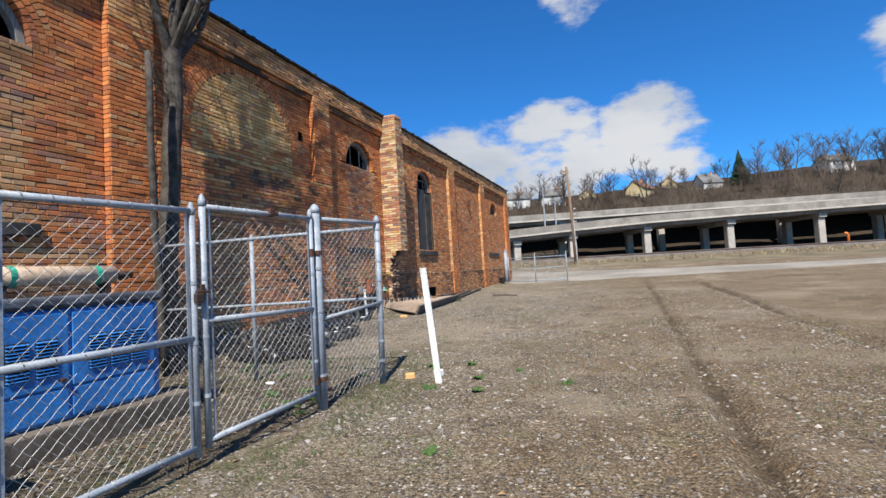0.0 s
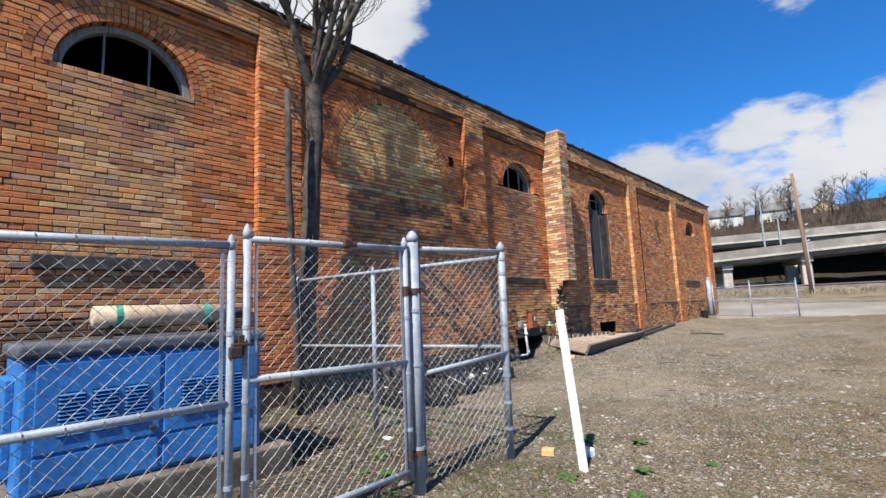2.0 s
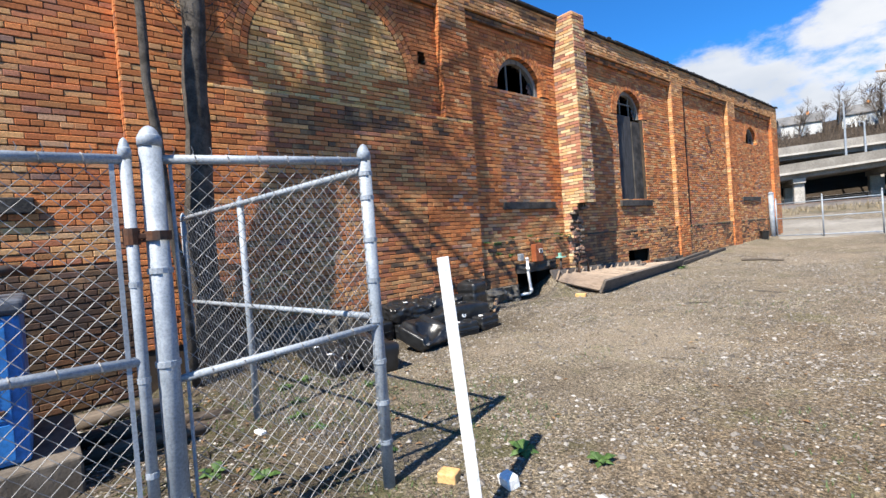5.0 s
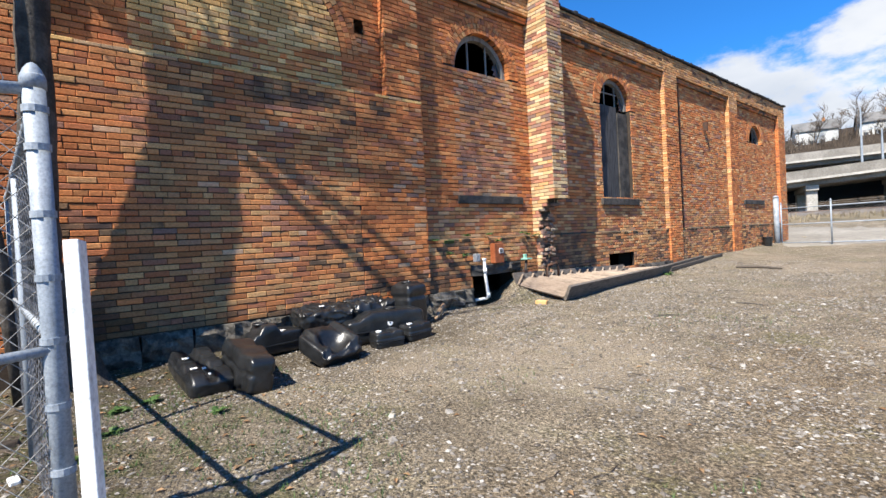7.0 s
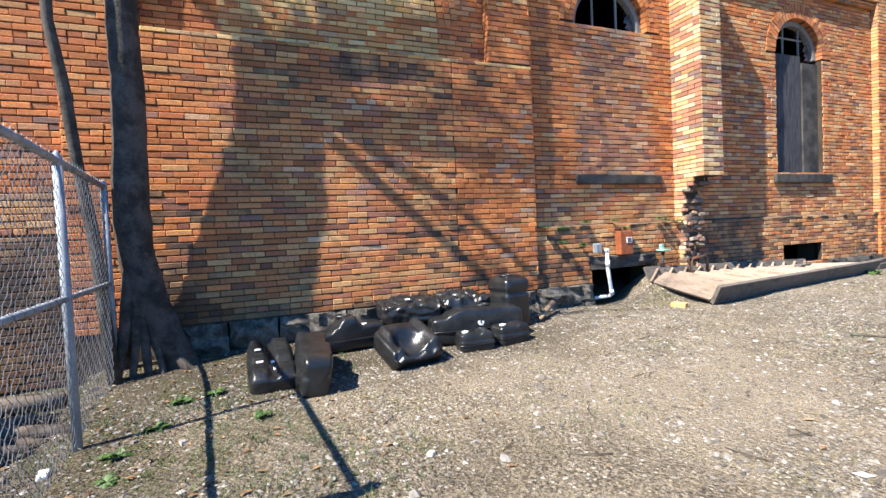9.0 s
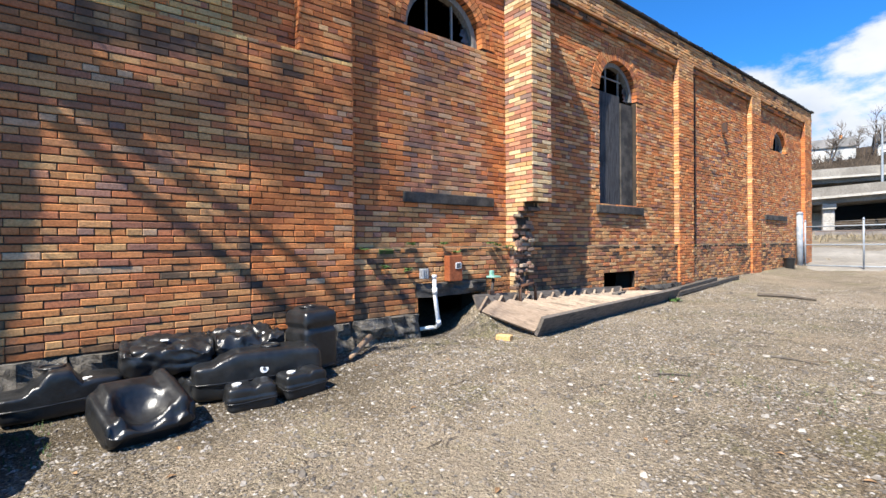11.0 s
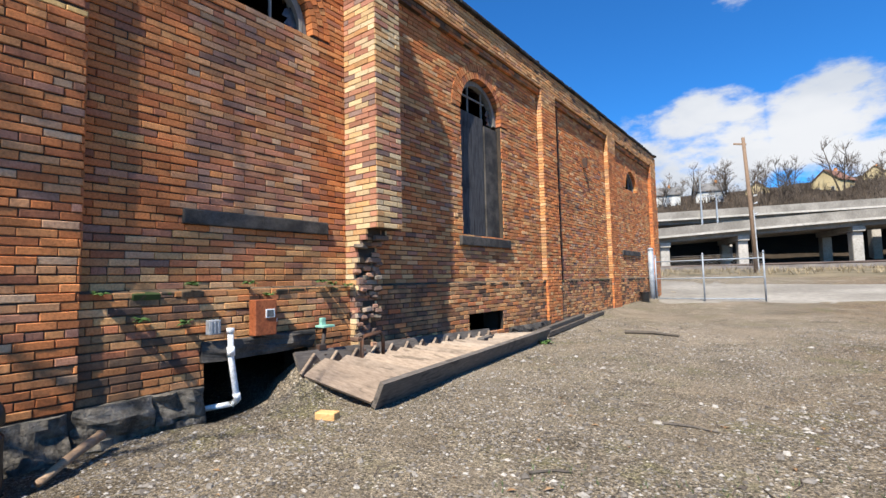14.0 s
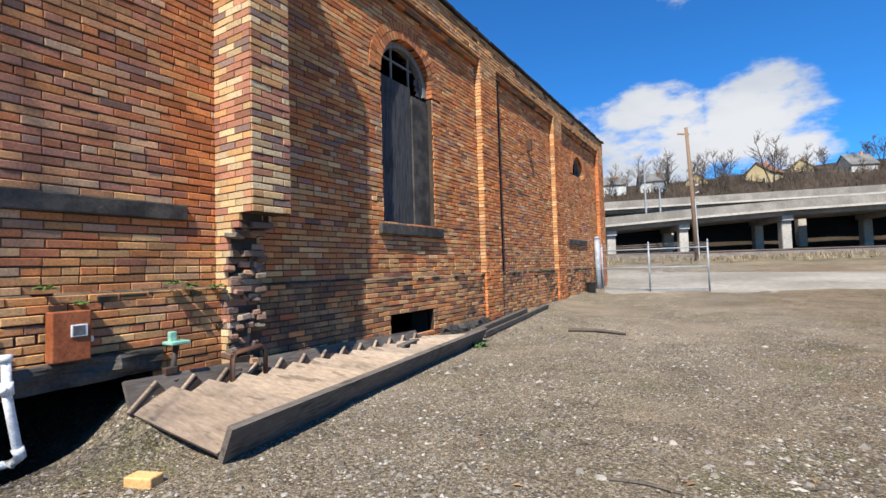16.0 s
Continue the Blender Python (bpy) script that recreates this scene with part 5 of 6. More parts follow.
# ---------- black plastic tanks ----------
def moulded(g, size, at=(0, 0, 0), e=6.0, shape=None, dent=0.004, seed=0, cuts=22):
    """A blow-moulded block that stands on z = 0: rounded box of the given size, its skin pushed by shape(u, v, w), u, v, w from -1 to 1."""
    bm = bmesh.new()
    bmesh.ops.create_cube(bm, size=2)
    bmesh.ops.subdivide_edges(bm, edges=bm.edges[:], cuts=cuts, use_grid_fill=True)
    bm.verts.index_update()
    vs = []
    for p in bm.verts:
        c = p.co
        q = c / (abs(c.x) ** e + abs(c.y) ** e + abs(c.z) ** e) ** (1 / e)
        v = Vector((q.x * size[0] / 2, q.y * size[1] / 2, (q.z + 1) * size[2] / 2))
        if shape:
            v += Vector(shape(q.x, q.y, q.z))
        w = noise.noise(v * 5 + Vector((seed * 3.1, 0, 0))) + 0.6 * noise.noise(v * 13 + Vector((0, seed * 1.7, 0)))
        v += q.normalized() * w * dent
        vs.append((v.x + at[0], v.y + at[1], max(v.z, 0.002) + at[2]))
    g.add(vs, [tuple(p.index for p in f.verts) for f in bm.faces])
    bm.free()


def bump(x, c, w):
    """A flat-topped ridge of half width w about c, with soft shoulders."""
    d = (abs(x - c) - w) / (w * 0.45)
    return 1.0 if d <= 0 else max(0.0, 1 - d) ** 2 * (3 - 2 * max(0.0, 1 - d)) if d < 1 else 0.0


def tank(label, at, rot, blocks, dent=0.004, seed=0, caps=(), stickers=(), seam=None, tilt=(0, 0), lift=0.0, ring=None):
    """A moulded plastic tank of one or more blocks (size, place, shape), with its caps, stickers and seam."""
    t = thing("plastic_tank", label, "tank", (at[0], at[1], gz(at[0], at[1]) - 0.012 + lift), "discarded black tanks")
    t.rotation_euler = (radians(tilt[0]), radians(tilt[1]), radians(rot))
    g = Geo()
    for k, (size, where, shape) in enumerate(blocks):
        moulded(g, size, where, 8.0, shape, dent, seed + k)
    part("body", g, BLACKPL, t, smooth_faces=True)
    if seam:
        sx, sy, z = seam
        pts = []
        for k in range(33):
            a = 2 * math.pi * k / 32
            c, s = math.cos(a), math.sin(a)
            n = (abs(c) ** 8 + abs(s) ** 8) ** (1 / 8)
            pts.append((c / n * sx / 2, s / n * sy / 2, z + 0.006 * math.sin(3 * a)))
        part("seam", Geo().tube(pts, 0.006, 5, False), BLACKPL, t, "moulded seam round the tank", smooth_faces=True)
    for x, y, z, nx in caps:
        d = Vector((nx, 0, 1 - abs(nx))).normalized()
        c = Vector((x, y, z))
        part("cap", Geo().tube([c - d * 0.02, c + d * 0.006], 0.034, 16), WHITEPL, t, "white filler cap")
        part("cap_boss", Geo().tube([c + d * 0.005, c + d * 0.012], 0.012, 10), GREYLID if nx else WHITEPL, t)
    for x, y, z, nx in stickers:
        m = Matrix.Translation((x, y, z)) @ Matrix.Rotation(radians(90 * nx), 4, "Y")
        part("sticker", Geo().rbox((-0.018, -0.028, -0.004), (0.018, 0.028, 0.003), 0.002, m), WHITEPL, t, "small white sticker")
    if ring:
        x, y, z = ring
        pts = [(x + 0.075 * math.cos(a * 0.4488), y + 0.075 * math.sin(a * 0.4488), z) for a in range(15)]
        part("filler_ring", Geo().tube(pts, 0.012, 6, False), BLACKPL, t, smooth_faces=True)
        # flat near-black disc paints the shade down the filler opening
        part("filler_hole", Geo().tube([(x, y, z - 0.01), (x, y, z - 0.002)], 0.068, 16), SHADE_BLACK, t)
    return t


def ribbed(u, v, w):
    """Two ridges along the tank, a cross trough and a well towards one end."""
    if w < 0.2:
        return (0, 0, 0)
    h = 0.055 * max(bump(v, -0.52, 0.26), bump(v, 0.50, 0.28)) * (1 - 0.8 * bump(u, 0.36, 0.10)) * bump(u, -0.05, 0.78)
    h -= 0.02 * bump(u, -0.45, 0.05) + 0.015 * bump(u, -0.1, 0.04)
    return (0, 0, h * min(1, (w - 0.2) / 0.6))


def slab_side(u, v, w):
    """Fluted flank with a raised boss and a waist."""
    k = 0.022 * bump(u, 0.35, 0.22) + 0.018 * bump(u, -0.45, 0.2) - 0.015 * bump(w, 0.1, 0.10)
    return (0.0, k * (1 if v > 0 else -1) * min(1, abs(v) * 1.5), -0.05 * bump(u, -0.95, 0.25) + 0.012 * math.sin(u * 9))


def humped(u, v, w):
    if w < 0:
        return (0, 0, 0)
    return (0.0, 0.0, (0.085 * bump(v, -0.05, 0.20) - 0.06 * bump(v, -0.95, 0.35) - 0.02 * bump(v, 0.28, 0.05)) * w)


def dished(u, v, w):
    """A wide bowl pressed into the upper face, with a raised fold along one side."""
    if w < 0.1:
        return (0.04 * u * (w - 0.1), 0, 0)
    r = (u - 0.25) ** 2 / 0.55 + (v + 0.18) ** 2 / 0.40
    return (0, 0, (-0.13 * max(0.0, 1 - r) ** 0.8 + 0.045 * bump(v, 0.66, 0.10) - 0.07 * bump(u, 0.98, 0.2) - 0.05 * bump(v, -1.0, 0.2)) * min(1, (w - 0.1) / 0.5))


def crumpled(seed, depth):
    def shape(u, v, w):
        p = Vector((u * 1.3, v * 2.2, w + seed))
        k = abs(noise.noise(p)) * 1.2 + abs(noise.noise(p * 2.6)) * 0.6
        return (0.3 * depth * noise.noise(p * 1.7), 0.3 * depth * noise.noise(p * 1.9 + Vector((3, 0, 0))), -depth * k * max(0.0, w + 0.3))
    return shape


def barrel_top(u, v, w):
    if w < 0:
        return (0, 0, 0)
    return (0, 0, (0.035 * bump(v, 0.1, 0.45) - 0.045 * bump(v, -0.95, 0.25) + 0.03 * bump(v, 0.85, 0.12)) * w)


def boxy(u, v, w):
    """A belt between a square foot and a domed lid."""
    k = -0.018 * bump(w, 0.42, 0.07) + 0.012 * bump(w, -0.92, 0.06)
    return (k * u, k * v, 0.03 * bump(u, 0, 0.5) * bump(v, 0, 0.5) * (w > 0.9))


def canister(u, v, w):
    return (0.006 * bump(w, 0, 0.12) * u, 0.006 * bump(w, 0, 0.12) * v, (0.014 * bump(v, 0.55, 0.22) - 0.012 * bump(v, 0.1, 0.08)) * (w > 0) * w)


tank("flat ribbed black plastic tank lying on the gravel", (-5.29, 5.86), 1, [((0.94, 0.40, 0.13), (0, 0, 0), ribbed)], 0.009, 1,
     stickers=((0.10, 0.02, 0.135, 0.1), (0.27, 0.03, 0.135, 0.1), (0.42, 0.10, 0.125, 0.3), (-0.1, -0.10, 0.19, 0), (0.20, -0.10, 0.185, 0)), tilt=(0, 7), lift=0.05)
tank("black plastic tank standing on its narrow side", (-5.02, 6.16), -3, [((1.10, 0.23, 0.33), (0, 0, 0), slab_side)], 0.006, 2, stickers=((0.49, 0.03, 0.12, 0.9),), tilt=(-8, 3), lift=0.02)
tank("long black plastic tank with a raised hump lying near the wall", (-5.80, 6.66), 3, [((0.34, 0.74, 0.25), (0, 0, 0), humped)], 0.005, 3, stickers=((0.11, 0.14, 0.245, 0.2),), seam=(0.355, 0.755, 0.11), ring=(-0.03, -0.06, 0.335))
tank("small black plastic canister", (-5.70, 7.14), 5, [((0.22, 0.20, 0.20), (0, 0, 0), canister)], 0.004, 12, seam=(0.23, 0.21, 0.10))
tank("dished black plastic tank tilted towards the yard", (-5.12, 7.06), 14, [((0.50, 0.54, 0.24), (0, 0, 0), dished)], 0.004, 4, tilt=(-3, 22), lift=0.07)
tank("flat crumpled black plastic tank against the wall", (-5.83, 7.34), -4, [((0.46, 0.66, 0.24), (0, 0, 0), crumpled(2.0, 0.07)), ((0.30, 0.60, 0.20), (-0.05, 0.03, 0), None)], 0.012, 5,
     stickers=((0.02, -0.02, 0.235, 0), (0.19, -0.16, 0.12, 0.7)), lift=0.19, tilt=(0, 9))
tank("flat crumpled black plastic tank with a torn top", (-5.80, 7.96), 3, [((0.42, 0.60, 0.26), (0, 0, 0), crumpled(5.0, 0.10)), ((0.28, 0.54, 0.20), (-0.04, 0, 0), None)], 0.016, 6,
     stickers=((0.10, 0.14, 0.21, 0.3),), lift=0.19, tilt=(0, 6))
tank("long black plastic tank with a round filler opening", (-5.47, 7.97), -9, [((0.36, 1.02, 0.33), (0, 0, 0), barrel_top)], 0.007, 7, caps=((0.178, 0.02, 0.22, 0.9),), stickers=((0.17, 0.14, 0.17, 0.95),),
     seam=(0.375, 1.035, 0.15), ring=(-0.02, 0.10, 0.372))
tank("tall square black plastic tank standing upright", (-5.71, 8.55), 14, [((0.36, 0.38, 0.58), (0, 0, 0), boxy)], 0.005, 8, seam=(0.385, 0.405, 0.04), ring=(0.02, -0.05, 0.606))
tank("small black plastic tank with a yellowed cap", (-5.12, 7.80), -8, [((0.23, 0.36, 0.19), (0, 0, 0), canister)], 0.005, 9, caps=((0.0, -0.10, 0.192, 0),), seam=(0.245, 0.375, 0.08))
tank("small black plastic tank with a white cap", (-5.12, 8.21), 4, [((0.23, 0.36, 0.20), (0, 0, 0), canister)], 0.005, 10, caps=((0.0, -0.09, 0.202, 0),), seam=(0.245, 0.375, 0.09))
tank("black plastic tank half hidden behind the others", (-5.62, 7.56), 12, [((0.30, 0.34, 0.20), (0, 0, 0), crumpled(8.0, 0.03))], 0.006, 11)


# ---------- bare trees ----------
def grow(g, start, direction, length, radius, depth, r, spread, bend=0.25, sides=6, twig=0.004):
    pts, radii = [Vector(start)], [radius]
    d = Vector(direction).normalized()
    n = 4
    for i in range(n):
        d = (d + Vector((r.uniform(-bend, bend), r.uniform(-bend, bend), r.uniform(-bend * 0.3, bend * 0.7)))).normalized()
        pts.append(pts[-1] + d * (length / n))
        radii.append(max(twig, radius * (1 - 0.42 * (i + 1) / n)))
    g.tube(pts, radii, max(3, sides), False)
    if depth == 0:
        return
    kids = r.choice((2, 3, 3)) if depth > 1 else r.choice((3, 4))
    for k in range(kids):
        at = pts[-1] if k < 2 else pts[r.choice((2, 3))]
        side = Vector((r.uniform(-1, 1), r.uniform(-1, 1), r.uniform(-0.1, 0.7)))
        nd = (d + side * spread).normalized()
        grow(g, at, nd, length * r.uniform(0.6, 0.86), max(twig, radii[-1] * r.uniform(0.62, 0.85)), depth - 1, r, spread, bend, max(3, sides - 1), twig)


yard_tree = thing("tree", "bare grey-barked tree with upright limbs growing beside the wall", "tree", (0, 0, 0))
tr = random.Random(21)
z0 = gz(-5.75, 4.85)


def along(pts, n):
    """Points of a smooth line through pts, n to each stretch."""
    out = []
    p = [Vector(q) for q in pts]
    p = [p[0] * 2 - p[1]] + p + [p[-1] * 2 - p[-2]]
    for i in range(1, len(p) - 2):
        for k in range(n):
            t = k / n
            out.append(0.5 * (2 * p[i] + (p[i + 1] - p[i - 1]) * t + (2 * p[i - 1] - 5 * p[i] + 4 * p[i + 1] - p[i + 2]) * t * t
                              + (3 * p[i] - p[i - 1] - 3 * p[i + 1] + p[i + 2]) * t ** 3))
    return out + [p[-2]]


def gnarled(pts, r0, r1, n=5, sides=14, knot=0.10, seed=0):
    """A limb with a bumpy, fluted surface that tapers from r0 to r1."""
    line = along(pts, n)
    g = Geo()
    m = len(line) - 1
    g.tube(line, [r0 + (r1 - r0) * k / m for k in range(m + 1)], sides, False)
    out = []
    for i, q in enumerate(g.v):
        c, v = line[i // sides], Vector(q)
        f = 1 + knot * noise.noise(v * 5.5 + Vector((seed, 0, 0))) * 1.6 + knot * 0.7 * math.sin((i % sides) * 12.566 / sides + c.z * 1.3 + seed)
        out.append(tuple(c + (v - c) * f))
    g.v = out
    return g, line


g, _ = gnarled([(-5.96, 5.12, z0 - 0.12), (-5.94, 5.04, z0 + 0.08), (-5.91, 4.94, z0 + 0.36), (-5.88, 4.84, z0 + 0.75), (-5.85, 4.78, 1.35), (-5.81, 4.79, 2.0), (-5.76, 4.82, 2.7),
                (-5.72, 4.82, 3.4), (-5.70, 4.86, 4.0), (-5.70, 4.84, 4.72)], 0.165, 0.112, 5, 16, 0.09, 3)
part("trunk", g, BARK, yard_tree, smooth_faces=True)
# roots that stand clear of the ground below the trunk
for a, b, c, r in (((-5.80, 4.72, 1.15), (-5.73, 4.68, 0.62), (-5.69, 4.60, z0 - 0.03), 0.042), ((-5.81, 4.74, 1.10), (-5.75, 4.76, 0.60), (-5.71, 4.72, z0 - 0.03), 0.036),
                   ((-5.82, 4.78, 1.0), (-5.77, 4.82, 0.55), (-5.73, 4.84, z0 - 0.03), 0.040), ((-5.84, 4.82, 0.9), (-5.80, 4.90, 0.5), (-5.74, 4.96, z0 - 0.03), 0.034),
                   ((-5.88, 4.74, 1.1), (-5.92, 4.68, 0.6), (-5.96, 4.60, z0 - 0.03), 0.05), ((-5.86, 4.92, 0.62), (-5.82, 5.04, 0.34), (-5.74, 5.20, z0 - 0.04), 0.045)):
    g, _ = gnarled([a, b, c], r * 1.15, r * 0.8, 5, 8, 0.14, r * 100)
    part("root", g, BARK, yard_tree, smooth_faces=True)
BOUGHS = [
    ([(-5.70, 4.84, 4.55), (-5.69, 4.64, 5.05), (-5.66, 4.43, 5.62), (-5.62, 4.02, 6.06), (-5.60, 3.60, 6.22), (-5.55, 3.20, 6.65), (-5.55, 2.85, 7.1)], 0.070),
    ([(-5.70, 4.86, 4.6), (-5.70, 4.90, 5.25), (-5.66, 4.95, 5.75), (-5.60, 5.06, 6.5), (-5.60, 5.16, 7.35), (-5.55, 5.2, 8.3)], 0.080),
    ([(-5.70, 4.85, 4.75), (-5.66, 4.86, 5.5), (-5.58, 4.80, 6.3), (-5.50, 4.66, 6.8), (-5.45, 4.46, 7.2), (-5.4, 4.3, 7.9)], 0.058),
    ([(-5.70, 4.88, 4.55), (-5.67, 5.12, 4.92), (-5.66, 5.30, 5.2), (-5.63, 5.43, 5.7), (-5.60, 5.46, 6.3), (-5.52, 5.75, 6.8), (-5.45, 6.02, 7.3), (-5.4, 6.5, 7.9)], 0.066),
    ([(-5.64, 5.45, 6.0), (-5.55, 5.75, 6.45), (-5.45, 6.35, 6.95), (-5.40, 7.0, 7.55)], 0.040),
    ([(-5.71, 4.90, 5.0), (-5.74, 5.14, 5.5), (-5.76, 5.22, 6.3), (-5.80, 5.44, 7.0), (-5.85, 5.6, 7.9)], 0.048),
    ([(-5.67, 4.50, 5.45), (-5.60, 4.28, 6.1), (-5.52, 4.16, 6.8), (-5.5, 3.85, 7.5)], 0.040),
    ([(-5.70, 4.86, 4.7), (-5.50, 4.84, 5.4), (-5.30, 4.90, 6.1), (-5.15, 4.86, 6.9), (-5.0, 4.95, 7.6)], 0.050),
    ([(-5.70, 4.88, 4.6), (-5.45, 5.08, 5.3), (-5.22, 5.40, 6.1), (-4.98, 5.75, 7.0), (-4.85, 6.1, 7.9)], 0.058),
    ([(-5.70, 4.84, 4.62), (-5.36, 4.80, 5.05), (-4.98, 4.78, 5.6), (-4.55, 4.72, 6.2), (-4.15, 4.62, 7.0)], 0.055),
    ([(-5.70, 4.88, 4.70), (-5.40, 4.98, 5.2), (-5.10, 5.02, 5.8), (-4.72, 5.10, 6.3), (-4.40, 5.15, 7.1)], 0.048),
    ([(-5.69, 4.90, 4.8), (-5.55, 5.25, 5.6), (-5.38, 5.46, 6.6), (-5.22, 5.6, 7.6)], 0.050),
    ([(-5.64, 4.2, 5.9), (-5.58, 3.80, 6.6), (-5.5, 3.50, 7.2)], 0.032),
    ([(-5.60, 5.46, 6.3), (-5.62, 5.30, 6.9), (-5.6, 5.45, 7.6)], 0.032),
]
for path, rad in BOUGHS:
    g, line = gnarled(path, rad, rad * 0.34, 5, 9, 0.08, rad * 77)
    m = len(line)
    for k in range(int(m * 0.6)):
        i = tr.randrange(m // 4, m)
        if line[i].z < 5.3:
            continue
        d = (line[min(i + 1, m - 1)] - line[max(i - 1, 0)]).normalized()
        out = Vector((tr.uniform(-0.8, 0.9), tr.uniform(-1.0, 1.0), tr.uniform(-0.1, 0.6)))
        grow(g, line[i], d * 0.6 + out, tr.uniform(0.35, 0.8), max(0.008, rad * 0.26 * (1 - 0.5 * i / m)), 2, tr, 0.55, 0.34, 5, 0.0034)
    grow(g, line[-1], line[-1] - line[-3], 0.6, rad * 0.34, 3, tr, 0.5, 0.3, 5, 0.0034)
    part("limb", g, BARK, yard_tree)
g = Geo()
for k in range(16):
    z = tr.uniform(3.6, 5.2)
    a = tr.uniform(0, 6.28)
    grow(g, (-5.70 + 0.1 * math.cos(a), 4.85 + 0.1 * math.sin(a), z), (math.cos(a), math.sin(a), 0.5), tr.uniform(0.2, 0.45), 0.006, 2, tr, 0.5, 0.35, 4, 0.0025)
part("twig_growth", g, BARK, yard_tree, kind="stuff")
single("snag", Geo().tube([(-5.66, 4.60, 0.2), (-5.66, 4.55, 0.9), (-5.65, 4.53, 1.4), (-5.62, 4.45, 2.1), (-5.57, 4.41, 2.7), (-5.52, 4.35, 3.2), (-5.51, 4.35, 3.8), (-5.49, 4.32, 4.40)], [0.052, 0.046, 0.05, 0.044, 0.046, 0.041, 0.043, 0.04], 9), BARK,
       "dead limbless grey trunk leaning beside the tree", "tree trunk", smooth_faces=True)


def far_tree(seed, height):
    """A bare tree: a wavering leader that carries limbs, branches and twigs along its whole length."""
    r = random.Random(seed)
    g = Geo()
    def wander(p, d, ln, r0, r1, n, bend):
        pts = [Vector(p)]
        d = Vector(d).normalized()
        for _ in range(n):
            d = (d + Vector((r.uniform(-bend, bend), r.uniform(-bend, bend), r.uniform(0, bend * 0.6)))).normalized()
            pts.append(pts[-1] + d * ln / n)
        g.tube(pts, [r0 + (r1 - r0) * k / n for k in range(n + 1)], 4, False)
        return pts, d
    stems = r.choice((1, 2, 2, 3))
    for s in range(stems):
        lead, _ = wander((0, 0, -0.4), (r.uniform(-0.25, 0.25), r.uniform(-0.25, 0.25), 1), height * r.uniform(0.8, 1), height * 0.016, 0.03, 8, 0.09)
        for k in range(15):
            q = r.uniform(2.2, 7.8)
            a = lead[int(q)].lerp(lead[int(q) + 1], q - int(q))
            ang = r.uniform(0, 6.28)
            limb, d = wander(a, (math.cos(ang), math.sin(ang), r.uniform(0.4, 1.1)), height * r.uniform(0.16, 0.36) * (1.25 - q / 9), 0.05, 0.022, 4, 0.22)
            for m in range(5):
                b = limb[r.randrange(1, 5)]
                br, d2 = wander(b, d + Vector((r.uniform(-1, 1), r.uniform(-1, 1), r.uniform(-0.2, 0.8))), height * r.uniform(0.06, 0.14), 0.026, 0.015, 3, 0.25)
                for w in range(2):
                    wander(br[r.randrange(1, 4)], d2 + Vector((r.uniform(-1, 1), r.uniform(-1, 1), r.uniform(-0.1, 0.6))), height * r.uniform(0.04, 0.08), 0.016, 0.01, 2, 0.3)
    return g.mesh("branching")


kinds = [far_tree(s, 10) for s in (2, 5, 8, 11)]
for k in kinds:
    k.materials.append(TWIGS)
fr = random.Random(5)


def plant_far(u, v, scale, kind=None):
    x, y = land(u, v)
    t = thing("bare_tree", "leafless tree on the far brown hillside", "tree", (x, y, gz(x, y)), "hillside trees")
    t.scale = (scale * 0.85, scale * 0.85, scale * 0.85)
    t.rotation_euler = (0, 0, fr.uniform(0, 6.28))
    part("branching", kinds[fr.randrange(4) if kind is None else kind], TWIGS, t)


for u, v, s in ((9, 118, 1.1), (14, 122, 1.0), (20, 126, 1.0), (27, 128, 1.1), (32, 122, 1.3), (36, 118, 1.2), (43, 124, 1.1), (49, 134, 1.0), (53, 122, 1.5), (61, 136, 0.8), (66, 134, 0.9), (72, 138, 0.8),
                (86, 128, 1.3), (90, 132, 1.5), (94, 126, 1.4), (98, 130, 1.5), (101, 124, 1.7), (105, 128, 1.3), (110, 126, 1.6), (114, 130, 1.4), (119, 126, 1.5), (125, 130, 1.6), (131, 127, 1.5),
                (138, 131, 1.7), (3, 124, 1.0), (-8, 126, 1.1), (-20, 128, 1.2), (80, 118, 0.9), (96, 114, 1.1), (108, 112, 1.0), (122, 114, 1.2), (132, 116, 1.1), (16, 112, 0.8), (40, 114, 0.8)):
    plant_far(u, v, s)

for k in range(46):
    u = fr.uniform(-30, 150)
    v = fr.uniform(112, 140)
    plant_far(u, v, fr.uniform(0.55, 1.0) * (1.25 if u > 82 else 0.85))
for k in range(70):
    u, v = fr.uniform(-30, 150), fr.uniform(97, 130)
    plant_far(u, v, fr.uniform(0.25, 0.5))

# brush over the hillside: one mass of thin crooked stems
g = Geo()
for k in range(13000):
    u, v = fr.uniform(-40, 165), 91 + 44 * fr.random() ** 1.3
    x, y = land(u, v)
    z = gz(x, y)
    h = fr.uniform(0.7, 2.6) * (0.7 + 0.9 * max(0.0, noise.noise((u * 0.12, v * 0.2, 2)) + 0.3))
    for j in range(2):
        a = fr.uniform(0, 6.28)
        lean = fr.uniform(0.1, 0.75)
        dx, dy = math.cos(a) * lean * h, math.sin(a) * lean * h
        w = fr.uniform(0.025, 0.07)
        mid = (x + dx * 0.45, y + dy * 0.45, z + h * 0.6)
        tip = (x + dx, y + dy, z + h)
        g.add([(x - w, y, z - 0.2), (x + w, y, z - 0.2), (x, y + w, z - 0.2), mid, (mid[0] + w, mid[1], mid[2]), tip, (mid[0] + dy * 0.4, mid[1] - dx * 0.4, mid[2] + h * 0.25)],
              [(0, 1, 4, 3), (1, 2, 3, 4), (3, 4, 5), (3, 4, 6)])
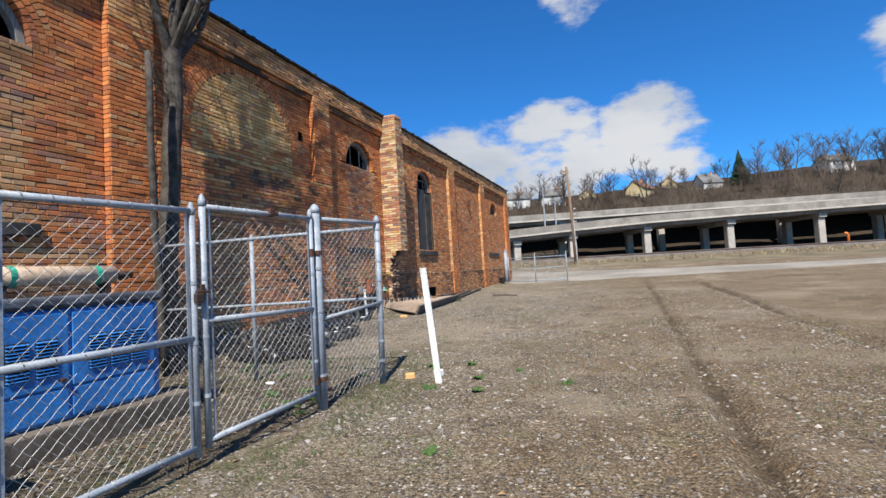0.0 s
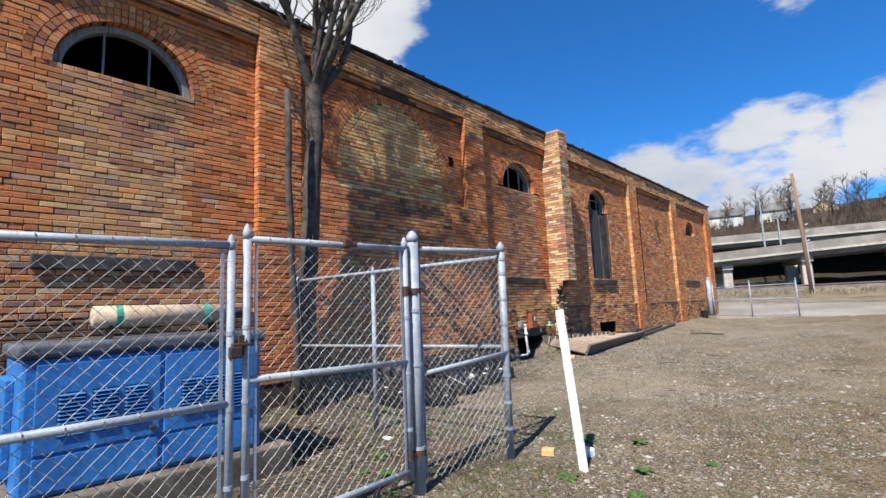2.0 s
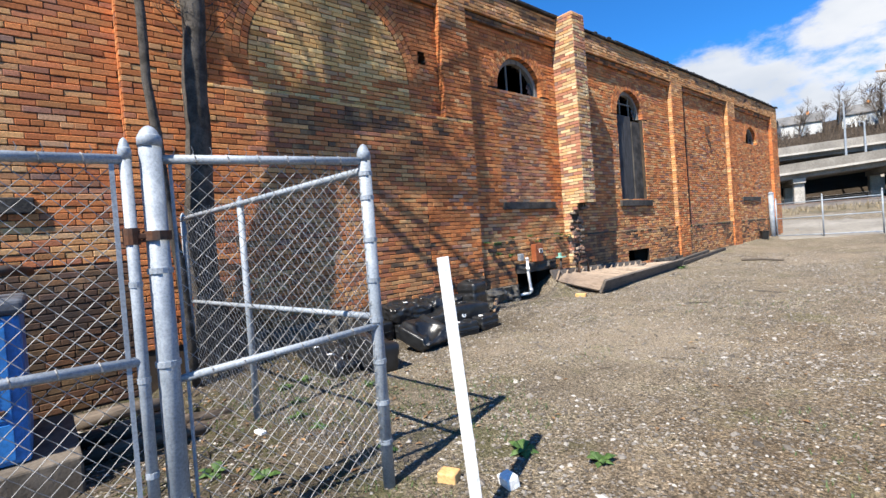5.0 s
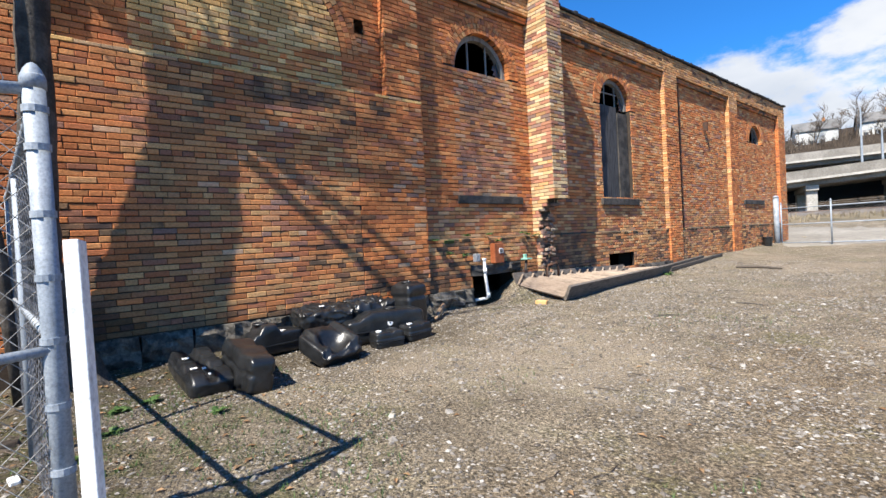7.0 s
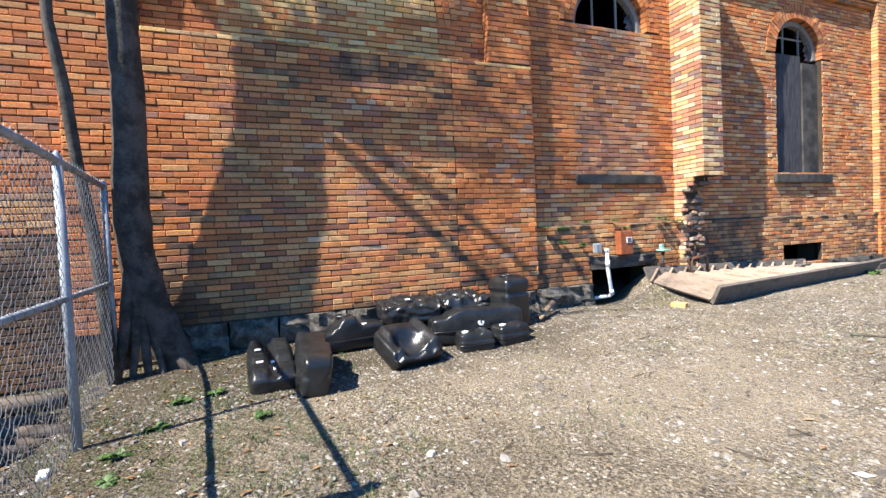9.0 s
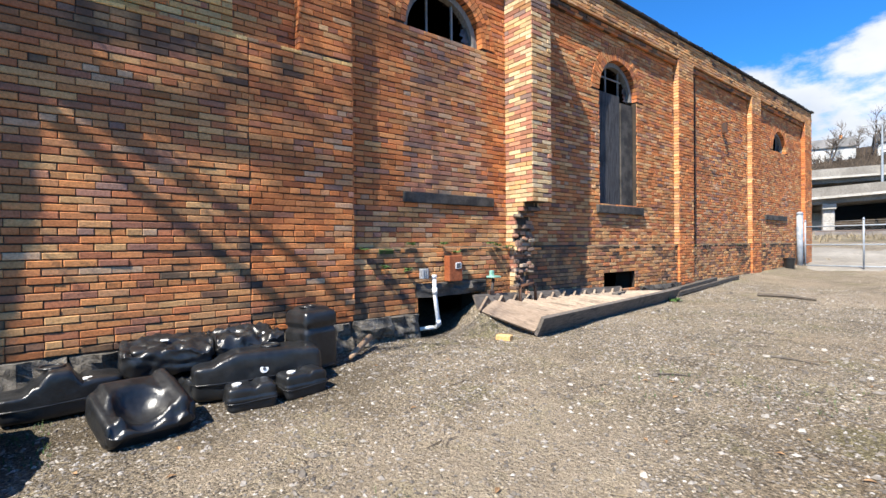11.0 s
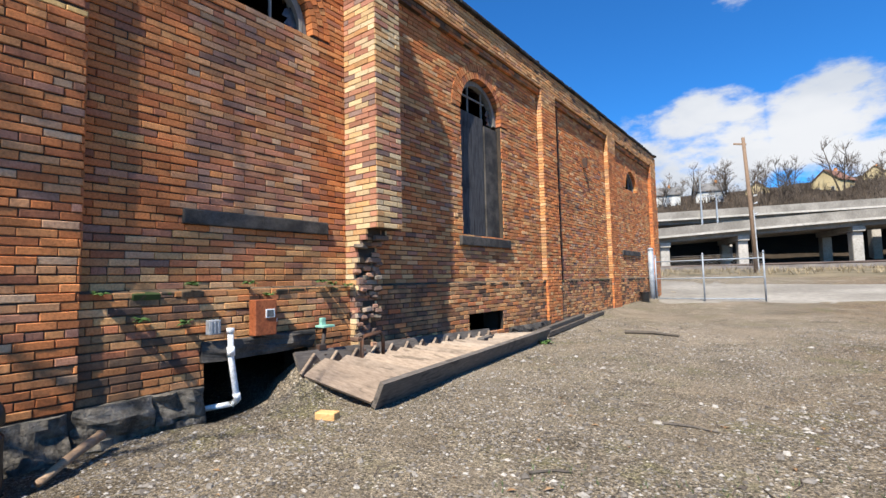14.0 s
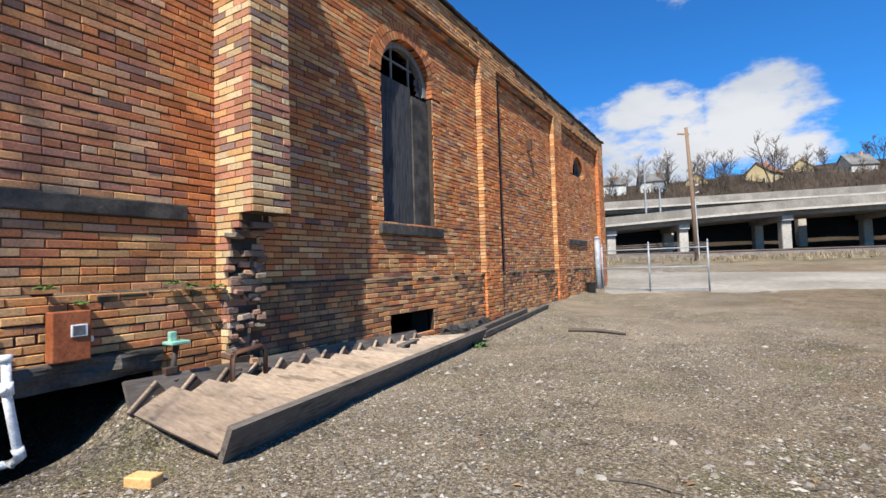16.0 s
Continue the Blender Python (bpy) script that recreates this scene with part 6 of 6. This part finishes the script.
single("brush", g, TWIGS, "tangled leafless brown brush covering the hillside", "brush", kind="stuff")

# dry grass along the verge
g = Geo()
for k in range(2600):
    u = fr.uniform(-10, 75)
    v = fr.uniform(41, 50) - 0.06 * max(0, u - 12)
    x, y = land(u, v)
    z = gz(x, y)
    for j in range(3):
        a, h = fr.uniform(0, 6.28), fr.uniform(0.15, 0.5)
        c, s = math.cos(a), math.sin(a)
        g.add([(x - s * 0.03, y + c * 0.03, z), (x + s * 0.03, y - c * 0.03, z), (x + c * h * 0.5, y + s * h * 0.5, z + h)], [(0, 1, 2)])
single("verge_tufts", g, STRAW, "dry pale grass tufts on the road verge", "grass", kind="stuff")

# one dark conifer
x, y = land(83, 130)
con = thing("conifer", "dark green pointed spruce on the hill top", "tree", (x, y, gz(x, y)))
part("trunk", Geo().tube([(0, 0, -0.5), (0, 0, 9.6)], [0.25, 0.03], 8), BARK, con)
g = Geo()
for k in range(1500):
    h = fr.random() ** 1.3
    z = 0.6 + h * 9.2
    rad = (1 - h) * 3.0 * fr.uniform(0.35, 1.0) + 0.1
    a = fr.uniform(0, 6.28)
    c, s = math.cos(a), math.sin(a)
    w = 0.16 + 0.2 * (1 - h)
    g.add([(rad * 0.35 * c, rad * 0.35 * s, z + 0.25), (rad * c - w * s, rad * s + w * c, z - 0.2 - rad * 0.1), (rad * 1.15 * c, rad * 1.15 * s, z - 0.3), (rad * c + w * s, rad * s - w * c, z - 0.2 - rad * 0.1)],
          [(0, 1, 2), (0, 2, 3)])
part("needles", g, NEEDLES, con, "dark drooping needle sprays", kind="stuff")


# ---------- houses on the hill ----------
def house(u, v, w, d, h, rot, wall_mat, roof_mat, label, z=None, gable=2.6, windows=3):
    x, y = land(u, v)
    base = gz(x, y) - 2.0 if z is None else z
    t = thing("house", label, "house", (x, y, base), "hill houses")
    t.rotation_euler = (0, 0, radians(rot))
    t.scale = (0.78, 0.78, 0.78)
    g = Geo().box((-w / 2, -d / 2, -3), (w / 2, d / 2, h))
    g.add([(-w / 2, -d / 2, h), (-w / 2, d / 2, h), (-w / 2, 0, h + gable), (w / 2, -d / 2, h), (w / 2, d / 2, h), (w / 2, 0, h + gable)], [(0, 2, 1), (3, 4, 5)])
    part("wall", g, SIDING[wall_mat], t)
    for s in (-1, 1):
        o, e = 0.4, 0.35
        y0, z0r = s * (d / 2 + o), h - gable * o / (d / 2)
        vs = [(-w / 2 - e, y0, z0r), (w / 2 + e, y0, z0r), (w / 2 + e, 0, h + gable), (-w / 2 - e, 0, h + gable)]
        vs2 = [(a, b, c + 0.18) for a, b, c in vs]
        part("roof", Geo().add(vs + vs2, [(0, 1, 2, 3), (4, 5, 6, 7), (0, 1, 5, 4), (1, 2, 6, 5), (2, 3, 7, 6), (3, 0, 4, 7)]), SHINGLE[roof_mat], t)
    part("chimney", Geo().rbox((w * 0.2, -0.3, h), (w * 0.2 + 0.6, 0.3, h + gable + 0.9), 0.03), BRICK["mixed"], t)
    def win(cx, cy, cz, ww, hh, along):
        f = part("window", Geo().rbox((cx - (ww / 2 if along else 0.06), cy - (0.06 if along else ww / 2), cz), (cx + (ww / 2 if along else 0.06), cy + (0.06 if along else ww / 2), cz + hh), 0.02), SIDING["white"], t)
        part("pane", Geo().box((cx - (ww / 2 - 0.1 if along else 0.08), cy - (0.08 if along else ww / 2 - 0.1), cz + 0.1), (cx + (ww / 2 - 0.1 if along else 0.08), cy + (0.08 if along else ww / 2 - 0.1), cz + hh - 0.1)), GLASS, f)
    for storey in range(max(1, int(h / 2.7))):
        for k in range(windows):
            win(-w / 2 + w * (k + 0.5) / windows, -d / 2, 0.9 + storey * 2.7, 1.0, 1.5, True)
        for s in (-1, 1):
            for k in range(2):
                win(s * w / 2, -d / 4 + k * d / 2, 0.9 + storey * 2.7, 0.9, 1.4, False)
    return t


house(21, 132, 9, 8, 5.2, 20, "white", "grey", "white two-storey house with a grey roof on the hill", windows=4)
house(31, 131, 8, 8, 5.0, 15, "white", "grey", "white clapboard house with a porch on the hill", windows=3)
house(43, 138, 6, 6, 3.0, 95, "yellow", "grey", "small cream gabled house behind the brush", gable=2.4, windows=2)
house(55, 130, 7, 7, 4.2, 60, "yellow", "brown", "yellow gabled house with a brown roof on the hill", gable=3.0, windows=2)
house(69, 142, 6, 6, 3.5, 80, "yellow", "tan", "small yellow house with a tan roof", windows=2)
house(76, 134, 7, 7, 4.2, 25, "grey", "grey", "pale grey house with a steep grey roof", gable=3.2, windows=3)
house(114, 136, 9, 8, 5.5, 20, "white", "grey", "white house among the hilltop trees", windows=3)

# ---------- concrete overpass ----------
DECKU = [-60, 9.2, 20, 30.5, 43, 65, 120, 200]
DECKZ = [4.0, 7.05, 7.65, 8.15, 8.45, 8.9, 9.7, 10.4]


def deck_z(u):
    return float(np.interp(u, DECKU, DECKZ))


def overpass(name, v0, v1, lift, label, piers, zs, thick=0.55):
    t = thing(name, label, "overpass", (0, 0, 0))
    us = np.linspace(-60, 190, 64)
    def run(prof, nm, mat, lb=""):
        g = Geo()
        n = len(prof)
        for u in us:
            zt = zs(u) + lift
            for v, dz in prof:
                x, y = land(u, v)
                g.v.append((x, y, zt + dz))
        for i in range(len(us) - 1):
            for k in range(n):
                a, b = i * n + k, i * n + (k + 1) % n
                g.f.append((a, b, b + n, a + n))
        part(nm, g, mat, t, lb)
    run([(v0, -0.95), (v0, 0), (v0 + 0.25, 0), (v0 + 0.3, -0.8), (v1 - 0.3, -0.8), (v1 - 0.25, 0), (v1, 0), (v1, -0.95), (v1, -1.15), (v0, -1.15)], "deck", CONCRETE, "stained concrete deck with parapets")
    for k in range(5):
        v = v0 + 1.0 + k * (v1 - v0 - 2.0) / 4
        run([(v - 0.2, -1.16), (v + 0.2, -1.16), (v + 0.2, -1.16 - thick), (v - 0.2, -1.16 - thick)], "girder", CONCRETE)
    run([(v0 - 0.06, -0.95), (v0 - 0.004, -0.95), (v0 - 0.004, -1.2), (v0 - 0.06, -1.2)], "drip_edge", PIERMAT)
    for u in piers:
        top = zs(u) + lift - 1.16 - thick
        x0, y0 = land(u, v0 + 1)
        ang = math.atan2(-FX, FY)
        pier = None
        for k, v in enumerate((v0 + 1.6, v1 - 1.6)):
            x, y = land(u, v)
            m = Matrix.Translation((x, y, 0)) @ Matrix.Rotation(ang, 4, "Z")
            part("column", Geo().rbox((-0.52, -0.55, gz(x, y) - 1), (0.52, 0.55, top - 0.6), 0.12, m), PIERMAT, t)
        xa, ya = land(u, (v0 + v1) / 2)
        m = Matrix.Translation((xa, ya, 0)) @ Matrix.Rotation(ang, 4, "Z")
        hw = (v1 - v0) / 2
        part("pier_cap", Geo().rbox((-0.6, -hw + 0.7, top - 0.6), (0.6, hw - 0.7, top - 0.004), 0.06, m), PIERMAT, t)
    return t


overpass("overpass", 70, 80, 0.0, "long grey concrete overpass on square piers", (-32, -18, -4, 11.2, 19.6, 30.8, 43.3, 57, 72, 88, 104, 120, 138), deck_z)
overpass("overpass", 80.9, 95, 0.0, "rear concrete overpass carriageway behind the first", (-30, -14, 4, 21, 38, 59, 78, 98, 118), lambda u: float(np.interp(u, [-60, 9, 65, 200], [9.4, 10.3, 11.0, 12.0])))
x, y = land(58.5, 68.5)
bol = thing("standpipe", "orange painted bent standpipe beside a pier", "pipe", (x, y, gz(x, y)))
part("pipe", Geo().tube([(0, 0, -0.2), (0, 0, 1.5), (-0.1, 0, 1.7), (-0.4, 0, 1.75)], 0.16, 10), ORANGEPAINT, bol, smooth_faces=True)
for u, h in ((17.6, 8.5), (19.5, 5.5)):
    x, y = land(u, 80.5)
    zt = deck_z(u) - 1
    sl = thing("street_lamp", "slim grey street lamp on the overpass", "street lamp", (x, y, zt), "overpass lamps")
    part("pole", Geo().tube([(0, 0, 0), (0, 0, h)], [0.14, 0.08], 8), GALV, sl)
    part("arm", Geo().tube([(0, 0, h), (-0.5, 0, h + 0.2), (-1.3, 0, h + 0.15)], 0.05, 6), GALV, sl)
    part("head", Geo().rbox((-1.8, -0.12, h + 0.05), (-1.2, 0.12, h + 0.2), 0.04), GREYBOX, sl)

# ---------- utility pole and far gate ----------
x, y = -4.25, 45.1
pole = thing("utility_pole", "brown wooden utility pole with a snapped crossarm", "utility pole", (x, y, gz(x, y)))
part("pole", Geo().tube([(0, 0, -0.5), (-0.1, 0, 4.5), (-0.28, 0, 9.1)], [0.15, 0.13, 0.10], 10), POLEWOOD, pole, smooth_faces=True)
part("crossarm", Geo().rbox((-0.95, -0.05, 8.35), (-0.2, 0.05, 8.46), 0.01, Matrix.Rotation(radians(12), 4, "Y") @ Matrix.Translation((-1.7, 0, 0))), POLEWOOD, pole)
for z in (3.9, 4.6, 5.1):
    part("insulator", Geo().tube([(0.1, -0.1, z), (0.3, -0.1, z + 0.05)], 0.05, 8), GREYBOX, pole)
part("conduit", Geo().tube([(0.15, -0.12, -0.3), (0.05, -0.12, 4.2)], 0.04, 6), GREYBOX, pole)

far_gate = thing("field_gate", "open galvanised chain-link field gate at the far corner", "gate", (0, 0, 0))
GY, GZ = 25.4, 0.60
GA, GB = -5.93, -2.86
for xx in (GA, (GA + GB) / 2 - 0.1, GB):
    post_parts(far_gate, xx, GY, GZ - 0.02, GZ + 1.5, 0.025, name="stile")
for z in (0.06, 0.72, 1.30):
    rail_part(far_gate, (GA, GY, GZ + z), (GB, GY, GZ + z), 0.02, False)
for z in (1.38, 1.45):
    part("barbed_wire", Geo().tube([(GA, GY, GZ + z), (GB, GY, GZ + z)], 0.004, 4), WIRE, far_gate)
part("wire_mesh", link_mesh((GA, GY), (GB, GY), GZ + 0.06, GZ + 1.3, GZ + 0.06, GZ + 1.3, 0.09, 0.0022), WIRE, far_gate, "diamond wire mesh")
fp = thing("gate_post", "thick pale steel gate post at the far building corner", "post", (0, 0, 0), "far gate posts")
post_parts(fp, -6.02, 25.2, 0.4, GZ + 1.75, 0.09)
bucket = thing("bucket", "small black bucket at the wall foot", "bucket", (-5.92, 23.8, gz(-5.92, 23.8)))
part("body", Geo().tube([(0, 0, 0), (0, 0, 0.3)], [0.12, 0.16], 14), BLACKPL, bucket)
part("rim", Geo().tube([(0, 0, 0.29), (0, 0, 0.315)], 0.17, 14), BLACKPL, bucket)

LOGDARK = material("rotting_log", wood((0.06, 0.045, 0.035), (0.15, 0.12, 0.095), 1))
DEADLEAF = material("dead_leaf", two_tone((0.16, 0.085, 0.04), (0.30, 0.19, 0.10), 8, 50, 0.0))
# ---------- gravel, straw, weeds ----------
pr = random.Random(8)
g = Geo()
OCT = [(1, 0, 0), (0, 1, 0), (-1, 0, 0), (0, -1, 0), (0, 0, 1), (0, 0, -1)]
OF = [(0, 1, 4), (1, 2, 4), (2, 3, 4), (3, 0, 4), (1, 0, 5), (2, 1, 5), (3, 2, 5), (0, 3, 5)]
count = 0
while count < 75000:
    x, y = pr.uniform(-6.05, 3.0), pr.uniform(0.6, 19)
    dens = 1.0 if x < -1.0 else 0.45
    dens *= 0.55 + 0.9 * noise.noise((x * 0.9, y * 0.9, 11))
    if y > 13:
        dens *= 0.6
    if pr.random() > dens:
        continue
    r = 0.005 + 0.017 * pr.random() ** 3 + (0.028 * pr.random() if pr.random() < 0.012 else 0)
    z = gz(x, y) + r * 0.1
    a = pr.uniform(0, 6.28)
    c, s = math.cos(a), math.sin(a)
    k1, k2, k3 = pr.uniform(0.7, 1.4), pr.uniform(0.6, 1.0), pr.uniform(0.35, 0.65)
    vs = []
    for px, py, pz in OCT:
        j = pr.uniform(0.75, 1.2)
        qx, qy = px * k1 * j * r, py * k2 * j * r
        vs.append((x + qx * c - qy * s, y + qx * s + qy * c, z + pz * k3 * j * r))
    g.add(vs, OF)
    count += 1
for k in range(900):
    x, y = pr.uniform(-6.0, 3.0), pr.uniform(1.0, 17)
    if pr.random() > 0.55 + 0.8 * noise.noise((x * 0.7, y * 0.7, 41)):
        continue
    r = pr.uniform(0.016, 0.036)
    z, a = gz(x, y) + r * 0.05, pr.uniform(0, 6.28)
    ring_a = [(x + math.cos(a + i * 1.047) * r * pr.uniform(0.7, 1.2), y + math.sin(a + i * 1.047) * r * pr.uniform(0.6, 1.0)) for i in range(6)]
    tilt_x, tilt_y = pr.uniform(-0.25, 0.25), pr.uniform(-0.25, 0.25)
    top = [(x + (p - x) * 0.72, y + (q - y) * 0.72, z + r * pr.uniform(0.3, 0.45) + (p - x) * tilt_x + (q - y) * tilt_y) for p, q in ring_a]
    g.add([(p, q, z - r * 0.2) for p, q in ring_a] + top, [(6, 7, 8, 9, 10, 11)] + [(i, (i + 1) % 6, 6 + (i + 1) % 6, 6 + i) for i in range(6)])
single("gravel", g, PEBBLE, "scattered grey and pale gravel stones on the yard", "gravel", kind="stuff")
g = Geo()
for k in range(5200):
    x, y = pr.uniform(-6.0, 3.0), pr.uniform(0.8, 16)
    if pr.random() > 0.35 + 0.6 * (x < -2.4 and y < 5) + 0.5 * noise.noise((x * 0.6, y * 0.6, 21)):
        continue
    z = gz(x, y) + 0.008
    a, ln = pr.uniform(0, 6.28), pr.uniform(0.02, 0.10)
    c, s, w = math.cos(a) * ln, math.sin(a) * ln, pr.uniform(0.001, 0.0025)
    up = pr.uniform(0.0, 0.02)
    g.add([(x - s * w / ln, y + c * w / ln, z), (x + s * w / ln, y - c * w / ln, z), (x + c, y + s, z + up), (x + c * 0.5, y + s * 0.5, z + up * 0.5 + 0.004)], [(0, 1, 3), (1, 2, 3), (0, 3, 2)])
single("straw", g, STRAW, "dry straw and dead stems strewn on the ground", "straw", kind="stuff")
g = Geo()
for k in range(9000):
    if k % 2:
        x, y = pr.uniform(-6.0, -2.0), pr.uniform(2.4, 6.6)
    else:
        x, y = pr.uniform(-3.4, 3.0), pr.uniform(2.5, 12)
    if noise.noise((x * 0.8, y * 0.8, 31)) < (0.0 if k % 2 else 0.22):
        continue
    z = gz(x, y)
    for b in range(4):
        a, h = pr.uniform(0, 6.28), pr.uniform(0.015, 0.05)
        c, s = math.cos(a), math.sin(a)
        g.add([(x - s * 0.002, y + c * 0.002, z), (x + s * 0.002, y - c * 0.002, z), (x + c * h * 0.6, y + s * h * 0.6, z + h)], [(0, 1, 2)])
single("grass", g, LEAF, "thin patches of short green grass", "grass", kind="stuff")


def weed(x, y, size, label="small green broadleaf weed on the gravel", z=None, n=9):
    base = gz(x, y) if z is None else z
    w = thing("weed", label, "weed", (x, y, base), "weeds")
    g = Geo()
    for k in range(n):
        a = 6.28 * k / n + pr.uniform(-0.3, 0.3)
        ln, el = size * pr.uniform(0.6, 1.1), pr.uniform(0.15, 0.8)
        d = Vector((math.cos(a) * math.cos(el), math.sin(a) * math.cos(el), math.sin(el)))
        s = Vector((-math.sin(a), math.cos(a), 0)) * ln * 0.28
        droop = Vector((0, 0, -ln * 0.25))
        p0, p1, p2 = Vector((0, 0, 0.003)), d * ln * 0.55, d * ln + droop
        g.add([tuple(p) for p in (p0, p1 + s, p1 + Vector((0, 0, 0.012 * size * 8)), p1 - s, p2)], [(0, 1, 2), (0, 2, 3), (1, 4, 2), (2, 4, 3)])
    part("leaves", g, LEAF, w)


for x, y, s in ((-2.28, 5.62, 0.15), (-1.86, 5.78, 0.11), (-1.98, 4.72, 0.11), (-1.42, 4.6, 0.10), (-1.3, 3.1, 0.09), (-4.4, 5.1, 0.10), (-4.05, 4.95, 0.11), (-3.75, 4.98, 0.09), (-3.3, 4.4, 0.13), (-3.6, 4.2, 0.12), (-4.9, 5.2, 0.13),
                (-5.0, 5.42, 0.12), (-3.15, 3.95, 0.15), (-3.0, 4.15, 0.1), (-2.85, 3.7, 0.09), (-3.4, 3.85, 0.08), (-4.25, 5.75, 0.1), (-1.2, 5.6, 0.09), (-1.55, 5.1, 0.1), (-3.0, 5.1, 0.1), (-5.4, 15.3, 0.18), (-5.75, 16.2, 0.15), (-0.6, 5.0, 0.08)):
    weed(x, y, s)
for y, z in ((9.35, 1.36), (9.62, 1.15), (10.0, 1.42), (10.52, 1.42), (10.72, 1.31), (11.35, 1.43), (11.5, 1.4), (11.72, 1.38), (9.95, 1.1)):
    weed(PIL + 0.01, y, 0.09, "green weed rooted in the brick ledge", z, 12)
# dead wood and debris round the generator
for x, y, a, ln, r in ((-4.6, 3.95, 80, 0.9, 0.05), (-4.85, 4.1, 70, 1.1, 0.06), (-5.1, 3.9, 95, 0.8, 0.05), (-4.7, 4.25, 60, 0.7, 0.035), (-3.7, 1.35, 30, 0.8, 0.04), (-3.9, 1.5, 100, 0.6, 0.035), (-5.5, 3.95, 85, 0.7, 0.07)):
    c, s = math.cos(radians(a)) * ln / 2, math.sin(radians(a)) * ln / 2
    z = gz(x, y) + r * 0.8
    single("dead_log", Geo().tube([(x - c, y - s, z), (x, y + 0.02, z + 0.02), (x + c, y + s, z + 0.01)], [r, r * 0.95, r * 0.8], 9), LOGDARK, "dark rotting log lying behind the fence", "log", "dead logs", smooth_faces=True)
g = Geo()
for k in range(900):
    x, y = pr.uniform(-5.9, -2.75), pr.uniform(1.0, 4.6)
    if -5.2 < x < -4.0 and 1.5 < y < 3.6:
        continue
    a, ln, r = pr.uniform(0, 6.28), pr.uniform(0.08, 0.35), pr.uniform(0.002, 0.006)
    z = gz(x, y) + 0.01
    g.tube([(x, y, z), (x + math.cos(a) * ln * 0.5, y + math.sin(a) * ln * 0.5, z + pr.uniform(0, 0.03)), (x + math.cos(a) * ln, y + math.sin(a) * ln, z)], r, 3, False)
for k in range(420):
    x, y = pr.uniform(-6.0, 2.5), pr.uniform(3.0, 16)
    a, ln, r = pr.uniform(0, 6.28), pr.uniform(0.05, 0.22), pr.uniform(0.0015, 0.004)
    p, q = (x + math.cos(a) * ln, y + math.sin(a) * ln), (x + math.cos(a + 0.3) * ln * 0.5, y + math.sin(a + 0.3) * ln * 0.5)
    g.tube([(x, y, gz(x, y) + 0.006), (q[0], q[1], gz(*q) + 0.014), (p[0], p[1], gz(*p) + 0.006)], r, 3, False)
single("twig_litter", g, TWIGS, "dead twigs littering the ground of the yard", "twigs", kind="stuff")
g = Geo()
for k in range(700):
    if k % 2:
        x, y = pr.uniform(-6.0, -2.8), pr.uniform(2.5, 6.5)
    else:
        x, y = pr.uniform(-6.0, 2.0), pr.uniform(2.0, 14)
    z, a, s = gz(x, y) + 0.006, pr.uniform(0, 6.28), pr.uniform(0.012, 0.035)
    c, d = math.cos(a) * s, math.sin(a) * s
    g.add([(x - c, y - d, z), (x + d * 0.5, y - c * 0.5, z + 0.01), (x + c, y + d, z + 0.004), (x - d * 0.5, y + c * 0.5, z + 0.012)], [(0, 1, 2), (0, 2, 3)])
single("dead_leaves", g, DEADLEAF, "brown dead leaves scattered on the ground", "leaves", kind="stuff")
# sticks and litter
for x0, y0, x1, y1, r in ((-2.87, 11.89, -2.5, 11.92, 0.012), (-4.6, 17.0, -3.7, 17.0, 0.04), (-1.0, 10.9, -0.6, 10.8, 0.008), (-3.3, 10.6, -3.1, 10.75, 0.01)):
    single("stick", Geo().tube([(x0, y0, gz(x0, y0) + r * 0.7), ((x0 + x1) / 2, (y0 + y1) / 2 + 0.03, gz((x0 + x1) / 2, (y0 + y1) / 2) + r), (x1, y1, gz(x1, y1) + r * 0.7)], [r, r * 0.8, r * 0.5], 6), DARKWOOD,
           "dark dead stick lying on the gravel", "stick", "sticks")

# ---------- single bricks of the nearest base courses ----------
brick_meshes = {}
for k, (y0, y1, lo, hi) in enumerate(singles):
    w, h = round((y1 - y0) / 0.02) * 0.02, COURSE - 0.0096
    key = (round(w, 2), k % 3)
    if key not in brick_meshes:
        g = Geo()
        rng.seed(k)
        brick_at(g, 0, -w / 2, w / 2, -h / 2, h / 2, 0.05, 0.003)
        brick_meshes[key] = g.mesh("brick")
    if hi - lo < 0.05:
        continue
    b = part("brick", brick_meshes[key], BRICK_ONE, wall)
    b.location = (BASEX + rng.uniform(-0.003, 0.004), (y0 + y1) / 2, (lo + hi) / 2)
